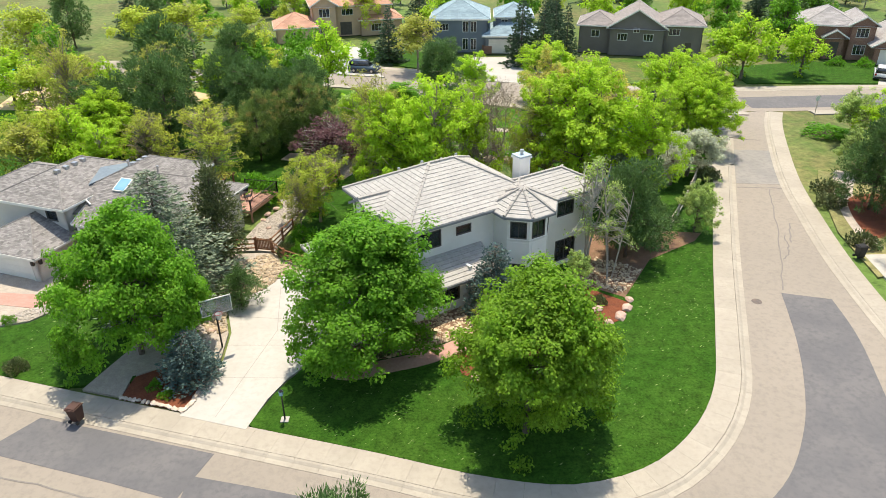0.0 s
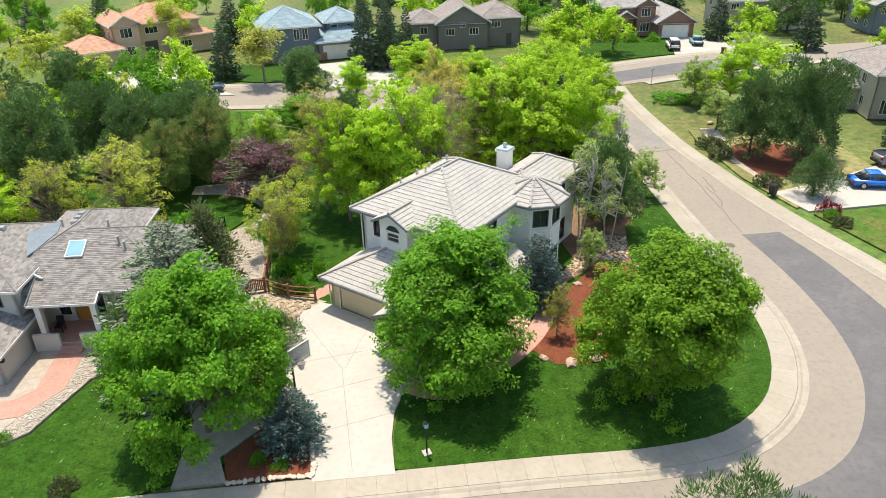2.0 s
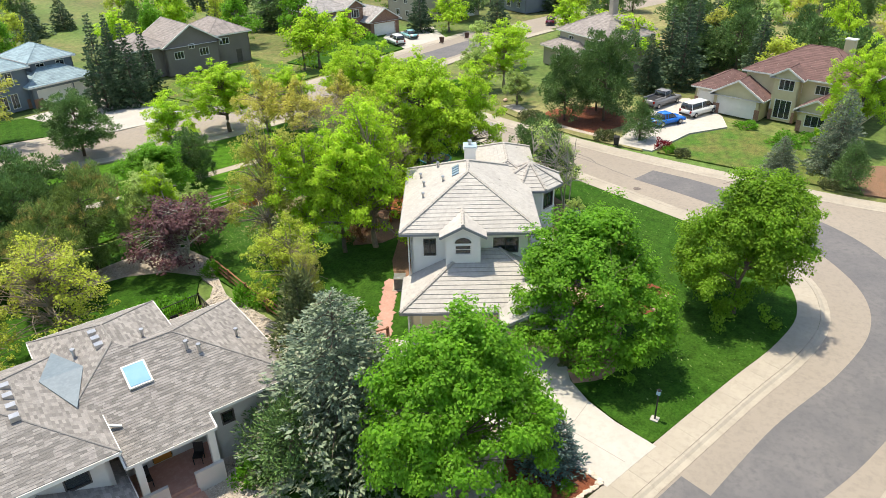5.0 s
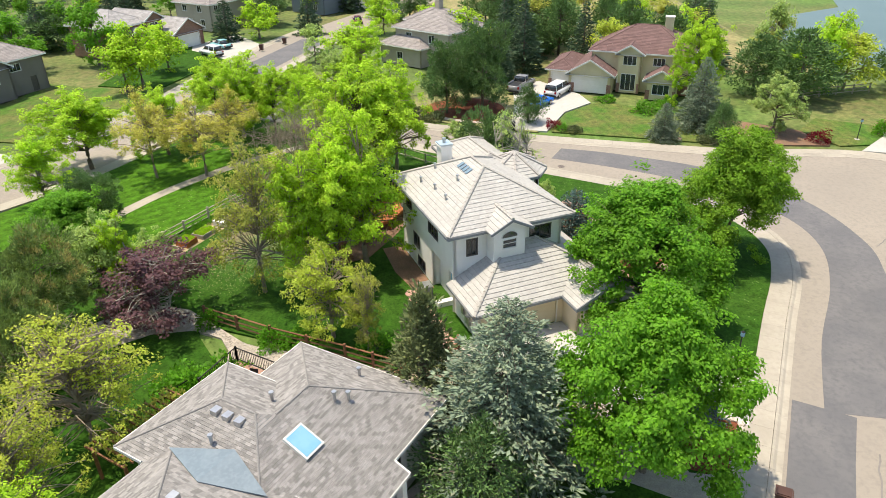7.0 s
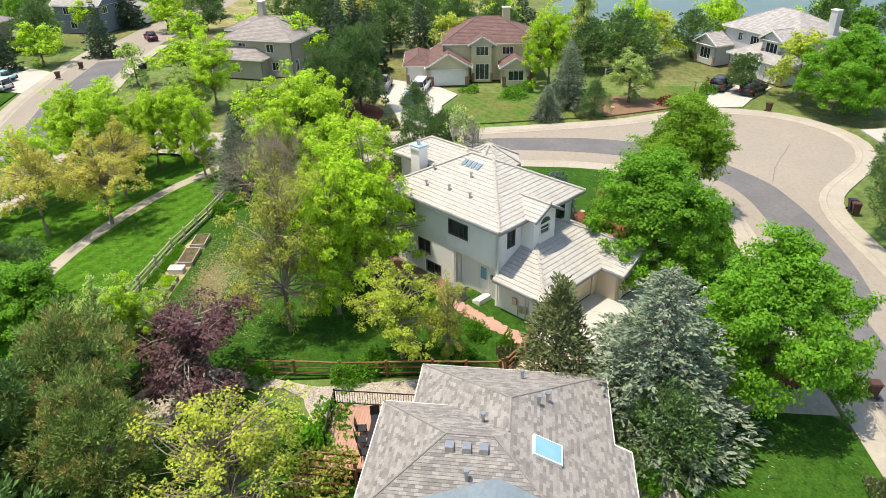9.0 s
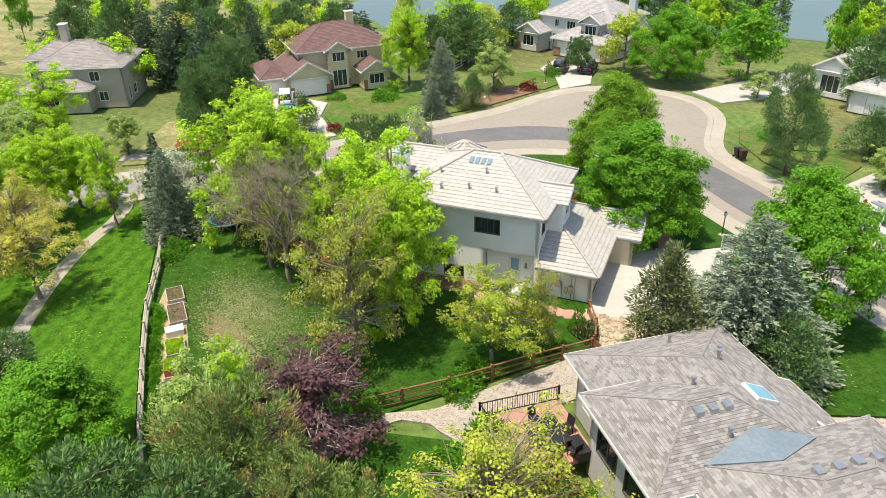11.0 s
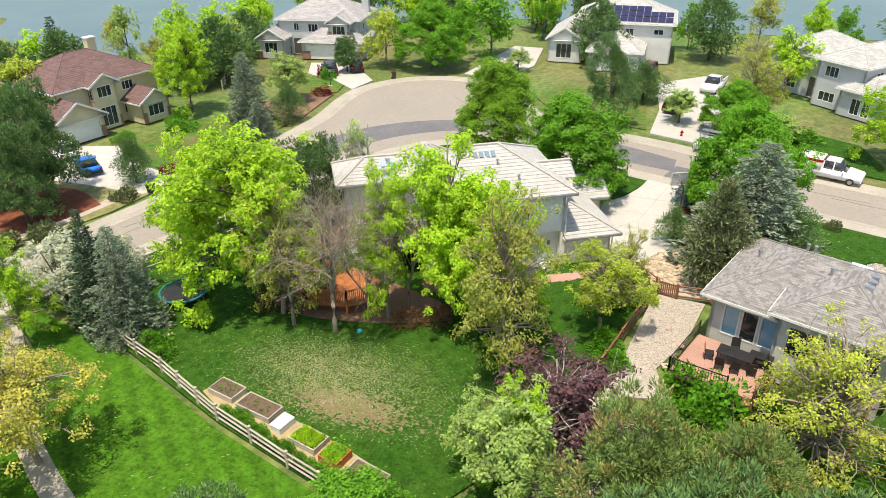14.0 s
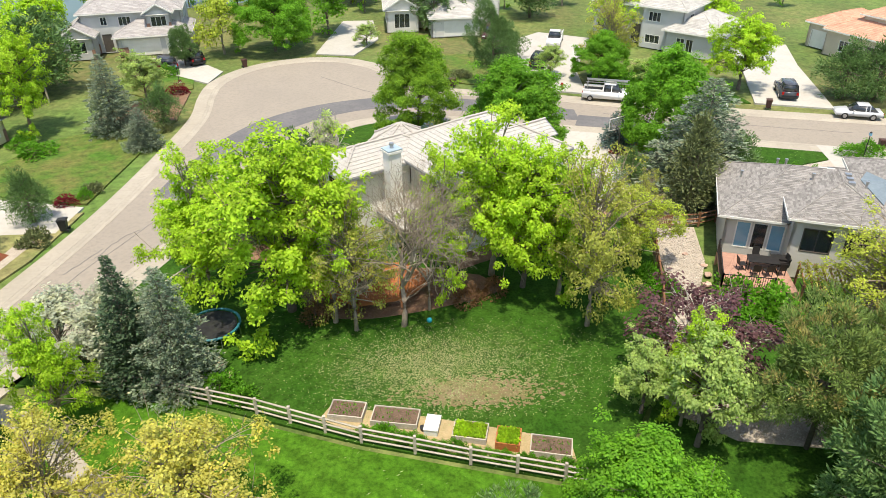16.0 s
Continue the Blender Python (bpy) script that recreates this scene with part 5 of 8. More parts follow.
def spruce(name, seed, leaf, H=9.0, R=2.8, label="", levels=26, per=13, cardsper=14, droop=0.25, blunt=0.9, size=0.5, fresh=None):
    """A conifer of whorled, drooping branches set with needle sprays."""
    r = np.random.default_rng(seed)
    g = Geo().tube([(0, 0, -0.05), (0, 0, H * 0.5), (0, 0, H * 0.97)], [0.035 * H * 0.5, 0.018 * H * 0.5, 0.01], 7)
    P_, A_, L_ = [], [], []
    for i in range(levels):
        z = H * (0.04 + 0.93 * (i / (levels - 1)) ** 0.92)
        rr = R * (1 - z / H) ** blunt * (0.86 + 0.28 * r.random())
        n = max(4, int(per * (0.35 + 0.65 * (1 - z / H))))
        for j in range(n):
            a = 2 * math.pi * (j + r.random() * 0.8) / n + i * 1.3
            L = max(0.15, rr * (0.78 + 0.4 * r.random()))
            dr = np.array([math.cos(a), math.sin(a), 0])
            tip = dr * L + np.array([0, 0, z - droop * L + 0.12 * L])
            root = np.array([0, 0, z])
            if j % 3 == 0:
                g.tube([root, tip * 0.5 + root * 0.5 + np.array([0, 0, 0.03]), tip], [0.03, 0.018, 0.006], 3, False)
            k = max(4, int(cardsper * (0.35 + 0.65 * L / R)))
            t = r.random(k) ** 0.6
            pos = root + (tip - root) * t[:, None] + np.stack([-dr * 0 + 0 * dr] * k)
            sd = np.array([-dr[1], dr[0], 0])
            wid = (1 - t * 0.75) * L * 0.30
            pos = pos + sd * ((r.random(k) * 2 - 1) * wid)[:, None]
            pos[:, 2] += r.normal(size=k) * 0.05 - 0.02
            ax = dr + sd * r.normal(size=(k, 1)) * 0.7 + np.array([0, 0, 0.22]) + r.normal(size=(k, 3)) * 0.2
            P_.append(pos), A_.append(ax), L_.append(size * (0.55 + 0.6 * r.random(k)) * (0.5 + 0.5 * L / R))
    pos, ax, ln = np.concatenate(P_), np.concatenate(A_), np.concatenate(L_)
    tree = tagged(empty(name), label, "tree")
    part("trunk", g.mesh("trunk", M_BARK, True), tree)
    if fresh:
        ends = np.hypot(pos[:, 0], pos[:, 1]) > R * (1 - pos[:, 2] / H) ** blunt * 0.86
        ends &= r.random(len(pos)) < 0.3
        tips = part("new_growth", quads_mesh("new_growth", cards(pos[ends] + ax[ends] * 0.1, ax[ends], ln[ends] * 0.8, ln[ends] * 0.36, r, 0.15), fresh), tree, "pale new growth at the branch ends")
        tips["kind"] = "stuff"
    q = np.concatenate([cards(pos, ax, ln, ln * 0.42, r, 0.15), cards(pos + r.normal(size=pos.shape) * 0.05, ax + r.normal(size=ax.shape) * 0.5, ln * 0.8, ln * 0.32, r, 0.15)])
    part("crown", quads_mesh("crown", q, leaf), tree)
    return tree


def pine(name, seed, leaf, H=9.0, R=3.0, label="", tufts=420, per=16, size=0.42, low=0.12, top=0.55, tips=None, slim=0.34):
    """A rounded pine: limbs and tufts of needles that point outwards."""
    r = np.random.default_rng(seed)
    d = r.normal(size=(tufts, 3))
    d /= np.linalg.norm(d, axis=1, keepdims=True)
    rad = (0.5 + 0.5 * r.random(tufts) ** 0.6) * lobes(d, r, 6, 0.2)
    cz, hz = H * (low + 1) / 2, H * (1 - low) / 2
    taper = np.where(d[:, 2] > 0, 1 - (1 - top) * d[:, 2], 1.0)
    c = d * rad[:, None] * np.array([R, R, hz]) * np.stack([taper, taper, np.ones(tufts)], 1) + np.array([0, 0, cz])
    c = c[(c[:, 2] < H) & (c[:, 2] > 0.1)]
    g = Geo().tube([(0, 0, -0.05), (0.1, 0.05, H * 0.5), (0, 0, H * 0.92)], [0.19, 0.13, 0.02], 7)
    for p in c[::9]:
        limb(g, (0, 0, max(0.3, p[2] * 0.85)), p, 0.05, 0.012, r, 0.05, 3, 4)
    n = len(c) * per
    k = np.repeat(np.arange(len(c)), per)
    v = r.normal(size=(n, 3))
    v /= np.linalg.norm(v, axis=1, keepdims=True)
    out = (c - np.array([0, 0, cz])) / np.array([R, R, hz])
    ax = v + 0.7 * out[k] + np.array([0, 0, 0.45])
    pos = c[k] + v * 0.22 + r.normal(size=(n, 3)) * 0.1
    ln = size * (0.6 + 0.7 * r.random(n))
    tree = tagged(empty(name), label, "tree")
    part("trunk", g.mesh("trunk", M_BARK, True), tree)
    if tips:
        t = (r.random(len(c)) < 0.27)[k] & (out[k][:, 2] > -0.1) & (np.linalg.norm(out[k], axis=1) > 0.72)
        part("brown_tip", quads_mesh("brown_tip", cards(pos[t], ax[t] + np.array([0, 0, 0.5]), ln[t], ln[t] * slim, r, 0.1), tips), tree, "browned needle tips")
        pos, ax, ln = pos[~t], ax[~t], ln[~t]
    part("crown", quads_mesh("crown", cards(pos, ax, ln, ln * slim, r, 0.1), leaf), tree)
    return tree


def shrub(name, seed, leaf, label, R=0.9, H=1.1, n=1100, size=0.17):
    r = np.random.default_rng(seed)
    d = r.normal(size=(n, 3))
    d[:, 2] = np.abs(d[:, 2])
    d /= np.linalg.norm(d, axis=1, keepdims=True)
    rad = (0.55 + 0.45 * r.random(n) ** 0.5) * lobes(d, r, 6, 0.2)
    pos = d * rad[:, None] * np.array([R, R, H])
    sz = size * (0.6 + 0.8 * r.random(n))
    g = Geo()
    for p in pos[:14]:
        limb(g, (0, 0, -0.02), p * 0.85, 0.02, 0.006, r, 0.1, 2, 3)
    ob = tagged(empty(name), label, "shrub")
    part("stem", g.mesh("stem", M_BARK), ob)
    part("foliage", quads_mesh("foliage", cards(pos, d + r.normal(size=(n, 3)) * 0.7, sz, sz * 0.6, r), leaf), ob)
    return ob


def bare(name, seed, bark, H, R, label, depth=5, droop=0.0):
    """A leafless tree: limbs that fork and fork again."""
    r = np.random.default_rng(seed)
    g, fine = Geo(), Geo()

    def grow(p, d, L, rad, k):
        q = p + d * L
        limb(g if k < 3 else fine, p, q, rad, rad * 0.62, r, 0.05, 3, 6 if k < 2 else (4 if k < 4 else 3))
        if k == depth:
            return
        for i in range(4 if k < 2 else 3):
            v = d * 1.0 + Vector(r.normal(size=3) * (0.42 + 0.07 * k))
            v.z += 0.12 - droop * k * 0.2
            v.x *= R / (H * 0.45)
            v.y *= R / (H * 0.45)
            grow(q - d * L * 0.25 * (i > 0) * r.random(), v.normalized(), L * (0.70 + 0.18 * r.random()), rad * 0.58, k + 1)

    grow(Vector((0, 0, -0.05)), Vector((0, 0, 1)), H * 0.2, H * 0.0115, 0)
    tree = tagged(empty(name), label, "tree")
    part("trunk", g.mesh("trunk", bark, True), tree)
    part("twig_crown", fine.mesh("twig_crown", bark, True), tree)
    return tree


PROTO = {}


def proto(key, make, H, R):
    PROTO[key] = (make, H, R)
    make.matrix_world = pose(0, -3000, -400)


USED = set()


def plant(key, x, y, H, R, turn=None, label="", group=""):
    """Sets a tree of a kind at a place, H high and R in radius."""
    ob, h0, r0 = PROTO[key]
    turn = turn if turn is not None else (x * 37 + y * 91) % 360
    m = pose(x, y, 0, 0, 0, turn) @ Matrix.Diagonal((R / r0, R / r0, H / h0, 1))
    if key in USED:
        ob = copy_thing(ob, m @ Matrix.Diagonal([1 / k for k in ob.scale] + [1]))
    else:
        USED.add(key)
        ob.matrix_world = m
    if label:
        ob["label"] = label
    if group:
        ob["group"] = group
    return ob


proto("maple", broadleaf("maple_tree", 11, L_MAPLE, H=10, R=4.8, clumps=900, per=84, size=0.205, spread=0.42, foot=0.75, shell=0.58, low=0.02, twigs=46, top=0.12, label="full dark green maple tree in fresh leaf"), 10, 4.8)
proto("maple_b", broadleaf("maple_tree", 12, L_MAPLE, H=10, R=4.6, clumps=900, per=84, size=0.205, spread=0.42, foot=0.75, shell=0.58, low=0.03, twigs=46, top=0.5, label="broad green maple tree on the front lawn"), 10, 4.6)
proto("linden", broadleaf("linden_tree", 13, L_OLIVE, H=10.4, R=4.5, clumps=900, per=84, size=0.19, spread=0.42, foot=0.5, shell=0.58, low=0.02, twigs=40, top=0.3, label="dense olive green linden tree on the lawn"), 10.4, 4.5)
proto("bright", broadleaf("ash_tree", 21, L_BRIGHT, H=10, R=4.2, clumps=450, per=62, size=0.19, spread=0.31, low=0.06, twigs=70, shell=0.3, label="bright green ash tree in new leaf"), 10, 4.2)
proto("bright_b", broadleaf("ash_tree", 22, L_BRIGHT, M_GREYB, H=10, R=4.2, clumps=350, per=58, size=0.19, spread=0.32, low=0.06, twigs=80, shell=0.25, label="loose bright green ash tree"), 10, 4.2)
proto("yellow", broadleaf("locust_tree", 31, L_YELLOW, M_GREYB, H=9, R=4.2, clumps=270, per=44, size=0.175, spread=0.32, low=0.06, twigs=110, shell=0.25, thick=0.17, label="airy yellow-green tree in opening leaf"), 9, 4.2)
proto("airy", broadleaf("locust_tree", 33, leafmat("opening_leaf", (0.50, 0.58, 0.09)), M_GREYB, H=9, R=4.3, clumps=270, per=32, size=0.16, spread=0.3, low=0.06, twigs=220, shell=0.3, thick=0.17, label="twiggy yellow-green tree just coming into leaf"), 9, 4.3)
proto("grey", broadleaf("cottonwood_tree", 41, L_GREY, M_GREYB, H=10, R=4.0, clumps=280, per=40, size=0.165, spread=0.33, low=0.06, twigs=140, shell=0.2, thick=0.17, label="thin olive tree with branches showing through"), 10, 4.0)
proto("amber", broadleaf("honey_locust_tree", 51, L_AMBER, M_GREYB, H=9, R=4.2, clumps=260, per=44, size=0.165, spread=0.32, low=0.12, twigs=110, shell=0.3, thick=0.16, label="amber-gold tree in opening leaf"), 9, 4.2)
proto("sage", broadleaf("willow_tree", 61, L_SAGE, H=8, R=3.6, clumps=260, per=48, size=0.22, spread=0.32, low=0.05, twigs=50, label="grey-green bushy tree"), 8, 3.6)
proto("plum", broadleaf("plum_tree", 71, L_PLUM, M_PALEB, H=6.3, R=3.3, clumps=240, per=30, size=0.20, spread=0.36, low=0.06, twigs=130, stems=3, thick=0.15, shell=0.25, label="purple-leaved plum tree with pale branches"), 6.3, 3.3)
proto("blossom", broadleaf("crabapple_tree", 81, L_WHITE, H=5.5, R=2.8, clumps=220, per=42, size=0.2, spread=0.34, low=0.06, twigs=40, stems=2, label="white blossoming crabapple tree"), 5.5, 2.8)
proto("birch", broadleaf("aspen_tree", 91, L_SAGE, M_PALEB, H=9, R=2.4, clumps=80, per=22, size=0.15, spread=0.3, low=0.22, twigs=80, stems=3, thick=0.13, shell=0.2, label="white-barked aspen with sparse leaves"), 9, 2.4)
proto("blue", spruce("blue_spruce", 101, L_BLUE, 9, 3.0, "silvery blue spruce with drooping tiers", levels=30, per=17, cardsper=44, blunt=0.6, size=0.3, droop=0.25, fresh=L_NEWB), 9, 3.0)
proto("spruce", spruce("green_spruce", 102, L_SPRUCE, 9, 2.4, "dark green conical spruce", levels=30, per=15, cardsper=26, size=0.42), 9, 2.4)
proto("dwarf", spruce("dwarf_blue_spruce", 103, L_TEAL, 3.4, 1.7, "squat dense dwarf blue spruce on mulch", levels=24, per=20, cardsper=18, blunt=0.42, size=0.24, droop=0.1), 3.4, 1.7)
proto("pine", pine("pine_tree", 111, L_PINE, 9, 3.3, "dark green bushy pine tree", tufts=460, per=60, size=0.28, slim=0.32), 9, 3.3)
proto("pine_near", pine("pine_tree", 113, L_PINE, 9, 3.3, "green pine with long upright needle tufts", tufts=380, per=130, size=0.22, slim=0.2), 9, 3.3)
proto("pine_b", pine("pine_tree", 112, L_PINEB, 11, 4.2, "large pine tree with brown-tipped branches", tufts=620, per=60, size=0.32, tips=L_TIPS, slim=0.24), 11, 4.2)
proto("juniper", pine("juniper_tree", 121, L_JUNI, 8.3, 1.8, "tall olive juniper tapering to a point", tufts=520, per=16, size=0.3, low=0.02, top=0.25), 8.3, 1.8)
proto("junidark", pine("juniper_bush", 122, L_PINE, 4.5, 1.9, "dark green upright juniper", tufts=400, per=24, size=0.2, low=0.02, top=0.4), 4.5, 1.9)
proto("bare", bare("bare_tree", 131, M_GREYB, 12.5, 4.6, "large bare grey tree not yet in leaf", 6, 0.16), 12.5, 4.6)
proto("bare_small", bare("bare_tree", 132, M_GREYB, 8.5, 3.0, "small bare grey tree", 5), 8.5, 3.0)

# coarser-leaved trees for the distance
proto("far_maple", broadleaf("maple_tree", 14, L_MAPLE, H=10, R=4.8, clumps=300, per=15, size=0.42, spread=0.42, low=0.04, twigs=24, label="full green maple tree among the houses"), 10, 4.8)
proto("far_bright", broadleaf("ash_tree", 24, L_BRIGHT, H=10, R=4.2, clumps=230, per=15, size=0.42, spread=0.45, low=0.06, twigs=30, shell=0.3, label="bright green ash tree among the houses"), 10, 4.2)
proto("far_bright_b", broadleaf("ash_tree", 25, L_BRIGHT, H=10, R=4.2, clumps=200, per=15, size=0.42, spread=0.48, low=0.08, twigs=36, shell=0.3, label="loose bright green ash tree among the houses"), 10, 4.2)
proto("far_yellow", broadleaf("locust_tree", 34, L_YELLOW, M_GREYB, H=9, R=4.2, clumps=200, per=15, size=0.38, spread=0.46, low=0.08, twigs=40, shell=0.25, thick=0.17, label="airy yellow-green tree among the houses"), 9, 4.2)
proto("far_grey", broadleaf("cottonwood_tree", 44, L_GREY, M_GREYB, H=10, R=4.0, clumps=200, per=16, size=0.34, spread=0.46, low=0.08, twigs=60, shell=0.2, thick=0.17, label="thin olive tree among the houses"), 10, 4.0)
proto("far_sage", broadleaf("willow_tree", 64, L_SAGE, H=8, R=3.6, clumps=200, per=15, size=0.36, spread=0.4, low=0.03, twigs=20, label="grey-green bushy tree among the houses"), 8, 3.6)
proto("far_spruce", spruce("green_spruce", 104, L_SPRUCE, 9, 2.4, "dark green conical spruce among the houses", levels=24, per=12, cardsper=16, size=0.6), 9, 2.4)
proto("far_pine", pine("pine_tree", 114, L_PINE, 9, 3.3, "dark green pine tree among the houses", tufts=380, per=18, size=0.46), 9, 3.3)

# beside the drives and on the front lawn
plant("maple", -19.3, 35.8, 10.4, 4.3, 20, "full dark green maple tree beside the driveway")
plant("maple_b", -4.7, 35.2, 9.2, 4.8, 70, "broad green maple tree before the garage")
plant("linden", 4.3, 28.5, 10.0, 4.2, 30)
plant("blue", -19.7, 42.7, 9.8, 5.0, 10, "tall silvery blue spruce between two houses")
plant("juniper", -17.4, 47.3, 8.4, 1.9)
plant("junidark", -22.6, 43.6, 5.0, 2.3, None, "dark green pine bush beneath the spruce")
plant("dwarf", -15.2, 33.1, 3.5, 1.75)
plant("dwarf", 3.3, 39.9, 5.4, 1.9, 80, "young blue spruce beside the front walk")
plant("junidark", -14.3, 41.3, 3.2, 1.3, None, "low dark pine beside the basketball post")
plant("birch", 10.6, 46.0, 9.6, 2.6, 15)
plant("birch", 12.2, 44.6, 8.2, 2.1, 100)
plant("pine", 14.2, 48.0, 7.6, 2.6)
plant("junidark", 16.4, 50.4, 4.6, 1.9)
plant("sage", 21.0, 52.2, 4.6, 2.0, None, "grey-green shrubby tree beside the pavement")
plant("sage", 9.4, 42.6, 3.6, 1.2, None, "slender young green tree in the mulch bed")
plant("grey", 2.6, 36.0, 4.2, 1.0, None, "slender sapling in the red mulch")
plant("pine_near", -4.6, 13.9, 10.2, 2.9, 40, "pine tree with its top reaching up beside the street")

# back garden and common
plant("bright", 12.6, 59.2, 13.2, 5.6, 10)
plant("bright_b", 18.0, 58.0, 11.0, 3.8)
plant("bright_b", 9.6, 60.6, 11.0, 3.4)
plant("bare", 5.2, 61.2, 15.5, 6.4, 25)
plant("grey", 8.2, 61.5, 10.5, 3.0)
plant("bright_b", -0.8, 55.6, 12.4, 4.5, 20)
plant("bright", -2.8, 57.2, 11.0, 3.8, 70)
plant("bare_small", 1.6, 57.4, 12.5, 3.6)
plant("bare_small", 3.6, 59.6, 11.5, 3.4, 140)
plant("bright_b", 2.6, 58.6, 11.0, 3.0, 200)
plant("grey", -6.3, 61.7, 12.2, 3.6, 40)
plant("bright_b", -5.0, 58.4, 10.6, 3.4)
plant("yellow", -10.9, 54.9, 6.9, 3.2, 10)
plant("grey", -12.0, 52.2, 6.6, 1.4)
plant("plum", -11.2, 66.8, 6.3, 3.9, 30)
plant("sage", -9.8, 71.8, 7.2, 2.6, 10)
plant("bright_b", -9.4, 70.4, 7.2, 1.9, 140)
plant("sage", -7.6, 69.4, 5.0, 1.9, 50)
plant("pine_b", -15.2, 72.2, 8.6, 3.1, 0)
plant("pine_b", -19.6, 70.2, 7.4, 2.6, 90)
plant("maple_b", -5.3, 77.6, 6.2, 3.3, 15, "full green maple tree on the common")
plant("pine", 0.8, 80.2, 5.2, 2.2, 60)
plant("amber", 13.8, 76.8, 8.4, 3.9, 30)
plant("amber", 19.4, 76.6, 8.0, 3.4, 200)
plant("amber", 12.6, 81.6, 9.6, 3.6, 120)
plant("blue", 17.8, 65.9, 7.9, 2.4, 40)
plant("spruce", 20.1, 65.8, 8.6, 2.2)
plant("blossom", 24.2, 64.6, 5.6, 3.0)
plant("blossom", 22.0, 62.4, 5.0, 2.2)
plant("bright", 28.3, 71.4, 8.6, 3.4)
plant("bright_b", 31.3, 79.8, 8.6, 3.6)
plant("bright_b", 22.6, 69.6, 8.4, 2.2)
plant("airy", -22.6, 64.0, 8.6, 4.2, 0)
plant("airy", -28.2, 63.4, 8.0, 3.2, 50)
plant("bright_b", -31.6, 60.6, 7.4, 3.0)

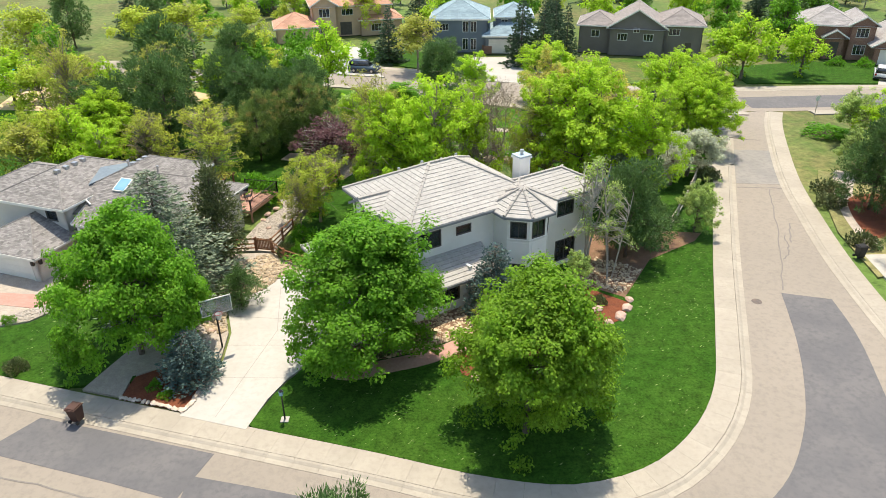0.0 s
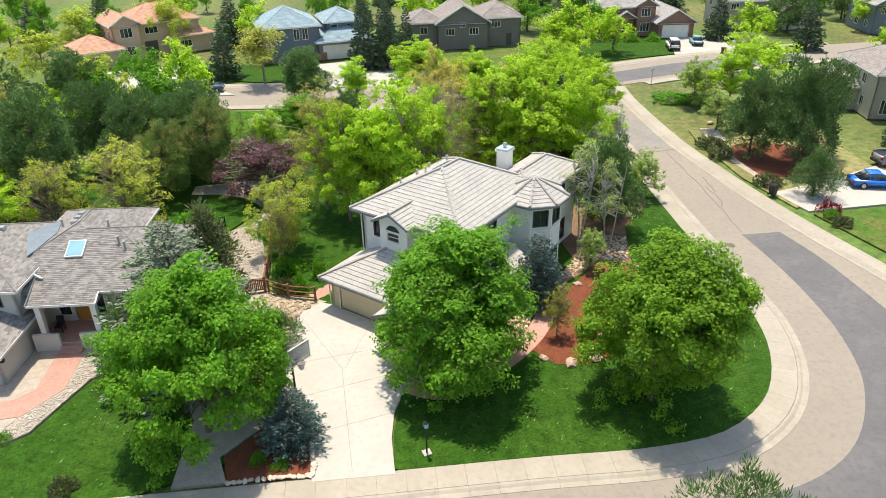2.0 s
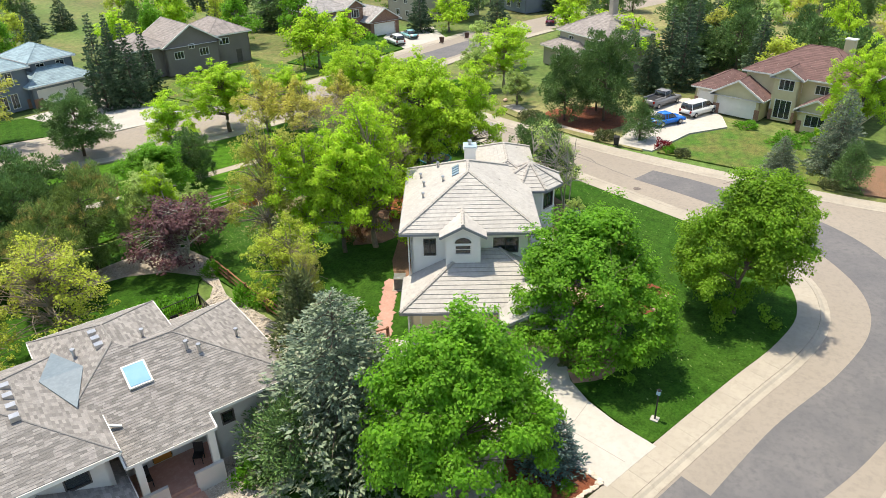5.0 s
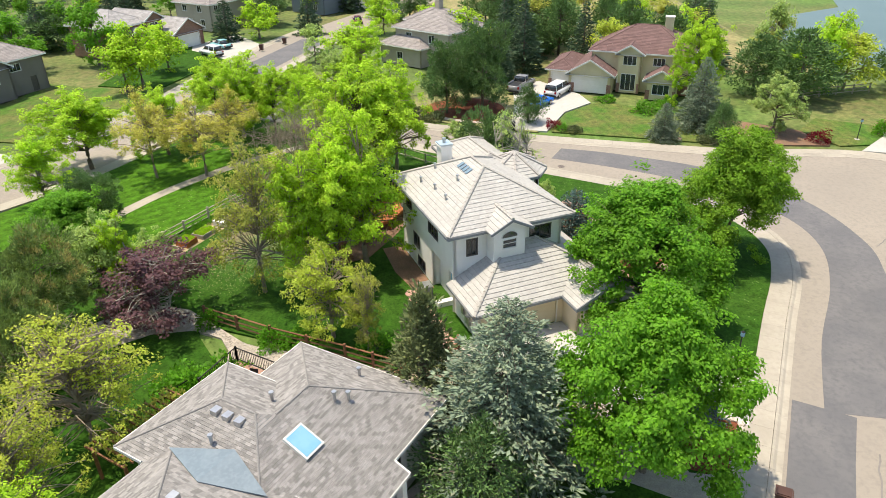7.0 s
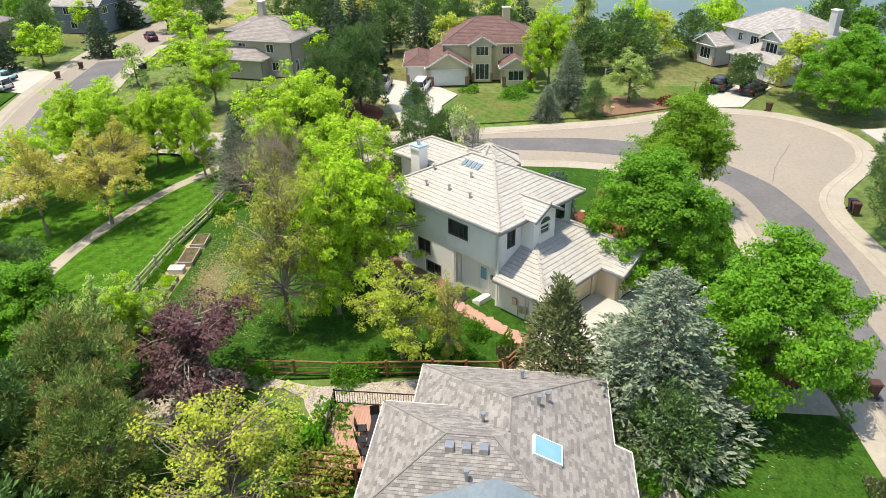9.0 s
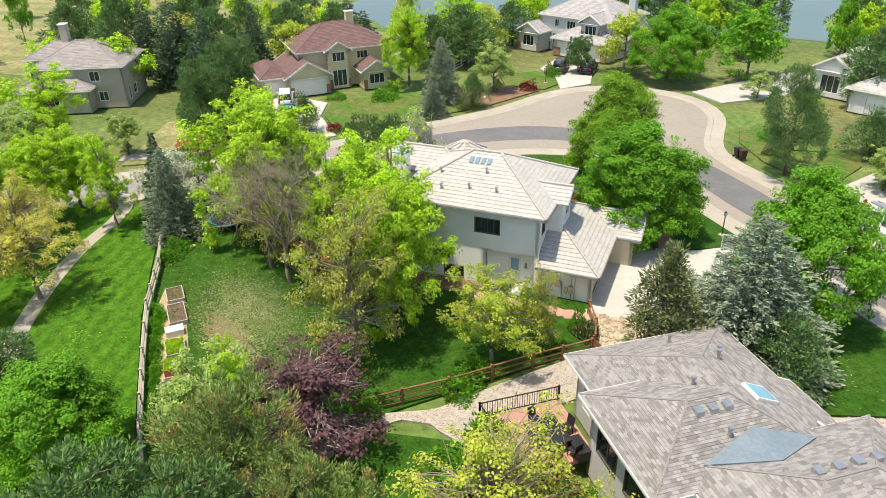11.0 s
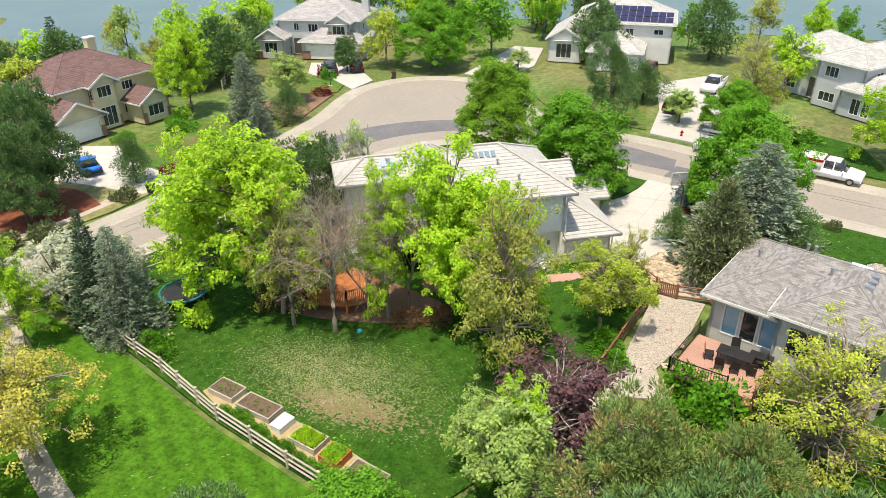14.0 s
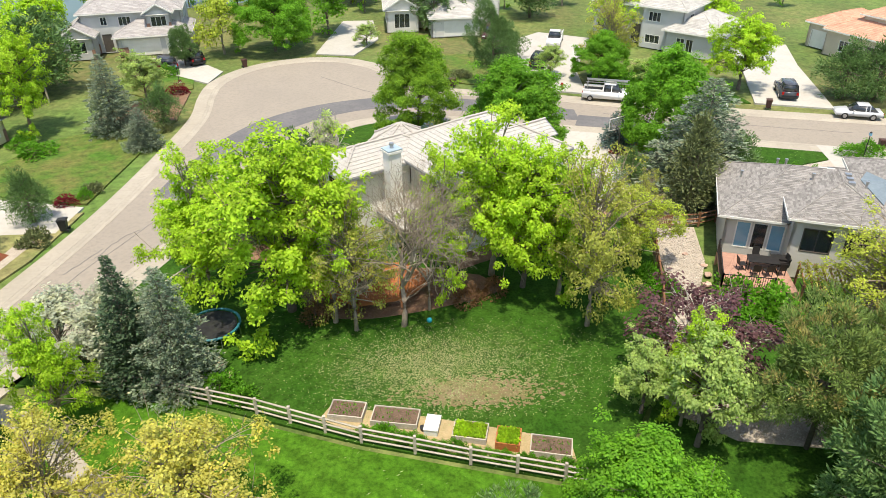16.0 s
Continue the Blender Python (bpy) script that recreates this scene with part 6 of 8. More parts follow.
# farther trees: kind, plan, height and radius
for key, x, y, H, R in (
    ("yellow", -64.9, 110.1, 11.5, 5.9), ("grey", -41.3, 76.1, 13.0, 3.7), ("pine", -29.6, 72.1, 10.6, 3.9), ("pine", -24.6, 80.8, 9.0, 3.0), ("bright", -35.1, 70.5, 8.4, 3.9),
    ("bright", -37.7, 66.5, 6.6, 3.8), ("yellow", -43.1, 68.2, 6.7, 3.1), ("pine", -18.3, 75.6, 8.2, 2.8), ("yellow", -42.2, 118.9, 10.4, 5.6),
    ("yellow", -49.7, 117.2, 9.9, 5.6), ("yellow", -34.6, 125.2, 8.6, 4.3), ("spruce", -8.9, 115.5, 9.0, 2.9), ("grey", -4.0, 109.5, 9.4, 5.0), ("pine", -0.4, 97.7, 6.8, 3.5),
    ("bright", 26.4, 74.6, 8.6, 3.2), ("spruce", 16.9, 116.4, 11.5, 2.4), ("spruce", 18.6, 119.0, 10.6, 2.5), ("spruce", 19.6, 112.8, 9.6, 2.4),
    ("bright", 43.9, 102.4, 10.0, 4.8), ("bright", 53.3, 103.7, 8.4, 4.2), ("pine", 37.9, 56.4, 8.6, 2.8), ("sage", 45.0, 73.7, 6.2, 3.0), ("bright", 14.0, 90.0, 8.8, 5.0),
    ("bright", 27.2, 82.2, 9.2, 4.2), ("bright_b", 25.4, 78.2, 9.3, 4.3), ("bright_b", 41.5, 103.5, 8.2, 4.0), ("pine", 40.0, 52.2, 10.6, 3.3), ("pine", 43.6, 54.6, 8.4, 2.6),
    ("junidark", 35.6, 46.0, 4.6, 1.8), ("blue", 31.8, 30.6, 4.2, 2.0), ("blue", 36.2, 26.3, 8.4, 2.9), ("junidark", 31.7, 24.6, 4.6, 1.7), ("bright", 45.5, 25.6, 11.4, 4.0),
    ("pine", 52.4, 17.3, 7.4, 3.4), ("pine", 50.3, 12.1, 8.6, 4.6), ("yellow", 55.3, 5.2, 8.6, 4.8), ("sage", 35.6, 18.2, 6.6, 3.4), ("spruce", 60.5, 48.8, 11.0, 3.4),
    ("spruce", 55.5, 52.0, 8.0, 2.6), ("bright", 78.8, 99.9, 7.4, 4.4), ("spruce", 76.7, 105.3, 9.0, 3.0), ("pine", 66.9, 134.6, 7.0, 6.0), ("bright_b", 58.1, 75.2, 7.5, 4.6),
    ("junidark", -7.2, 3.0, 5.0, 2.6), ("yellow", 32.0, -3.4, 9.6, 4.4), ("maple", 25.0, -4.4, 10.4, 5.4), ("maple", 18.4, -13.4, 10.2, 5.6),
    ("sage", 12.0, -6.4, 3.4, 2.2), ("maple", -17.9, 12.6, 6.2, 3.4), ("grey", -19.7, 9.4, 10.5, 3.8), ("bright", -33.6, 16.9, 9.3, 4.6),
    ("junidark", -44.0, 20.6, 6.5, 3.0), ("junidark", -47.2, 21.6, 7.1, 3.0), ("sage", -12.2, 10.4, 4.2, 2.4), ("sage", -22.8, 14.6, 3.4, 2.6), ("bright_b", 47.6, 70.4, 9.4, 4.2),
    ("sage", 61.8, 82.6, 6.5, 2.8), ("sage", 40.8, 64.6, 4.8, 2.4), ("pine", 36.0, 2.0, 5.0, 2.0), ("spruce", 66.0, 40.0, 10.0, 3.0), ("pine", 63.0, 28.0, 9.0, 4.0),
    ("bright", 66.0, 58.0, 9.0, 4.4), ("pine", 72.0, 44.0, 9.0, 4.0), ("bright_b", 76.0, 66.0, 8.0, 4.0), ("spruce", 84.0, 92.0, 9.0, 3.0), ("pine", 92.0, 104.0, 8.0, 4.0),
    ("yellow", 60.0, 36.0, 9.0, 4.0), ("bright", -24.0, -6.0, 9.0, 4.0), ("pine", 2.0, -14.0, 9.0, 3.6), ("pine", -14.0, -22.0, 10.0, 4.0), ("bright", -38.0, -6.0, 8.0, 4.0),
    ("pine", -58.0, 22.0, 7.0, 3.2), ("bright", 30.0, 133.0, 10.0, 5.0), ("maple", 56.0, 118.0, 10.0, 5.0), ("maple", 50.0, 128.0, 9.0, 5.0), ("bright", 0.0, 134.0, 9.0, 5.0),
    ("yellow", -30.0, 146.0, 9.0, 5.0), ("pine", -52.0, 128.0, 9.0, 4.4), ("bright", -58.0, 92.0, 8.0, 4.4), ("yellow", -48.0, 82.0, 9.0, 4.0), ("bright_b", -52.0, 74.0, 8.0, 4.0),
    ("spruce", -30.0, 66.0, 6.0, 2.4), ("grey", -34.0, 84.0, 10.0, 4.0), ("yellow", -56.0, 64.0, 8.0, 4.0), ("yellow", 88.0, 20.0, 6.0, 4.0), ("grey", 96.0, 26.0, 6.0, 4.0),
    ("pine", 100.0, 60.0, 8.0, 4.0), ("bright", 104.0, 84.0, 8.0, 4.4), ("spruce", 110.0, 92.0, 10.0, 3.4), ("maple", 120.0, 86.0, 9.0, 5.0), ("bright_b", 60.0, -8.0, 9.0, 4.4),
    ("bright", 48.0, -14.0, 9.0, 4.6), ("pine", 56.0, -2.0, 7.0, 3.4), ("bright", -30.0, 92.0, 7.0, 4.0), ("bright_b", 4.0, 87.5, 7.6, 3.4), ("bright", 19.0, 84.0, 8.0, 3.6),
    ("pine", -37.0, 93.0, 11.0, 4.4), ("pine", -28.0, 95.4, 9.4, 3.8), ("pine", -15.9, 78.6, 8.4, 3.4), ("pine", -21.4, 76.6, 8.8, 3.4), ("pine", -36.4, 74.6, 8.0, 3.8),
    ("spruce", 12.4, 112.6, 12.5, 3.0), ("spruce", 15.6, 110.8, 11.0, 3.0), ("spruce", 70.0, 50.0, 11.0, 3.4), ("pine", 68.0, 33.0, 9.0, 4.2), ("bright", 71.0, 26.0, 9.0, 4.2),
    ("spruce", 66.5, 52.6, 10.0, 3.2), ("spruce", 76.0, 53.0, 11.0, 3.4), ("pine", 80.0, 46.0, 10.0, 4.4),
):
    far = "far_" + key
    plant(far if far in PROTO and math.dist((x, y), (0, 47)) > 58 else key, x, y, H, R * 0.95)
proto("shrub", shrub("shrub", 201, L_SHRUB, "rounded leafy green shrub in a bed"), 1.1, 0.9)
proto("barberry", shrub("barberry", 202, L_RED, "rounded dark red barberry bush", 0.9, 1.1, 900, 0.15), 1.1, 0.9)
proto("rust", shrub("dogwood_shrub", 204, leafmat("rust_twig", (0.25, 0.14, 0.075)), "rust-brown twiggy shrub beside the deck", 0.9, 1.1, 800, 0.15), 1.1, 0.9)
proto("greyshrub", shrub("juniper_shrub", 203, L_JUNI, "spreading grey-green juniper shrub", 1.2, 0.7, 1200, 0.18), 0.7, 1.2)
for key, x, y, H, R in (
    ("shrub", -24.0, 45.2, 1.2, 0.9), ("shrub", -29.8, 39.4, 0.5, 0.4), ("shrub", -31.4, 40.0, 0.5, 0.4), ("shrub", -16.8, 59.6, 1.5, 1.5), ("shrub", -18.6, 60.6, 1.6, 1.6), ("shrub", -17.6, 61.8, 1.4, 1.5),
    ("greyshrub", -12.6, 48.6, 1.0, 0.8), ("shrub", -11.6, 48.4, 1.2, 0.5), ("shrub", -11.8, 51.6, 1.0, 1.0), ("shrub", -11.6, 56.8, 1.0, 1.0), ("greyshrub", -7.0, 39.0 - 3.2, 0.4, 0.5), ("greyshrub", -4.0, 35.6, 0.5, 0.7),
    ("greyshrub", -2.0, 37.2, 0.7, 1.2), ("shrub", 3.6, 34.0, 0.5, 0.45), ("greyshrub", 4.6, 35.2, 0.5, 0.5), ("greyshrub", 7.6, 38.6, 0.7, 0.6), ("shrub", 9.6, 40.2, 0.6, 0.5), ("greyshrub", 10.8, 41.2, 0.5, 0.5),
    ("greyshrub", 6.4, 37.4, 0.5, 0.5), ("shrub", -17.2, 32.4, 0.45, 0.4), ("shrub", -16.2, 31.6, 0.45, 0.4), ("greyshrub", 33.8, 49.6, 1.0, 1.2), ("barberry", 34.4, 43.0, 0.9, 0.9), ("shrub", 33.2, 41.8, 0.7, 0.6), ("greyshrub", 33.0, 40.4, 0.6, 0.9),
    ("rust", 1.0, 58.8, 1.1, 1.0), ("rust", -0.8, 57.9, 1.0, 0.9), ("rust", 10.9, 60.3, 1.0, 0.9), ("barberry", 33.4, 13.8, 1.2, 1.2), ("barberry", 38.4, 5.0, 1.3, 1.0), ("shrub", 36.9, 6.4, 1.2, 1.0), ("shrub", 44.4, 77.0, 0.8, 2.4), ("shrub", 46.6, 75.2, 0.8, 2.2), ("shrub", 42.2, 31.8, 1.0, 1.6), ("shrub", 44.6, 29.2, 1.0, 1.2),
    ("shrub", 46.0, 36.6, 0.7, 1.2), ("greyshrub", 31.4, 25.9, 0.6, 1.0), ("greyshrub", 35.0, 57.6, 0.9, 1.4), ("greyshrub", 36.4, 60.4, 1.0, 1.5), ("greyshrub", 26.0, 64.0, 1.0, 1.2), ("shrub", 15.4, 66.6, 0.9, 0.9), ("shrub", 14.0, 67.6, 0.8, 0.8),
    ("greyshrub", -26.4, 33.0 + 1.2, 0.6, 0.7), ("shrub", -38.6, 33.6 + 2.6, 1.0, 1.1), ("shrub", -36.6, 34.6 + 2, 0.9, 1.2), ("shrub", 2.0, 6.0, 0.8, 1.2), ("greyshrub", -1.0, 9.6, 0.7, 1.4), ("shrub", -20.4, 15.8, 1.4, 1.8), ("shrub", -25.4, 12.4, 1.2, 1.6),
    ("shrub", -9.8, 49.9, 1.1, 0.7), ("shrub", -12.4, 58.6, 1.0, 0.9), ("shrub", -11.0, 63.6, 1.0, 0.8), ("shrub", -23.0, 126.0, 2.4, 2.0), ("shrub", -30.4, 121.0, 2.2, 2.2), ("shrub", -12.6, 119.0, 2.0, 1.8), ("shrub", 62.0, 110.6, 1.0, 1.2), ("shrub", 66.0, 109.6, 1.0, 1.2),
):
    plant(key, x, y, H, R)
rb = random.Random(31)
for x0, x1, y0, y1, n, kinds in ((58, 120, 8, 78, 38, ("pine", "bright", "spruce", "grey", "sage")), (-62, -34, 56, 84, 9, ("bright", "yellow", "grey")), (-70, 120, 132, 185, 60, ("pine", "bright", "yellow", "spruce", "maple")), (6, 66, -42, -26, 16, ("bright", "maple", "pine")), (-60, 30, -38, -24, 16, ("pine", "bright", "maple", "grey")), (90, 150, 95, 150, 16, ("pine", "bright", "spruce", "maple")), (-100, -62, 10, 130, 22, ("bright", "pine", "yellow")), (-70, 60, 185, 240, 16, ("pine", "bright", "yellow", "maple")), (110, 180, 20, 120, 22, ("pine", "bright", "yellow", "maple")), (-60, -10, 88, 100, 8, ("bright", "maple", "yellow")), (48, 66, -16, 12, 9, ("sage", "grey", "bright"))):
    for _ in range(n):
        x, y = rb.uniform(x0, x1), rb.uniform(y0, y1)
        if (55 < x < 76 and 50 < y < 78) or (38 < x < 58 and -16 < y < 4):
            continue
        key = rb.choice(kinds)
        plant("far_" + key if "far_" + key in PROTO else key, x, y, rb.uniform(6.5, 11), rb.uniform(2.4, 3.9))
for i in range(26):
    f = i / 25
    x, y = 7.0 - 11.2 * f, 70.35 + 3.2 * f
    plant("shrub", x + rb.uniform(-0.2, 0.2), y + rb.uniform(-0.2, 0.15), rb.uniform(0.3, 0.7), rb.uniform(0.22, 0.42), None, "leafy green clump along the back fence", "clumps along the fence")


# ---- the other houses of the street ----
def paint(name, c, rough=0.85):
    return mat(name, c, tuple(x * 0.9 for x in c), None, 0.6, 4, rough, 0.15, 40)


def house_far(name, label, x, y, turn, walls, tiles, blocks, trim=M_TRIM, lower=None, chimney=None):
    """A house from blocks: (x0, x1, y0, y1, floor, eave, 'hip' or 'gable', openings on the front as (kind, along, width, low, high))."""
    ob = tagged(empty(name, pose(x, y, 0, 0, 0, turn)), label, "house")
    for x0, x1, y0, y1, zf, ze, kind, fronts in blocks:
        over = 0.45
        holes = [(a, w, lo, hi) for k, a, w, lo, hi in fronts]
        m = wall(ob, (x0, y0), (x1, y0), zf, ze, holes, walls)
        for k, a, w, lo, hi in fronts:
            if k == "garage":
                garage_door(ob, m, a, w, lo + 0.02, hi, trim if walls is not M_CREAM else M_DOORC)
            elif k == "door":
                part("front_door", Geo().box(a, a + w, 0.06, 0.12, lo, hi, m).mesh("front_door", M_GREYF), ob)
            else:
                window(ob, m, a, w, lo, hi, trim, 1 if w < 1.6 else 2)
        if lower:
            part("brick_base", Geo().box(0, (x1 - x0) * 0.14, -0.05, 0, zf, zf + 1.3, m).mesh("brick_base", lower), ob)
            part("brick_base", Geo().box((x1 - x0) * 0.9, x1 - x0, -0.05, 0, zf, zf + 1.3, m).mesh("brick_base", lower), ob)
        for p, q in (((x1, y0), (x1, y1)), ((x1, y1), (x0, y1)), ((x0, y1), (x0, y0))):
            L = math.dist(p, q)
            hs = []
            if ze - zf > 4:
                hs = [(L * 0.2, 1.3, zf + 3.5, zf + 4.8), (L * 0.62, 1.3, zf + 3.5, zf + 4.8), (L * 0.3, 1.5, zf + 0.9, zf + 2.2), (L * 0.68, 1.2, zf + 0.9, zf + 2.2)]
            elif zf < 1 and L > 5:
                hs = [(L * 0.4, 1.3, zf + 0.9, zf + 2.1)]
            m = wall(ob, p, q, zf, ze, hs, walls)
            for h in hs:
                window(ob, m, *h, trim, 1)
        if kind == "gable":
            h = (x1 - x0) / 2
            for yy in (y0, y1 - 0.2):
                g = Geo()
                g.v = [Vector(p) for p in ((x0, yy, ze), (x1, yy, ze), (x0 + h, yy, ze + h * 0.6), (x0, yy + 0.2, ze), (x1, yy + 0.2, ze), (x0 + h, yy + 0.2, ze + h * 0.6))]
                g.f = [(0, 1, 2), (5, 4, 3), (0, 3, 4, 1), (1, 4, 5, 2), (2, 5, 3, 0)]
                part("gable", g.mesh("gable", walls), ob)
            roof(ob, x0 - over, x1 + over, y0 - over, y1 + over, ze - over * 0.6 + 0.12, 0.6, tiles, 0.3, 0.6, ("gable", "gable"), "y", tiles, trim, 0.03, "", 0.07)
        else:
            roof(ob, x0 - over, x1 + over, y0 - over, y1 + over, ze, 0.5, tiles, 0.3, 0.6, ("hip", "hip"), None, tiles, trim, 0.03, "", 0.07)
    if chimney:
        cx, cy, cz = chimney
        c = part("chimney", Geo().box(cx, cx + 1.1, cy, cy + 0.9, 0, cz).mesh("chimney", walls), ob)
        part("chimney_cap", Geo().box(cx - 0.08, cx + 1.18, cy - 0.08, cy + 0.98, cz, cz + 0.12).mesh("chimney_cap", trim), c)
    return ob


def shingle(name, c):
    return mat(name, c, tuple(v * 0.85 for v in c), tuple(v * 1.15 for v in c), 0.8, 6, 0.95, 0.2, 40, island=0.14)


R_BROWN, R_GREY, R_TERRA, R_BLUE, R_TAUPE, R_PALE = shingle("brown_shingle", (0.15, 0.09, 0.083)), shingle("mid_grey_shingle", (0.33, 0.31, 0.30)), shingle("terracotta_tile", (0.52, 0.29, 0.20)), shingle("blue_grey_shingle", (0.25, 0.34, 0.38)), shingle("taupe_shingle", (0.27, 0.24, 0.225)), shingle("pale_tile", (0.40, 0.385, 0.36))
W_YELL, W_BEIGE, W_PEACH, W_SLATE, W_TAUPE, W_GREYW, W_WHITE = paint("pale_yellow_siding", (0.62, 0.54, 0.33)), paint("beige_siding", (0.40, 0.35, 0.28)), paint("peach_stucco", (0.56, 0.40, 0.27)), paint("slate_siding", (0.17, 0.20, 0.23)), paint("taupe_siding", (0.20, 0.175, 0.155)), paint("pale_grey_siding", (0.50, 0.50, 0.49)), paint("white_siding", (0.64, 0.62, 0.58))
house_far("brown_roofed_house", "two-storey house with a brown shingle roof and pale yellow gables", 51.2, 45.2, -101.5, W_YELL, R_BROWN, [
    (0.5, 3.8, 0.8, 9, 0, 2.7, "hip", [("garage", 0.4, 2.5, 0, 2.2)]),
    (3.6, 9.4, -0.4, 9, 0, 2.7, "gable", [("garage", 0.5, 4.7, 0, 2.2)]),
    (6.0, 19.0, 2.4, 12.5, 0, 5.3, "hip", [("window", 8.2, 1.6, 3.6, 4.7)]),
    (9.8, 12.8, 1.4, 5, 0, 5.4, "gable", [("window", 0.6, 1.8, 3.7, 5.0), ("window", 0.5, 2.0, 0.3, 2.6)]),
    (14.0, 17.8, -1.0, 6, 0, 2.7, "gable", [("window", 0.8, 2.2, 0.7, 2.1)]),
], lower=M_BRICK, chimney=(14.6, 8.0, 9.0))
house_far("beige_house", "beige two-storey house with a grey-brown shingle roof", 59.9, 60.2, -28.6, W_BEIGE, R_TAUPE, [
    (0, 9, 0, 11, 0, 5.4, "hip", [("window", 1.0, 1.0, 0.6, 2.4), ("window", 3.0, 1.6, 0.8, 2.2), ("window", 5.6, 2.0, 3.6, 4.8)]),
    (-2.0, 3.0, 4, 12.5, 0, 3.0, "hip", []),
    (6, 12, 3, 14, 0, 5.4, "hip", [("window", 3.6, 1.6, 3.6, 4.8)]),
], chimney=(8.6, 9.0, 9.2))
house_far("terracotta_house", "peach stucco two-storey house with a terracotta tile roof", -30.5, 130.2, 14, W_PEACH, R_TERRA, [
    (0, 7.5, 0, 8, 0, 2.8, "hip", [("window", 2.5, 1.6, 0.8, 2.0)]),
    (7, 11.5, 3.0, 12, 0, 6.0, "gable", [("window", 1.2, 2.0, 3.8, 5.4), ("window", 1.2, 2.0, 0.9, 2.4)]),
    (10, 22, 4.5, 14, 0, 5.6, "hip", [("window", 2.6, 2.2, 3.8, 5.0), ("door", 2.2, 2.2, 0.2, 2.6), ("window", 7.0, 1.8, 0.9, 2.3)]),
    (16, 24, 3.5, 12, 0, 3.0, "hip", [("window", 2.0, 2.0, 0.8, 2.2)]),
])
house_far("blue_roofed_house", "slate blue house with a blue-grey shingle roof and brick base", -2.0, 121.4, -3, W_SLATE, R_BLUE, [
    (0, 9.5, 1, 12, 0, 5.6, "hip", [("window", 5.2, 1.0, 3.4, 5.2), ("window", 6.6, 1.0, 3.4, 5.2), ("window", 5.2, 1.0, 0.4, 2.4), ("window", 6.6, 1.0, 0.4, 2.4), ("window", 1.2, 1.6, 3.6, 4.8)]),
    (9, 18, 0, 9, 0, 3.0, "hip", [("garage", 0.8, 4.8, 0, 2.3), ("garage", 6.0, 2.4, 0, 2.3)]),
    (11, 17, 3, 11, 0, 5.6, "hip", [("window", 0.8, 1.2, 4.2, 5.2), ("window", 3.6, 1.2, 4.2, 5.2)]),
], lower=M_BRICK)
house_far("taupe_gabled_house", "dark taupe house with a grey-brown gabled roof", 22.9, 120.7, -14, W_TAUPE, R_TAUPE, [
    (0, 6, 1, 9, 0, 4.6, "hip", [("window", 2.0, 1.4, 2.6, 3.8)]),
    (5, 14, 0, 10, 0, 4.6, "gable", [("window", 1.4, 1.6, 2.4, 3.6), ("window", 5.6, 1.6, 2.4, 3.6), ("window", 3.9, 1.0, 3.7, 4.5)]),
    (13, 20, 1, 11, 0, 5.0, "hip", [("window", 1.6, 1.8, 3.3, 4.4), ("door", 4.4, 1.0, 0.1, 2.2)]),
])
house_far("brick_gabled_house", "brick and stucco two-storey house with a grey gabled roof", 58.5, 116.0, -17, M_BRICK, R_GREY, [
    (0, 8, 1, 11, 0, 5.2, "hip", [("window", 1.0, 1.4, 0.8, 2.2)]),
    (3.4, 6.4, 0, 6, 0, 3.6, "gable", [("door", 0.8, 1.4, 0.2, 2.7)]),
    (7.0, 10.5, 0.2, 9, 0, 5.6, "gable", [("window", 0.8, 1.8, 3.5, 5.0), ("window", 0.8, 1.8, 0.8, 2.4)]),
    (10.2, 17, -2.5, 8, 0, 2.9, "gable", [("garage", 1.0, 4.8, 0, 2.2)]),
])
house_far("stone_fronted_house", "pale grey two-storey house with stone garage and grey roof", 53.6, -1.2, 192, W_GREYW, R_GREY, [
    (0, 4.2, 0, 9, 0, 3.2, "gable", [("window", 1.0, 2.2, 0.8, 2.5)]),
    (2.5, 16, 3.0, 13, 0, 5.6, "hip", [("window", 2.6, 0.9, 3.8, 5.0), ("window", 5.0, 1.7, 3.6, 4.9), ("door", 2.4, 1.3, 0.1, 2.6)]),
    (7.2, 17, 0, 8, 0, 2.8, "hip", [("garage", 0.8, 4.9, 0, 2.2), ("garage", 6.6, 2.6, 0, 2.2)]),
    (11.5, 14.8, 1.2, 7, 2.8, 5.6, "gable", [("window", 0.6, 2.1, 3.6, 5.0)]),
], lower=M_BRICK, chimney=(15.0, 9.0, 9.0))
solar_house = house_far("solar_panel_house", "white two-storey house with pale roof and solar panels", 9.4, -14.6, 184, W_WHITE, R_PALE, [
    (0, 5, -1, 9, 0, 3.6, "gable", [("window", 1.2, 2.4, 0.6, 2.8)]),
    (3.5, 18, 1.5, 13, 0, 5.8, "hip", [("window", 7.6, 1.3, 3.8, 5.0), ("window", 11.8, 1.4, 4.2, 5.0)]),
    (6.6, 14.0, -5.0, 4.5, 0, 2.9, "hip", [("garage", 2.0, 4.8, 0, 2.2)]),
])
SOLAR = mat("solar_cell", (0.02, 0.022, 0.06), (0.025, 0.025, 0.075), None, 1, 6, 0.25, spec=0.4)
for a, d in [(8.0 + 1.1 * i, j) for i in range(9) for j in range(3)]:
    if j_ok := (d < 2 or a < 14):
        dd = 0.8 + d * 1.15
        mm = Matrix.Translation((a, 1.05 + dd, 5.85 + dd * 0.5)) @ Matrix.Rotation(math.atan(0.5), 4, "X")
        part("solar_panel", Geo().box(0.02, 1.06, -0.5, 0.6, 0.06, 0.1, mm).mesh("solar_panel", SOLAR), solar_house)
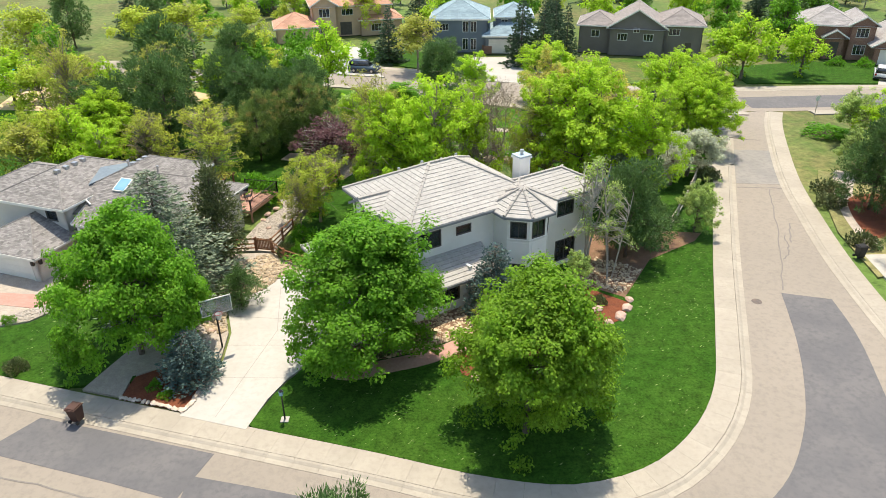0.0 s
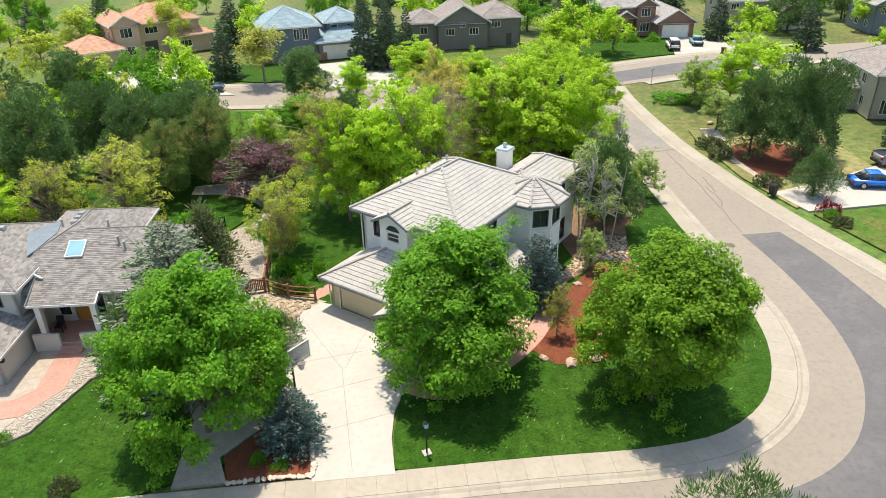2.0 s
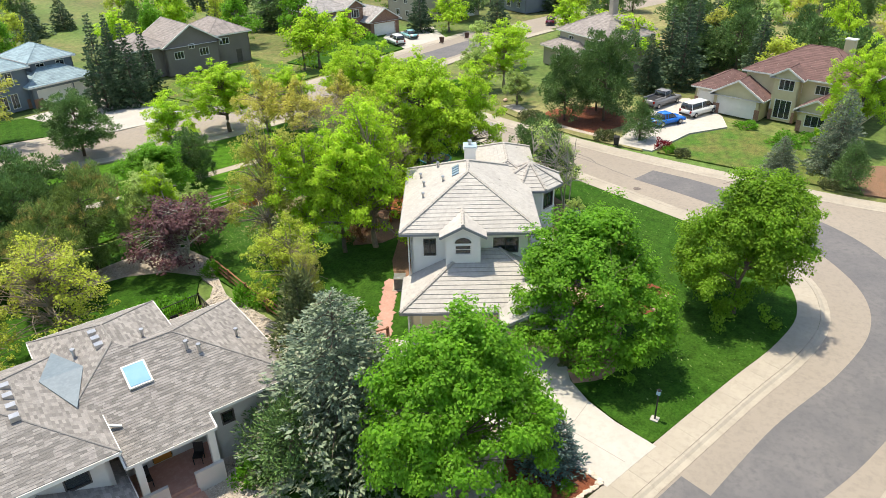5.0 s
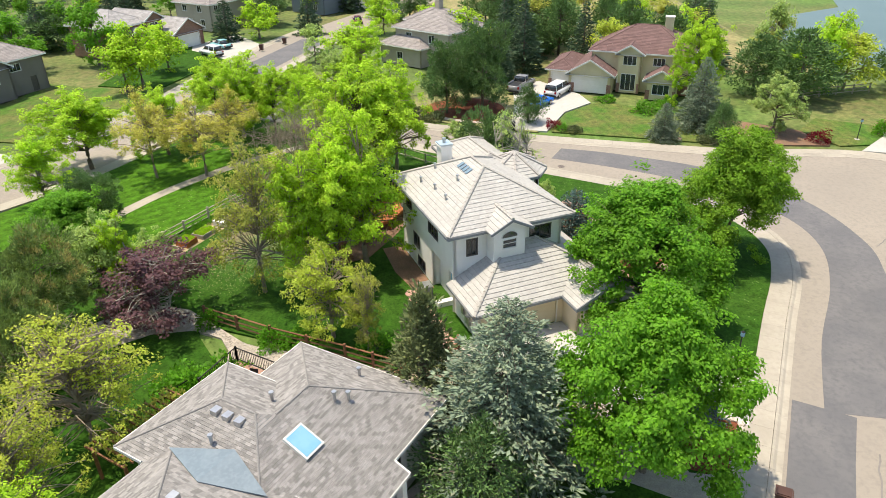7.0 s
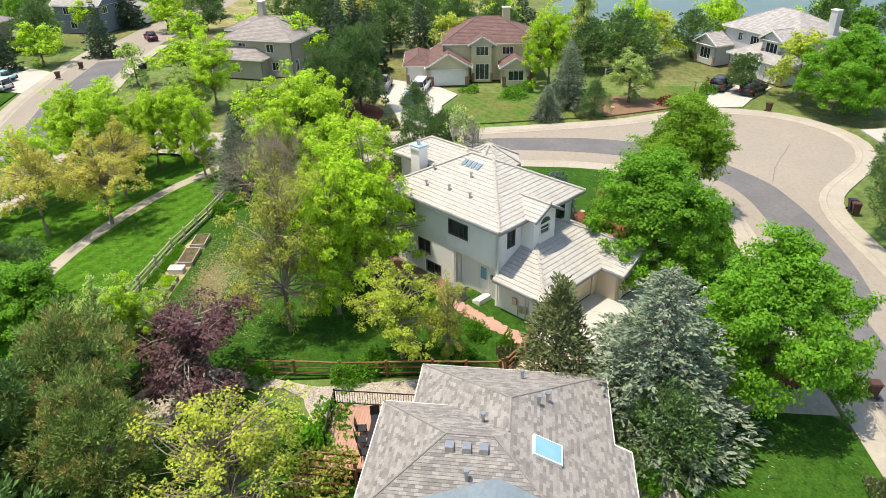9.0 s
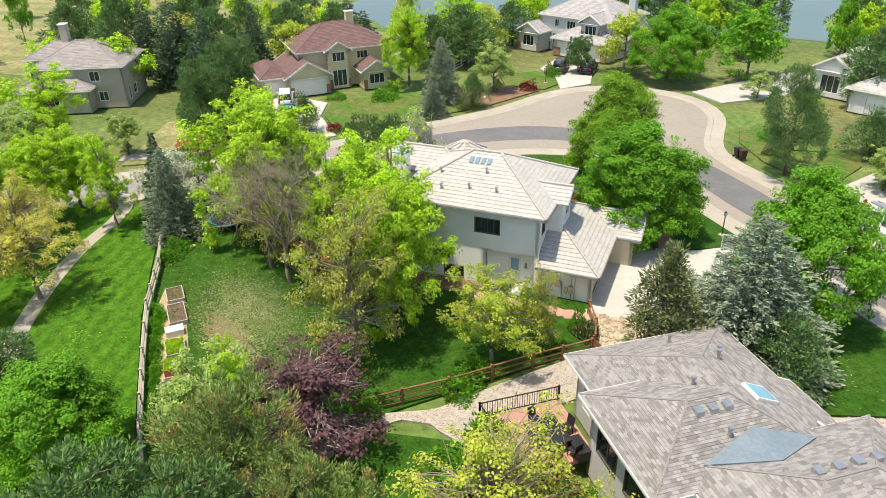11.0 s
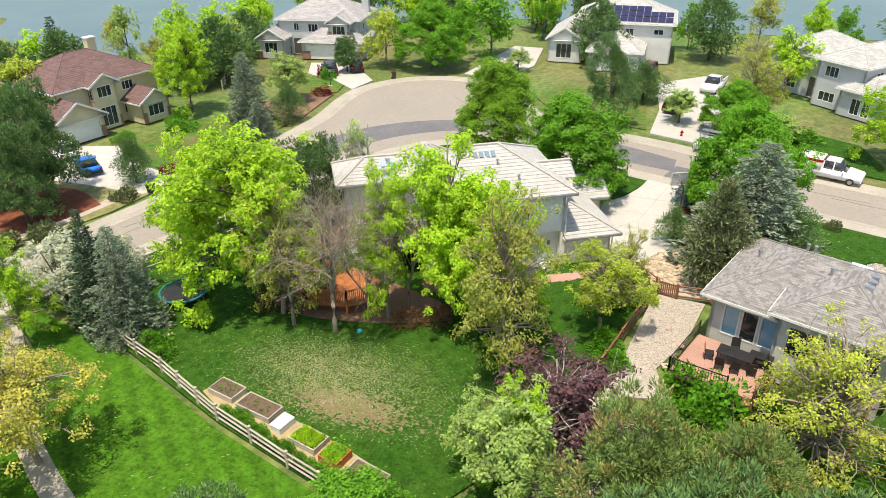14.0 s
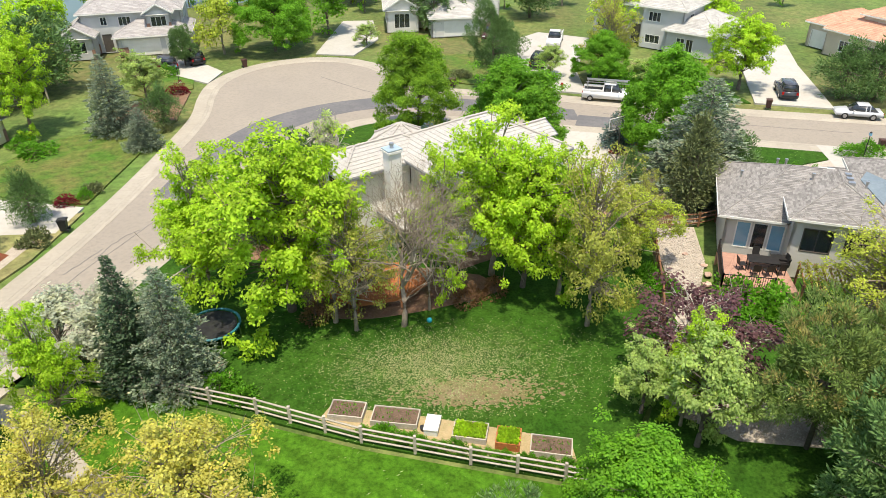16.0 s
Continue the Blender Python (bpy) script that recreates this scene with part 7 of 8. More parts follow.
for i in range(3):
    mm = Matrix.Translation((5.6 - i * 0.05, 5.0 + i * 1.1, 5.85 + 2.4 * 0.5)) @ Matrix.Rotation(-math.atan(0.5), 4, "Y")
    part("solar_panel", Geo().box(-1.2, 0.6, 0.02, 1.06, 0.06, 0.1, mm).mesh("solar_panel", SOLAR), solar_house)
house_far("white_tiled_house", "white two-storey house with a grey tile roof", -20.0, -7.6, 139, W_GREYW, R_PALE, [
    (0, 9, 3, 12, 0, 5.2, "hip", [("window", 0.6, 1.2, 0.6, 2.4), ("window", 3.0, 1.4, 0.6, 2.4), ("door", 6.2, 1.4, 0.1, 2.6)]),
    (8.4, 14.5, 1.0, 12, 0, 5.7, "hip", [("window", 1.0, 1.8, 3.7, 5.0), ("window", 0.8, 2.2, 0.7, 1.9)]),
    (12.6, 19.6, 0.0, 10, 0, 3.2, "hip", [("window", 1.6, 1.2, 0.4, 2.3), ("window", 3.0, 1.0, 0.4, 2.3)]),
])
house_far("orange_tiled_house", "low pale stucco house with an orange tile roof", -50.5, -1.6, 114, paint("sand_stucco", (0.55, 0.47, 0.37)), R_TERRA, [
    (0, 5, 0, 9, 0, 3.4, "hip", [("garage", 0.6, 3.4, 0, 2.3)]),
    (4, 15, -1.5, 11, 0, 3.4, "hip", [("window", 2.2, 2.0, 0.8, 2.3), ("door", 6.0, 1.4, 0.1, 2.3)]),
    (7, 14, 1, 10, 3, 5.6, "hip", [("window", 2.0, 1.6, 3.9, 4.9)]),
])
house_far("grey_blue_house", "slate blue two-storey house far along the cross street", 104, 96, -25, W_SLATE, R_GREY, [
    (0, 9, 0, 10, 0, 5.4, "gable", [("window", 1.0, 1.6, 3.6, 4.8), ("window", 5.0, 1.6, 3.6, 4.8)]),
    (8, 15, -2, 8, 0, 2.9, "hip", [("garage", 1.0, 4.8, 0, 2.2)]),
])
house_far("red_brick_house", "tan house with grey roof far beyond the junction", 84, 112, -20, W_BEIGE, R_TAUPE, [
    (0, 11, 0, 10, 0, 5.2, "hip", [("window", 1.0, 1.6, 3.6, 4.8), ("window", 6.0, 1.6, 0.8, 2.0)]),
    (9, 16, -2, 8, 0, 2.9, "gable", [("garage", 1.0, 4.8, 0, 2.2)]),
])

# dark membrane over the valley, and vents on the ranch roof
MB = [(-9.7, 2.2, 5.2), (-8.75, 4.8, 5.62), (-9.75, 7.75, 5.2), (-10.75, 4.85, 5.62)]
g = Geo().face(MB[0], MB[1], MB[3]).face(MB[1], MB[2], MB[3])
g.face(MB[0], MB[1], (-8.75, 4.8, 5.3)).face(MB[1], MB[2], (-8.75, 4.8, 5.3)).face(MB[2], MB[3], (-10.75, 4.85, 5.3)).face(MB[3], MB[0], (-10.75, 4.85, 5.3))
part("roof_membrane", g.mesh("roof_membrane", mat("blue_grey_membrane", (0.17, 0.215, 0.245), (0.145, 0.185, 0.215), (0.2, 0.24, 0.27), 1.2, 5, 0.5)), ranch, "dark blue-grey roofing membrane")
for x, y in ((-7.75, 6.8), (-7.75, 6.1), (-7.75, 5.4), (-12.1, 1.8), (-12.1, 2.7), (-12.1, 3.6), (-12.1, 4.5)):
    z = 4.72 + 0.45 * (x + 10.6) if x > -9 else 4.7 + 0.45 * (-8.86 - x)
    part("roof_vent", Geo().box(x - 0.2, x + 0.2, y - 0.18, y + 0.18, z - 0.05, z + 0.2).mesh("roof_vent", M_STEEL), ranch)
for x, y, z in ((-4.1, 3.2, 5.4), (-3.6, 2.8, 5.2), (-8.9, 6.0, 5.48), (-5.6, 5.6, 5.5), (-1.2, 4.0, 4.47)):
    part("vent_pipe", Geo().tube([(x, y, z - 0.2), (x, y, z + 0.45), (x, y, z + 0.46), (x, y, z + 0.55)], [0.08, 0.08, 0.13, 0.12], 8).mesh("vent_pipe", M_STEEL), ranch)
part("gutter_end", Geo().tube([(-8.9, 0.9, 4.6), (-8.3, 0.7, 4.35)], [0.07, 0.07], 6).mesh("gutter_end", M_TRIM), ranch)


# ---- vehicles ----
M_TYRE = mat("tyre_rubber", (0.025, 0.025, 0.025), (0.035, 0.035, 0.035), None, 4, 12, 0.8)
M_RIM = mat("alloy_rim", (0.45, 0.45, 0.46), (0.38, 0.38, 0.39), None, 4, 12, 0.3, metal=0.8)
M_CARGL = mat("car_glass", (0.02, 0.025, 0.03), (0.03, 0.035, 0.04), None, 2, 8, 0.05, spec=0.8)
M_LAMPR = mat("tail_lamp", (0.35, 0.01, 0.01), (0.3, 0.01, 0.01), None, 2, 8, 0.2)
M_LAMPW = mat("head_lamp", (0.75, 0.75, 0.72), (0.7, 0.7, 0.7), None, 2, 8, 0.15)
WHEEL = {}


def prism_y(profile, w0, w1, zmid, material, name):
    """A side profile (x, z) drawn out across y, drawn in above zmid from half-width w0 to w1, with softened edges."""
    bm = bmesh.new()
    zt = max(z for _, z in profile)
    hw = lambda z: w0 if z <= zmid else w0 + (w1 - w0) * (z - zmid) / max(1e-3, zt - zmid)
    a = [bm.verts.new((x, -hw(z), z)) for x, z in profile]
    b = [bm.verts.new((x, hw(z), z)) for x, z in profile]
    n = len(profile)
    bm.faces.new(a)
    bm.faces.new(list(reversed(b)))
    for i in range(n):
        bm.faces.new((a[(i + 1) % n], a[i], b[i], b[(i + 1) % n]))
    bmesh.ops.bevel(bm, geom=bm.edges[:], offset=0.05, segments=2, affect="EDGES", clamp_overlap=True)
    bmesh.ops.recalc_face_normals(bm, faces=bm.faces)
    me = bpy.data.meshes.new(name)
    bm.to_mesh(me)
    bm.free()
    me.materials.append(material)
    me.shade_smooth()
    return me


def car(name, label, x, y, turn, colour, kind="sedan"):
    c = tagged(empty(name, pose(x, y, 0.02, 0, 0, turn)), label, "car")
    pm = mat(name + "_paint", colour, tuple(v * 0.95 for v in colour), None, 1, 4, 0.25, spec=0.6)
    L, W, hood, top = {"sedan": (4.6, 0.9, 0.88, 1.45), "suv": (4.8, 0.96, 1.08, 1.78), "van": (5.15, 0.98, 1.05, 1.76), "pickup": (5.8, 1.0, 1.15, 1.92)}[kind]
    h = L / 2
    body = [(-h, 0.35), (h, 0.35), (h, hood * 0.72), (h - 0.12, hood * 0.86), (h - 1.2, hood), (-h + 0.08, hood), (-h, hood * 0.8)]
    part("body", prism_y(body, W, W * 0.94, hood * 0.7, pm, "body"), c)
    if kind == "sedan":
        cab = [(-h + 0.5, hood - 0.02), (h - 1.25, hood - 0.02), (h - 2.05, top), (-h + 1.3, top)]
    elif kind == "pickup":
        cab = [(-0.55, hood - 0.02), (h - 1.35, hood - 0.02), (h - 2.1, top), (-0.45, top)]
    elif kind == "van":
        cab = [(-h + 0.06, hood - 0.02), (h - 0.75, hood - 0.02), (h - 1.75, top), (-h + 0.3, top)]
    else:
        cab = [(-h + 0.06, hood - 0.02), (h - 1.2, hood - 0.02), (h - 1.95, top), (-h + 0.35, top)]
    part("glazing", prism_y(cab, W * 0.9, W * 0.74, hood, M_CARGL, "glazing"), c)
    x0, x1 = min(p[0] for p in cab if p[1] == top), max(p[0] for p in cab if p[1] == top)
    part("roof", prism_y([(x0 - 0.05, top - 0.03), (x1 + 0.05, top - 0.03), (x1 - 0.1, top + 0.05), (x0 + 0.1, top + 0.05)], W * 0.76, W * 0.70, top, pm, "roof"), c)
    lo = (cab[0][0] + cab[1][0]) / 2
    for s in (-1, 1):
        g = Geo()
        for px in (lo - 0.15, x0 - 0.1 if kind != "sedan" else x0 + 0.1):
            g.beam((px, s * W * 0.9, hood), (px, s * W * 0.755, top), 0.1, 0.04)
        part("pillar", g.mesh("pillar", pm), c)
        part("head_lamp", Geo().box(h - 0.14, h + 0.01, s * W * 0.62 - 0.2, s * W * 0.62 + 0.2, hood * 0.62, hood * 0.78).mesh("head_lamp", M_LAMPW), c)
        part("tail_lamp", Geo().box(-h - 0.01, -h + 0.1, s * W * 0.8 - 0.12, s * W * 0.8 + 0.12, hood * 0.66, hood * 0.94).mesh("tail_lamp", M_LAMPR), c)
        part("mirror", Geo().box(h - 1.75, h - 1.6, s * W - 0.02 + (0.0 if s > 0 else -0.16), s * W + (0.16 if s > 0 else 0.02), hood, hood + 0.15).mesh("mirror", pm), c)
    part("bumper", Geo().box(-h - 0.05, -h + 0.1, -W * 0.9, W * 0.9, 0.32, 0.55).mesh("bumper", M_BLACK), c)
    if kind == "pickup":
        part("bed", Geo().box(-h + 0.15, -0.7, -W * 0.8, W * 0.8, hood + 0.005, hood + 0.02).mesh("bed", M_BLACK), c)
        for s in (-1, 1):
            part("bed_wall", Geo().box(-h + 0.05, -0.6, s * W * 0.9 - 0.06, s * W * 0.9 + 0.06, hood, hood + 0.22).mesh("bed_wall", pm), c)
    if "tyre" not in WHEEL:
        WHEEL["tyre"] = Geo().tube([(0, -0.11, 0), (0, -0.09, 0), (0, 0.09, 0), (0, 0.11, 0)], [0.28, 0.34, 0.34, 0.28], 18).mesh("tyre", M_TYRE, True)
        WHEEL["rim"] = Geo().tube([(0, -0.12, 0), (0, 0.12, 0)], [0.2, 0.2], 12).mesh("rim", M_RIM)
    for wx in (-h + 0.95, h - 0.92):
        for s in (-1, 1):
            w = part("wheel", WHEEL["tyre"], c, "", Matrix.Translation((wx, s * (W - 0.08), 0.34)))
            part("rim", WHEEL["rim"], w)
    return c


car("blue_sedan", "bright blue sedan parked on a driveway", 42.6, 45.2, -30, (0.01, 0.16, 0.62))
car("white_minivan", "white minivan parked before a garage", 48.4, 43.0, -23, (0.75, 0.75, 0.74), "van")
car("grey_pickup", "grey pickup truck on a driveway", 50.2, 48.2, -18, (0.24, 0.24, 0.25), "pickup")
car("dark_jeep", "dark blue boxy off-road car at the kerb", -12.4, 108.9, -14, (0.04, 0.07, 0.10), "suv")
car("white_suv", "white off-road car on a driveway", 64.6, 102.4, 60, (0.72, 0.73, 0.72), "suv")
car("covered_car", "car under a pale teal cover", 70.6, 103.6, 60, (0.25, 0.5, 0.52), "sedan")
car("dark_suv", "dark grey estate car on a driveway", 38.2, 3.4, -52, (0.05, 0.055, 0.065), "suv")
car("black_suv", "black off-road car in front of a garage", 35.2, 0.6, -58, (0.02, 0.02, 0.022), "suv")
car("navy_suv", "dark suv on a pale driveway", -11.6, 5.4, 250, (0.03, 0.035, 0.04), "suv")
car("white_work_truck", "white pickup with a camper body", -15.4, -5.2, 75, (0.7, 0.7, 0.7), "pickup")
car("red_hatchback", "dark red car by a garage", -6.2, -9.4, 80, (0.10, 0.03, 0.04), "suv")
truck = car("white_pickup", "white crew cab pickup with a ladder rack at the kerb", -17.4, 19.6, 163, (0.78, 0.78, 0.77), "pickup")
part("ladder_rack", Geo().beam((-2.6, -0.7, 2.15), (2.2, -0.7, 2.15), 0.08, 0.06).beam((-2.6, 0.7, 2.15), (2.2, 0.7, 2.15), 0.08, 0.06).beam((-2.4, -0.7, 1.3), (-2.4, -0.7, 2.15), 0.06, 0.06).beam((-2.4, 0.7, 1.3), (-2.4, 0.7, 2.15), 0.06, 0.06).box(-2.5, 2.0, -0.2, 0.25, 2.18, 2.28).mesh("ladder_rack", M_STEEL), truck)
truck2 = car("service_truck", "white service truck with a red and white box", -27.0, 22.6, 163, (0.78, 0.78, 0.77), "pickup")
part("box_body", prism_y([(-2.85, 0.9), (-0.6, 0.9), (-0.6, 2.0), (-2.85, 2.0)], 1.0, 0.98, 1.5, M_TRIM, "box_body"), truck2)
part("red_band", Geo().box(-2.86, -0.59, -1.015, 1.015, 1.7, 1.95).mesh("red_band", M_LAMPR), truck2)
car("grey_minivan", "dark grey estate car on a sloping driveway", -38.2, 19.2, 255, (0.06, 0.065, 0.08), "suv")
car("silver_sedan", "silver sedan at the kerb", -42.4, 26.9, -17, (0.5, 0.51, 0.53))
car("parked_car", "dark red car far along the street", 96.0, 86.0, 20, (0.12, 0.02, 0.05))


# ---- street furniture ----
def bin_(x, y, turn, material, label):
    b = tagged(empty("wheelie_bin", pose(x, y, 0.0, 0, 0, turn)), label, "bin", "wheelie bins along the street")
    g = Geo()
    g.v = [Vector(p) for p in ((-0.24, -0.26, 0.08), (0.24, -0.26, 0.08), (0.24, 0.2, 0.08), (-0.24, 0.2, 0.08), (-0.3, -0.33, 0.98), (0.3, -0.33, 0.98), (0.3, 0.33, 0.98), (-0.3, 0.33, 0.98))]
    g.f = [(3, 2, 1, 0), (4, 5, 6, 7), (0, 1, 5, 4), (1, 2, 6, 5), (2, 3, 7, 6), (3, 0, 4, 7)]
    part("body", g.mesh("body", material), b)
    part("lid", Geo().box(-0.33, 0.33, -0.37, 0.36, 0.98, 1.03).box(-0.26, 0.26, -0.3, 0.3, 1.03, 1.07).mesh("lid", material), b)
    part("handle", Geo().tube([(-0.26, 0.4, 1.0), (0.26, 0.4, 1.0)], [0.025, 0.025], 6).mesh("handle", material), b)
    for s in (-1, 1):
        part("wheel", Geo().tube([(s * 0.2, 0.28, 0.11), (s * 0.29, 0.28, 0.11)], [0.11, 0.11], 10).mesh("wheel", M_BLACK), b)
    return b


M_BINB = mat("brown_plastic", (0.085, 0.04, 0.03), (0.07, 0.035, 0.026), None, 2, 8, 0.5)
for x, y, t, mt, lab in ((-20.5, 29.6, 165, M_BINB, "brown wheelie bin at the kerb"), (32.4, 47.6, 100, M_BLACK, "black wheelie bin on the far kerb"), (27.7, 3.4, 300, M_BINB, "brown wheelie bin by the turning bulb"), (0.2, 13.7, 330, M_BINB, "brown wheelie bin beside the lawn island"), (0.9, 13.5, 340, M_BLACK, "black wheelie bin beside the lawn island"), (-34.3, 23.6, 340, M_BINB, "brown wheelie bin by a driveway"), (-40.0, 35.6, 165, M_BINB, "brown wheelie bin beyond the roof"), (75.0, 93.4, 0, M_BINB, "brown wheelie bin on the cross street"), (69.4, 95.4, 0, M_BINB, "brown bin near the junction"), (70.6, 83.6, 0, M_BLACK, "black bin near the junction"), (71.6, 83.2, 0, M_BLACK, "black bin near the junction")):
    bin_(x, y, t, mt, lab)


def lamp_post(x, y, label, h=1.75):
    p = tagged(empty("lamp_post", pose(x, y, 0)), label, "lamp")
    part("base", Geo().prism([(-0.22, -0.22), (0.22, -0.22), (0.22, 0.22), (-0.22, 0.22)], 0, 0.05).mesh("base", M_DRIVE), p)
    part("pole", Geo().tube([(0, 0, 0), (0, 0, h)], [0.05, 0.04], 8).mesh("pole", M_BLACK), p)
    l = part("lantern", Geo().box(-0.1, 0.1, -0.1, 0.1, h, h + 0.26).mesh("lantern", M_SKYL), p)
    part("lantern_cap", Geo().tube([(0, 0, h + 0.26), (0, 0, h + 0.38)], [0.16, 0.03], 4).mesh("lantern_cap", M_BLACK), l)
    return p


lamp_post(-8.95, 29.55, "black lawn lamp on a pale concrete pad")
lamp_post(-37.4, 37.3, "black lamp post beside the neighbour's drive", 2.2)
lamp_post(34.6, 9.6, "dark post lamp on the corner lawn", 2.0)


def stop_sign(x, y):
    s = tagged(empty("stop_sign", pose(x, y, 0, 0, 0, 200)), "red octagonal stop sign on a steel post", "road sign")
    part("post", Geo().box(-0.03, 0.03, -0.03, 0.03, 0, 2.1).mesh("post", M_STEEL), s)
    oc = [(0.38 * math.cos(math.pi / 8 + k * math.pi / 4), 0.38 * math.sin(math.pi / 8 + k * math.pi / 4)) for k in range(8)]
    for nm, sc, y0, mt in (("rim", 1.0, -0.045, M_TRIM), ("plate", 0.92, -0.052, M_LAMPR)):
        g = Geo()
        g.v = [Vector((a * sc, yy, 2.35 + b * sc)) for yy in (y0, y0 - 0.01) for a, b in oc]
        g.f = [tuple(range(8)), tuple(range(15, 7, -1))] + [(i, i + 8, (i + 1) % 8 + 8, (i + 1) % 8) for i in range(8)]
        part(nm, g.mesh(nm, mt), s)
    tx = bpy.data.curves.new("text", "FONT")
    tx.body, tx.size, tx.align_x, tx.align_y = "STOP", 0.3, "CENTER", "CENTER"
    tx.materials.append(M_TRIM)
    t = part("letters", tx, s, "", pose(0, -0.066, 2.35, 90))
    return s


stop_sign(45.9, 83.6)
hyd = tagged(empty("fire_hydrant", pose(-12.9, 15.0, 0)), "red fire hydrant beside the pavement", "hydrant")
part("barrel", Geo().tube([(0, 0, 0), (0, 0, 0.06), (0, 0, 0.08), (0, 0, 0.5), (0, 0, 0.55), (0, 0, 0.68)], [0.16, 0.16, 0.11, 0.11, 0.14, 0.04], 10).mesh("barrel", M_LAMPR), hyd)
part("outlet", Geo().tube([(-0.2, 0, 0.4), (0.2, 0, 0.4)], [0.06, 0.06], 8).mesh("outlet", M_LAMPR), hyd)
mh = tagged(new("manhole_cover", Geo().tube([(22.0, 41.5, -0.13), (22.0, 41.5, -0.108)], [0.36, 0.36], 20).mesh("manhole_cover", mat("cast_iron", (0.16, 0.12, 0.10), (0.12, 0.1, 0.09), None, 3, 12, 0.6, 0.5, 30))), "round cast iron manhole cover in the street", "manhole")

hoop = tagged(empty("basketball_hoop", pose(-14.35, 36.4, 0, 0, 0, -60)), "basketball hoop on a dark pole beside the driveway", "basketball hoop")
part("pole", Geo().tube([(0, 0, 0), (0, 0, 2.7), (0.5, 0, 3.2)], [0.06, 0.06, 0.05], 8).mesh("pole", M_BLACK), hoop)
bb = part("backboard", Geo().box(0.5, 0.54, -0.9, 0.9, 2.9, 3.95).mesh("backboard", mat("clear_board", (0.6, 0.62, 0.62), (0.55, 0.57, 0.58), None, 1, 5, 0.1, glass=0.7)), hoop)
part("board_frame", Geo().box(0.49, 0.55, -0.95, -0.9, 2.85, 4.0).box(0.49, 0.55, 0.9, 0.95, 2.85, 4.0).box(0.49, 0.55, -0.9, 0.9, 3.95, 4.0).box(0.49, 0.55, -0.9, 0.9, 2.85, 2.9).mesh("board_frame", M_TRIM), bb)
ring = [(0.85 + 0.23 * math.cos(t), 0.23 * math.sin(t), 3.05) for t in np.linspace(0, 2 * math.pi, 17)]
part("rim", Geo().tube(ring, [0.015] * 17, 5).mesh("rim", M_LAMPR), hoop)
part("net", Geo().tube([(0.85, 0, 3.04), (0.85, 0, 2.65)], [0.22, 0.13], 10, False).mesh("net", M_TRIM), hoop)


# ---- fences ----
def rail_fence(pts, label, material, h=1.15, rails=3, step=2.4):
    f = tagged(empty("rail_fence"), label, "fence")
    tot = []
    for a, b in zip(pts, pts[1:]):
        L = math.dist(a, b)
        k = max(1, round(L / step))
        for i in range(k):
            tot.append(tuple(Vector(a).lerp(Vector(b), i / k)))
    tot.append(tuple(pts[-1]))
    rr = random.Random(len(tot))
    for p in tot:
        part("post", Geo().box(p[0] - 0.075, p[0] + 0.075, p[1] - 0.075, p[1] + 0.075, -0.05, h + rr.uniform(0, 0.08)).mesh("post", material), f)
    for a, b in zip(tot, tot[1:]):
        for j in range(rails):
            z = 0.25 + (h - 0.35) * j / max(1, rails - 1)
            part("rail", Geo().tube([(*a, z + rr.uniform(-0.03, 0.03)), (*b, z + rr.uniform(-0.03, 0.03))], [0.06, 0.06], 5).mesh("rail", material), f)
    return f


rail_fence([(25.6, 65.3), (23.7, 65.7), (18.4, 66.9), (13.0, 68.6), (7.2, 70.9), (1.7, 72.5), (-5.0, 74.3), (-8, 74.9)], "weathered grey split-rail fence along the common", M_GREYW, 1.1, 3)
rail_fence([(-10.4, 64.2), (-11.9, 58.8), (-13.0, 53.4), (-14.0, 49.5)], "red-brown split-rail fence beside the gravel yard", M_FENCE)
rail_fence([(-10.9, 46.6), (-12.6, 47.7), (-13.8, 49.0)], "red-brown rail fence from the house to the gate", M_FENCE)
rail_fence([(-15.3, 49.6), (-17.6, 49.4), (-19.2, 48.8)], "red-brown rail fence beside the ranch house", M_FENCE)
rail_fence([(25.6, 65.3), (22, 58), (19.2, 53.0)], "weathered rail fence beside the pavement shrubs", M_GREYW, 1.1, 2)
rail_fence([(48, 16), (52, 9), (55, 2)], "weathered tan rail fence between gardens", M_GREYW, 1.2, 3)
gate = tagged(empty("garden_gate", pose(-14.0, 49.35, 0, 0, 0, 168)), "small red-brown slatted wooden gate", "gate")
part("gate_frame", Geo().box(0, 1.2, -0.03, 0.03, 0.15, 0.25).box(0, 1.2, -0.03, 0.03, 0.95, 1.05).box(-0.08, 0.0, -0.06, 0.06, 0, 1.25).box(1.2, 1.28, -0.06, 0.06, 0, 1.25).mesh("gate_frame", M_FENCE), gate)
for i in range(9):
    part("slat", Geo().box(0.02 + i * 0.132, 0.12 + i * 0.132, -0.055, -0.03, 0.12, 1.12).mesh("slat", M_FENCE), gate)


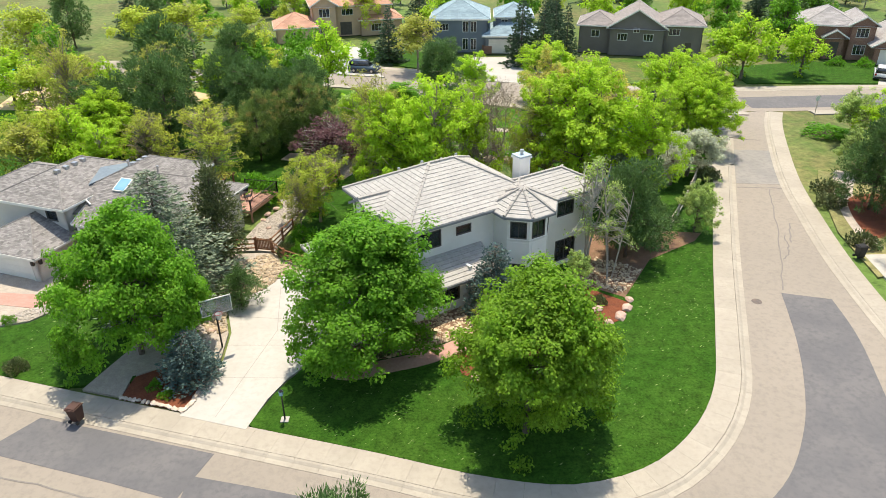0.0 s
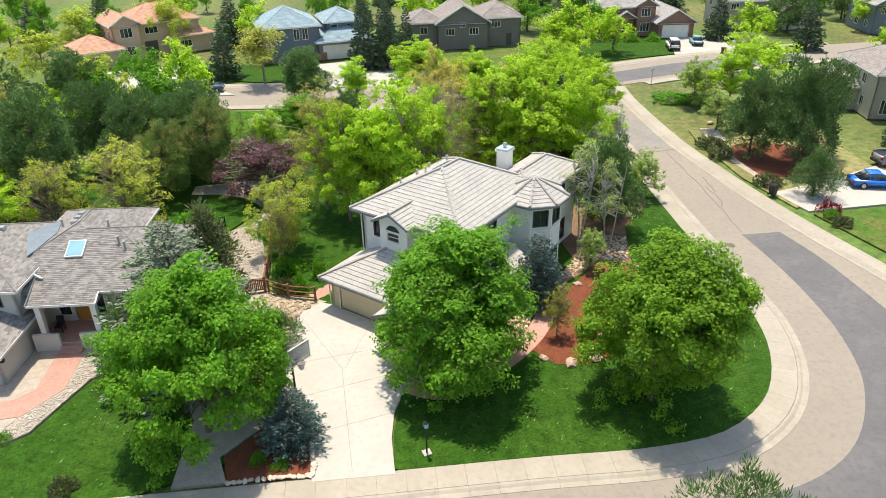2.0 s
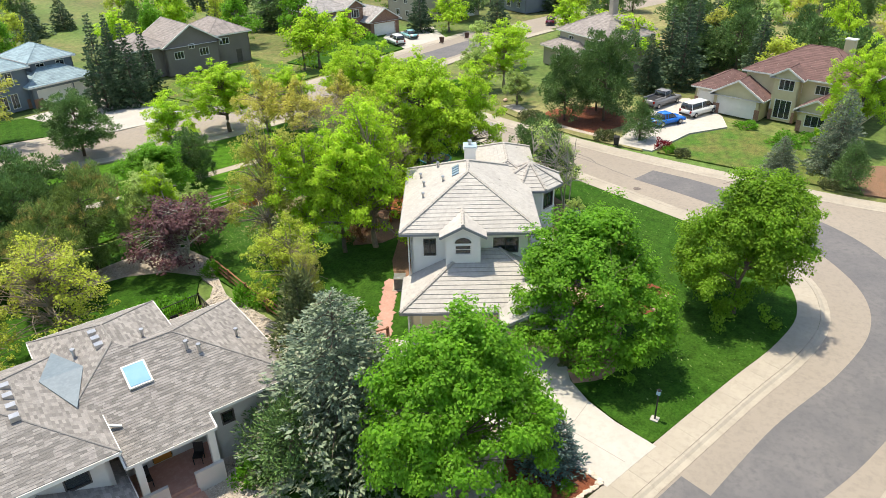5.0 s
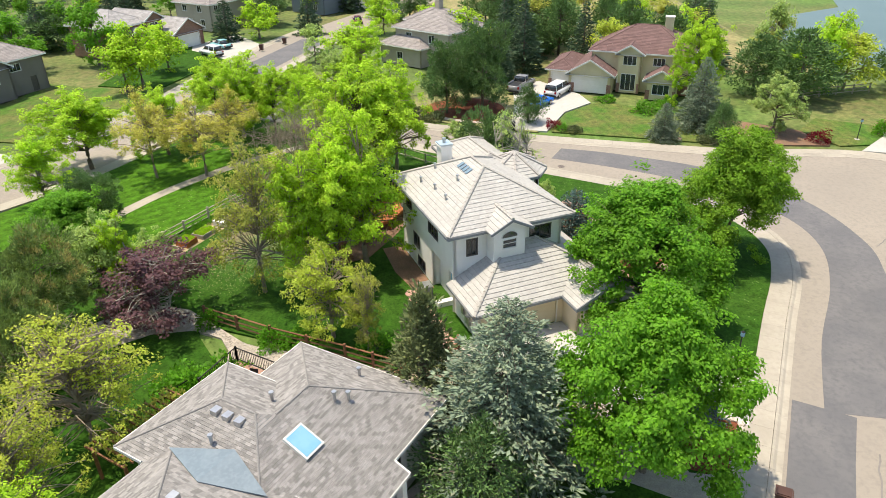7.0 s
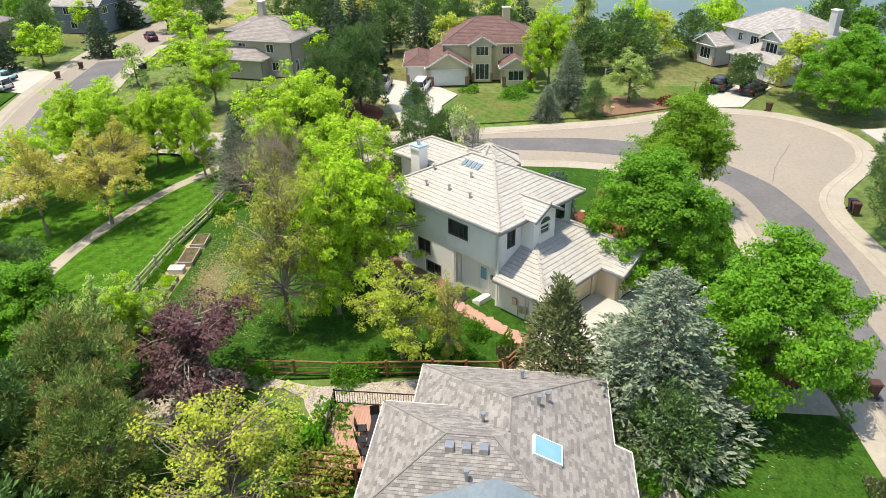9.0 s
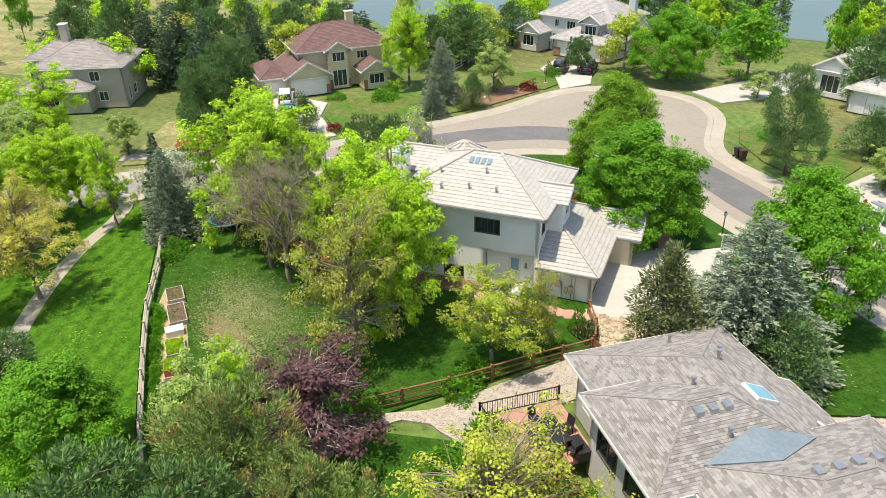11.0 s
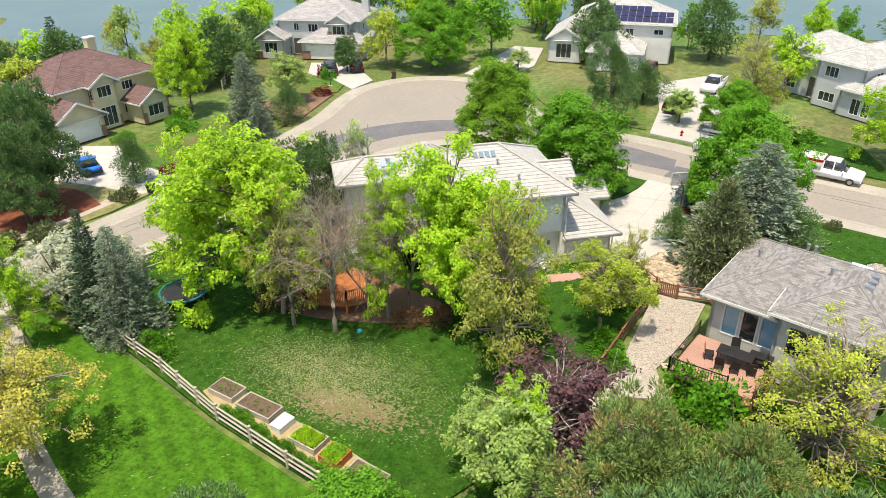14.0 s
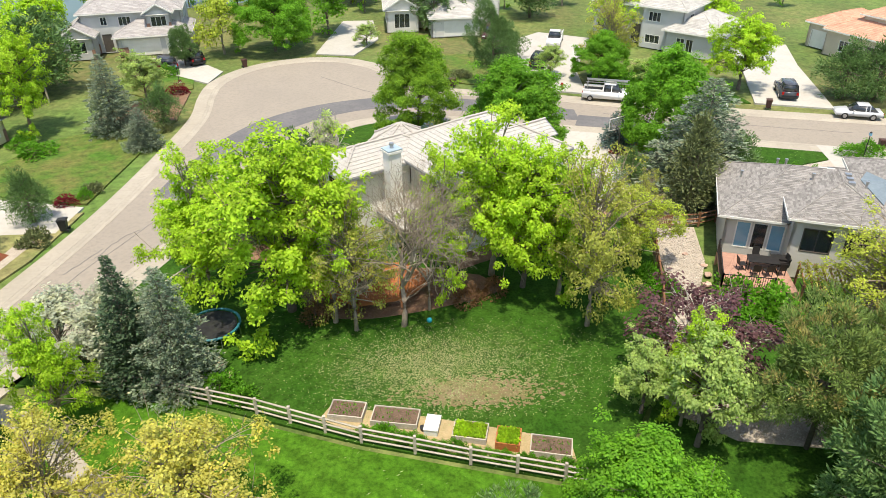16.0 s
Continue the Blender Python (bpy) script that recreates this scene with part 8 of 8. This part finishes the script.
# ---- decks ----
def deck(name, label, pts, z, material, dirs, skip=()):
    """A raised platform of boards over a plan, with posts below."""
    d = tagged(empty(name), label, "deck")
    xs, ys = [p[0] for p in pts], [p[1] for p in pts]
    ux = Vector(dirs).normalized()
    uy = Vector((-ux.y, ux.x))
    c = [(Vector(p).dot(ux), Vector(p).dot(uy)) for p in pts]
    lo, hi = min(v for _, v in c), max(v for _, v in c)
    v = lo
    while v < hi - 0.02:
        cut = []
        for (a0, b0), (a1, b1) in zip(c, c[1:] + c[:1]):
            vm = v + 0.07
            if (b0 - vm) * (b1 - vm) < 0:
                cut.append(a0 + (a1 - a0) * (vm - b0) / (b1 - b0))
        if len(cut) >= 2:
            a, b = ux * min(cut) + uy * (v + 0.07), ux * max(cut) + uy * (v + 0.07)
            part("board", Geo().beam((a.x, a.y, z - 0.02), (b.x, b.y, z - 0.02), 0.135, 0.035).mesh("board", material), d)
        v += 0.15
    for (x0, y0), (x1, y1) in zip(pts, pts[1:] + pts[:1]):
        part("joist", Geo().beam((x0, y0, z - 0.16), (x1, y1, z - 0.16), 0.05, 0.24).mesh("joist", material), d)
    for x, y in pts:
        part("post", Geo().box(x - 0.07, x + 0.07, y - 0.07, y + 0.07, -0.05, z - 0.05).mesh("post", material), d)
    return d


def railing(parent, pts, z, material, h=0.95, gap=0.13, w=0.035):
    for a, b in zip(pts, pts[1:]):
        a, b = Vector(a), Vector(b)
        L = (b - a).length
        part("top_rail", Geo().beam((*a, z + h), (*b, z + h), 0.09 if w > 0.03 else 0.05, 0.05).mesh("top_rail", material), parent)
        part("bottom_rail", Geo().beam((*a, z + 0.1), (*b, z + 0.1), 0.05, 0.05).mesh("bottom_rail", material), parent)
        for p in (a, b):
            part("rail_post", Geo().box(p.x - 0.05, p.x + 0.05, p.y - 0.05, p.y + 0.05, z - 0.1, z + h + 0.08).mesh("rail_post", material), parent)
        k = int(L / gap)
        for i in range(1, k):
            p = a.lerp(b, i / k)
            part("baluster", Geo().box(p.x - w / 2, p.x + w / 2, p.y - w / 2, p.y + w / 2, z + 0.1, z + h).mesh("baluster", material), parent)


cedar = deck("cedar_deck", "orange stained cedar deck behind the house", [(3.6, 57.4), (5.4, 59.2), (8.2, 59.8), (10.8, 58.4), (10.6, 54.2), (7.6, 54.6), (5.0, 55.2)], 0.85, M_WOODR, (1, 0.15))
railing(cedar, [(3.6, 57.4), (5.4, 59.2), (8.2, 59.8), (10.8, 58.4), (10.8, 55.0)], 0.85, M_WOODR)
nd = deck("ranch_deck", "dusty pink composite deck behind the ranch house", [(-15.5, 59.3), (-16.9, 55.0), (-20.8, 56.2), (-20.2, 60.2), (-18.6, 60.0)], 1.05, mat("pink_composite", (0.42, 0.24, 0.18), (0.38, 0.215, 0.16), None, 1, 6, 0.8, 0.1, 30, obj=0.05), (1, -0.32))
railing(nd, [(-16.9, 55.0), (-15.5, 59.3), (-18.6, 60.0)], 1.05, M_DARK, 0.95, 0.14, 0.022)
steps = tagged(empty("deck_stairs"), "pink deck stairs with dark metal handrails", "stairs")
for i in range(5):
    part("tread", Geo().box(0, 1.3, -0.28, 0.02, 0.85 - i * 0.2, 0.9 - i * 0.2, pose(-20.0, 60.3 + 0.0, 0, 0, 0, 14) @ Matrix.Translation((0, 0.3 + 0.28 * i, 0))).mesh("tread", M_FENCE), steps)
for s in (0.0, 1.3):
    mm = pose(-20.0, 60.3, 0, 0, 0, 14)
    part("handrail", Geo().beam(mm @ Vector((s, 0, 1.95)), mm @ Vector((s, 1.5, 0.95)), 0.05, 0.05).beam(mm @ Vector((s, 1.5, 0)), mm @ Vector((s, 1.5, 1.0)), 0.05, 0.05).mesh("handrail", M_DARK), steps)


def table_set(x, y, z, turn, label):
    t = tagged(empty("patio_table", pose(x, y, z, 0, 0, turn)), label, "table")
    part("tabletop", Geo().box(-1.0, 1.0, -0.5, 0.5, 0.7, 0.74).mesh("tabletop", M_DARK), t)
    for a in (-0.9, 0.9):
        for b in (-0.4, 0.4):
            part("leg", Geo().box(a - 0.03, a + 0.03, b - 0.03, b + 0.03, 0, 0.7).mesh("leg", M_DARK), t)


def chair_(x, y, z, turn):
    c = tagged(empty("patio_chair", pose(x, y, z, 0, 0, turn)), "dark metal patio chair beside a table", "chair", "chairs on the decks")
    part("seat", Geo().box(-0.25, 0.25, -0.25, 0.25, 0.42, 0.46).mesh("seat", M_DARK), c)
    part("backrest", Geo().beam((0, -0.25, 0.46), (0, -0.34, 1.0), 0.5, 0.03).mesh("backrest", M_DARK), c)
    for a in (-0.22, 0.22):
        for b in (-0.22, 0.22):
            part("leg", Geo().box(a - 0.02, a + 0.02, b - 0.02, b + 0.02, 0, 0.42).mesh("leg", M_DARK), c)


table_set(-19.0, 57.3, 1.05, -15, "dark glass patio table on the pink deck")
for dx, dy, tt in ((-0.9, 0.8, 180), (0.0, 0.9, 180), (0.8, 0.8, 170), (-1.4, -0.1, 270), (1.4, 0.0, 90), (0.0, -0.9, 0)):
    chair_(-19.0 + dx, 57.3 + dy, 1.05, tt)
table_set(8.6, 57.6, 0.85, 20, "dark patio table on the cedar deck")
for dx, dy, tt in ((-1.2, 0.2, 270), (1.2, 0.3, 90), (0.1, 0.8, 190), (0.2, -0.8, 10)):
    chair_(8.6 + dx, 57.6 + dy, 0.85, tt)
chair_(-27.38, 48.92, 0.5, 161)
chair_(-24.9, 48.1, 0.5, 130)
grill = tagged(empty("barbecue_grill", pose(9.9, 55.4, 0.85, 0, 0, 30)), "covered steel barbecue grill on the deck", "grill")
part("cabinet", Geo().box(-0.6, 0.6, -0.28, 0.28, 0.0, 0.8).mesh("cabinet", M_DARK), grill)
part("hood", Geo().tube([(-0.45, 0, 0.85), (0.45, 0, 0.85)], [0.3, 0.3], 12).mesh("hood", M_STEEL), grill)
box_ = tagged(new("storage_box", Geo().box(-0.6, 0.6, -0.3, 0.3, 0, 0.55).box(-0.64, 0.64, -0.34, 0.34, 0.55, 0.62).mesh("storage_box", M_DARK)), "dark storage box on the pink deck", "box")
box_.matrix_world = pose(-20.4, 56.9, 1.05, 0, 0, -15)
perg = tagged(empty("pergola", pose(-22.6, 60.6, 0, 0, 0, -19)), "weathered pergola overgrown with vines beside the deck", "pergola")
for a in (-2.4, 2.4):
    for b in (-1.2, 1.2):
        part("post", Geo().box(a - 0.07, a + 0.07, b - 0.07, b + 0.07, 0, 2.1).mesh("post", M_FENCE), perg)
for i in range(12):
    part("slat", Geo().box(-2.6 + i * 0.45, -2.52 + i * 0.45, -1.5, 1.5, 2.1, 2.22).mesh("slat", M_FENCE), perg)
r_ = np.random.default_rng(9)
vp = np.stack([r_.uniform(-2.6, 2.6, 900), r_.uniform(-1.5, 1.5, 900), 2.2 + r_.random(900) * 0.25], 1)
part("vine", quads_mesh("vine", cards(vp, r_.normal(size=(900, 3)), 0.22, 0.14, r_), L_GREY), perg)

# ---- back garden ----
def bed(x, y, turn, w, d, label, frame_mat=M_GREYW, green=0, h=0.38):
    b = tagged(empty("raised_bed", pose(x, y, 0, 0, 0, turn)), label, "planter")
    part("board", Geo().box(-w / 2, w / 2, -d / 2, -d / 2 + 0.06, 0, h).mesh("board", frame_mat), b)
    part("board", Geo().box(-w / 2, w / 2, d / 2 - 0.06, d / 2, 0, h).mesh("board", frame_mat), b)
    part("board", Geo().box(-w / 2, -w / 2 + 0.06, -d / 2 + 0.06, d / 2 - 0.06, 0, h).mesh("board", frame_mat), b)
    part("board", Geo().box(w / 2 - 0.06, w / 2, -d / 2 + 0.06, d / 2 - 0.06, 0, h).mesh("board", frame_mat), b)
    part("soil", Geo().box(-w / 2 + 0.06, w / 2 - 0.06, -d / 2 + 0.06, d / 2 - 0.06, 0.0, h - 0.07).mesh("soil", M_SOIL), b)
    rr = np.random.default_rng(int(abs(x * 10)) + 2)
    n = 900 if green else 60
    p = np.stack([rr.uniform(-w / 2 + 0.12, w / 2 - 0.12, n), rr.uniform(-d / 2 + 0.12, d / 2 - 0.12, n), np.full(n, h - 0.06)], 1)
    ax = rr.normal(size=(n, 3)) * 0.6 + np.array([0, 0, 1])
    part("foliage", quads_mesh("foliage", cards(p, ax, 0.22 if green else 0.14, 0.12 if green else 0.08, rr), L_BRIGHT if green else L_SHRUB), b, "leafy green plants" if green else "sparse seedlings")
    return b


bed(8.1, 68.8, -10, 1.9, 1.2, "pale wooden raised bed of bare soil")
bed(5.5, 69.4, -10, 2.5, 1.2, "long pale wooden raised bed of bare soil")
bed(1.6, 70.6, -12, 1.8, 1.2, "raised bed full of leafy greens", M_GREYW, 1)
bed(-0.3, 71.2, -12, 1.25, 1.2, "orange-stained raised bed with young greens", M_WOODR, 1, 0.5)
bed(-2.4, 71.8, -12, 2.1, 1.2, "pale wooden raised bed of bare soil by the lawn")
cold = tagged(empty("cold_frame", pose(3.55, 70.1, 0, 0, 0, -12)), "white plastic cold frame among the garden beds", "cold frame")
part("box", Geo().box(-0.35, 0.35, -0.55, 0.55, 0, 0.4).mesh("box", M_TRIM), cold)
part("lid", Geo().box(-0.38, 0.38, -0.58, 0.58, 0.4, 0.45).mesh("lid", M_TRIM), cold)
pot = tagged(new("flower_pot", Geo().tube([(4.05, 70.2, 0), (4.05, 70.2, 0.25)], [0.12, 0.17], 10).mesh("flower_pot", M_BLACK)), "small dark flower pot by the beds", "pot")
tramp = tagged(empty("trampoline", pose(17.0, 61.6, 0)), "round black trampoline with a teal edge pad", "trampoline")
part("mat", Geo().tube([(0, 0, 0.78), (0, 0, 0.80)], [1.45, 1.45], 28).mesh("mat", M_BLACK), tramp)
ringp = [(1.62 * math.cos(t), 1.62 * math.sin(t), 0.82) for t in np.linspace(0, 2 * math.pi, 33)]
g = Geo().tube(ringp, [0.085] * 33, 6)
part("edge_pad", g.mesh("edge_pad", mat("teal_vinyl", (0.03, 0.20, 0.24), (0.025, 0.16, 0.2), None, 2, 6, 0.5)), tramp)
for k in range(6):
    t = k * math.pi / 3
    part("leg", Geo().tube([(1.6 * math.cos(t), 1.6 * math.sin(t), 0), (1.6 * math.cos(t), 1.6 * math.sin(t), 0.78)], [0.025, 0.025], 6).mesh("leg", M_STEEL), tramp)
toy = tagged(new("play_ball", Geo().tube([(3.6, 60.9, 0.0), (3.6, 60.9, 0.1), (3.6, 60.9, 0.25), (3.6, 60.9, 0.33)], [0.08, 0.18, 0.17, 0.05], 12).mesh("play_ball", mat("turquoise_rubber", (0.02, 0.42, 0.5), (0.02, 0.38, 0.46), None, 2, 6, 0.4), True)), "small turquoise play ball on the lawn", "ball")
ac = tagged(empty("air_conditioner", pose(-5.0, 50.0, 0, 0, 0, 33)), "outdoor air conditioner unit beside the wall", "air conditioner")
part("casing", Geo().box(-0.4, 0.4, -0.4, 0.4, 0.08, 0.95).mesh("casing", mat("grey_casing", (0.2, 0.2, 0.2), (0.15, 0.15, 0.15), None, 3, 9, 0.5)), ac)
part("top", Geo().box(-0.43, 0.43, -0.43, 0.43, 0.95, 1.02).tube([(0, 0, 1.02), (0, 0, 1.05)], [0.3, 0.28], 14).mesh("top", M_STEEL), ac)
part("pad", Geo().box(-0.55, 0.55, -0.55, 0.55, 0, 0.08).mesh("pad", M_CONC), ac)
step_ = tagged(new("door_step", Geo().box(-0.6, 0.6, -0.35, 0.35, 0, 0.2).box(-0.6, 0.6, -0.05, 0.35, 0.2, 0.38).mesh("door_step", M_TRIM)), "white concrete step below the side door", "step")
step_.matrix_world = pose(-5.74, 48.48, 0, 0, 0, 123)
flag = tagged(empty("flagstone_path"), "pink flagstone path along the side wall", "path", kind="structure")
rr = random.Random(3)
for i in range(12):
    f = i / 11
    x, y = -11.2 + 6.4 * f, 46.9 + 4.1 * f
    k = [(x + rr.uniform(0.5, 0.7) * math.cos(t + f * 5), y + 0.8 * rr.uniform(0.6, 0.9) * math.sin(t + f * 5)) for t in [j * math.pi / 3 for j in range(6)]]
    part("flagstone", Geo().prism(k, -0.05, 0.03 + i * 0.0012).mesh("flagstone", M_REDC), flag)


# ---- boulders and stones ----
def stone(name, seed, s, material, sub=2):
    r = random.Random(seed)
    bm = bmesh.new()
    bmesh.ops.create_icosphere(bm, subdivisions=sub, radius=1)
    for v in bm.verts:
        n = noise.noise(v.co * 1.3 + Vector((seed * 3.1, 0, 0))) * 0.45
        v.co *= 1 + n
        v.co.z = max(-0.35, v.co.z * 0.62)
    me = bpy.data.meshes.new(name)
    bm.to_mesh(me)
    bm.free()
    me.materials.append(material)
    return me


M_BOULD = mat("pink_sandstone", (0.50, 0.34, 0.27), (0.44, 0.29, 0.23), (0.58, 0.45, 0.38), 1.2, 6, 0.9, 0.4, 12, obj=0.15)
BOULD = [stone("boulder", k, 1, M_BOULD) for k in range(4)]
rr = random.Random(12)
for x, y, s in ((0.6, 34.2, 0.5), (1.9, 33.1, 0.75), (3.6, 32.9, 0.8), (9.1, 38.0, 0.7), (11.9, 39.5, 0.8), (10.4, 40.4, 0.7), (7.3, 41.0, 0.5), (12.6, 40.6, 0.7), (5.3, 34.8, 0.45), (6.2, 36.2, 0.4), (7.8, 37.4, 0.5), (11.0, 38.8, 0.5), (13.0, 41.6, 0.5), (8.4, 39.6, 0.4), (-15.6, 38.2, 0.4), (-15.9, 56.4, 0.5), (-15.4, 57.6, 0.5), (-16.0, 55.2, 0.4), (-15.2, 53.6, 0.35), (16.0, 64.6, 0.4), (15.2, 65.4, 0.4), (42, 67, 0.6), (38.6, 24.0, 0.5), (34.0, 21.0, 0.5), (31.9, 28.8, 0.5)):
    b = tagged(new("boulder", BOULD[rr.randrange(4)]), "pinkish sandstone boulder set in the bed", "boulder", "boulders in the garden beds")
    b.matrix_world = pose(x, y, 0.04 + s * 0.06, 0, 0, rr.uniform(0, 360)) @ Matrix.Diagonal((s * 0.68, s * 0.5, s * 0.5, 1))
EDGE = [stone("edging_stone", k + 20, 1, M_TRIM if False else mat("pale_cobble", (0.55, 0.48, 0.40), (0.46, 0.38, 0.31), None, 2, 8, 0.85, 0.2, 20, obj=0.25), 1) for k in range(3)]
edging = tagged(empty("stone_edging"), "row of pale cobbles edging the mulch bed", "edging", kind="structure")
line = curve([(-18.9, 31.5), (-16.6, 30.9), (-14.85, 30.4), (-14.5, 32), (-14.0, 34.4)], 9)
for x, y in line:
    o = part("cobble", EDGE[rr.randrange(3)], edging)
    o.matrix_world = pose(x + rr.uniform(-0.05, 0.05), y + rr.uniform(-0.05, 0.05), 0.06, 0, 0, rr.uniform(0, 360)) @ Matrix.Diagonal((0.2, 0.15, 0.14, 1))


def stone_base(seed):
    bm = bmesh.new()
    bmesh.ops.create_icosphere(bm, subdivisions=1, radius=1)
    for v in bm.verts:
        v.co *= 1 + noise.noise(v.co * 1.3 + Vector((seed * 3.1, 0, 0))) * 0.4
    vs = np.array([v.co[:] for v in bm.verts])
    fs = [tuple(v.index for v in f.verts) for f in bm.faces]
    bm.free()
    return vs, fs


def scatter(name, label, poly, n, s0, s1, material, seed):
    """Loose stones over a plan, too many to count, as one mesh."""
    r = np.random.default_rng(seed)
    base, faces = stone_base(seed)
    poly = np.array(poly)
    lo, hi = poly.min(0), poly.max(0)
    vs, fs = [], []
    while len(vs) < n:
        p = lo + (hi - lo) * r.random(2)
        inside = False
        for (x0, y0), (x1, y1) in zip(poly, np.roll(poly, -1, 0)):
            if (y0 > p[1]) != (y1 > p[1]) and p[0] < (x1 - x0) * (p[1] - y0) / (y1 - y0) + x0:
                inside = not inside
        if not inside:
            continue
        s = s0 + (s1 - s0) * r.random() ** 2
        t = r.random() * 6.28
        c, sn = math.cos(t), math.sin(t)
        q = base * np.array([s, s * (0.6 + 0.4 * r.random()), s * 0.6])
        q = np.stack([q[:, 0] * c - q[:, 1] * sn + p[0], q[:, 0] * sn + q[:, 1] * c + p[1], q[:, 2] + 0.03], 1)
        fs += [tuple(i + len(vs) * len(base) for i in f) for f in faces]
        vs.append(q)
    return tagged(new(name, mesh_of(name, np.concatenate(vs), fs, material)), label, "stones", kind="stuff")


M_GRAVELS = mat("pale_stone", (0.44, 0.395, 0.335), (0.37, 0.325, 0.27), (0.50, 0.46, 0.41), 1.2, 6, 0.85, 0.2, 20, island=0.25)
scatter("river_stones", "tan river stones beside the driveway", [(-13.4, 43.4), (-14.8, 42.3), (-15.3, 40.5), (-14.5, 38), (-16, 38), (-17, 42), (-17, 47), (-14, 49), (-10.6, 46.6), (-12.3, 45.4)], 1600, 0.08, 0.24, M_STONE, 5)
scatter("cobbles", "brown cobbles beneath the front maple", [(-7.2, 35.8), (-6.0, 34.6), (-3.6, 35.1), (-1.4, 35.9), (1.1, 37.4), (3.1, 39.6), (3.2, 41), (0, 41.2), (-6, 37.2)], 1300, 0.06, 0.18, M_STONE, 6)
scatter("cobbles", "tan cobbles along the east bay", [(5, 41.2), (8.8, 42.6), (10.7, 43.6), (12.8, 42.4), (15, 46), (12, 48), (9.5, 44.8)], 700, 0.06, 0.18, M_STONE, 7)
scatter("garden_gravel", "pale stones of the ranch front garden", [(-22.2, 43.8), (-25.5, 43.4), (-28.5, 39.6), (-32, 38.4), (-29.4, 41.0), (-26.8, 42.8), (-25.5, 47.6), (-22, 46.4)], 2600, 0.03, 0.08, M_GRAVELS, 8)
scatter("garden_gravel", "pale stones of the side yard", [(-12.9, 57), (-13.8, 49.8), (-17.0, 49.8), (-16.3, 54.6), (-14.8, 58), (-15.6, 60.5), (-13.8, 61.0), (-12.4, 60.8), (-12.6, 60)], 2600, 0.03, 0.075, M_GRAVELS, 10)
scatter("garden_gravel", "pale stones round the oval lawn", [(-12.5, 60.6), (-10.9, 63.6), (-9.6, 66), (-9.4, 69.2), (-12, 71.3), (-16.8, 72.1), (-17.3, 70.6), (-14.7, 69.4), (-12.4, 67.0), (-11.5, 64.4), (-12.0, 62.2), (-13.2, 61.3)], 2400, 0.03, 0.075, M_GRAVELS, 11)

# ---- playground beyond the trees ----
shel = tagged(empty("play_shelter", pose(-62, 101, 0, 0, 0, 20)), "teal roofed playground shelter on posts", "shelter")
for a in (-1.6, 1.6):
    for b in (-1.6, 1.6):
        part("post", Geo().tube([(a, b, 0), (a, b, 2.4)], [0.06, 0.06], 6).mesh("post", M_STEEL), shel)
part("roof", Geo().tube([(0, 0, 2.4), (0, 0, 3.6)], [2.9, 0.1], 4).mesh("roof", mat("teal_metal", (0.02, 0.30, 0.30), (0.02, 0.26, 0.27), None, 2, 6, 0.5)), shel)
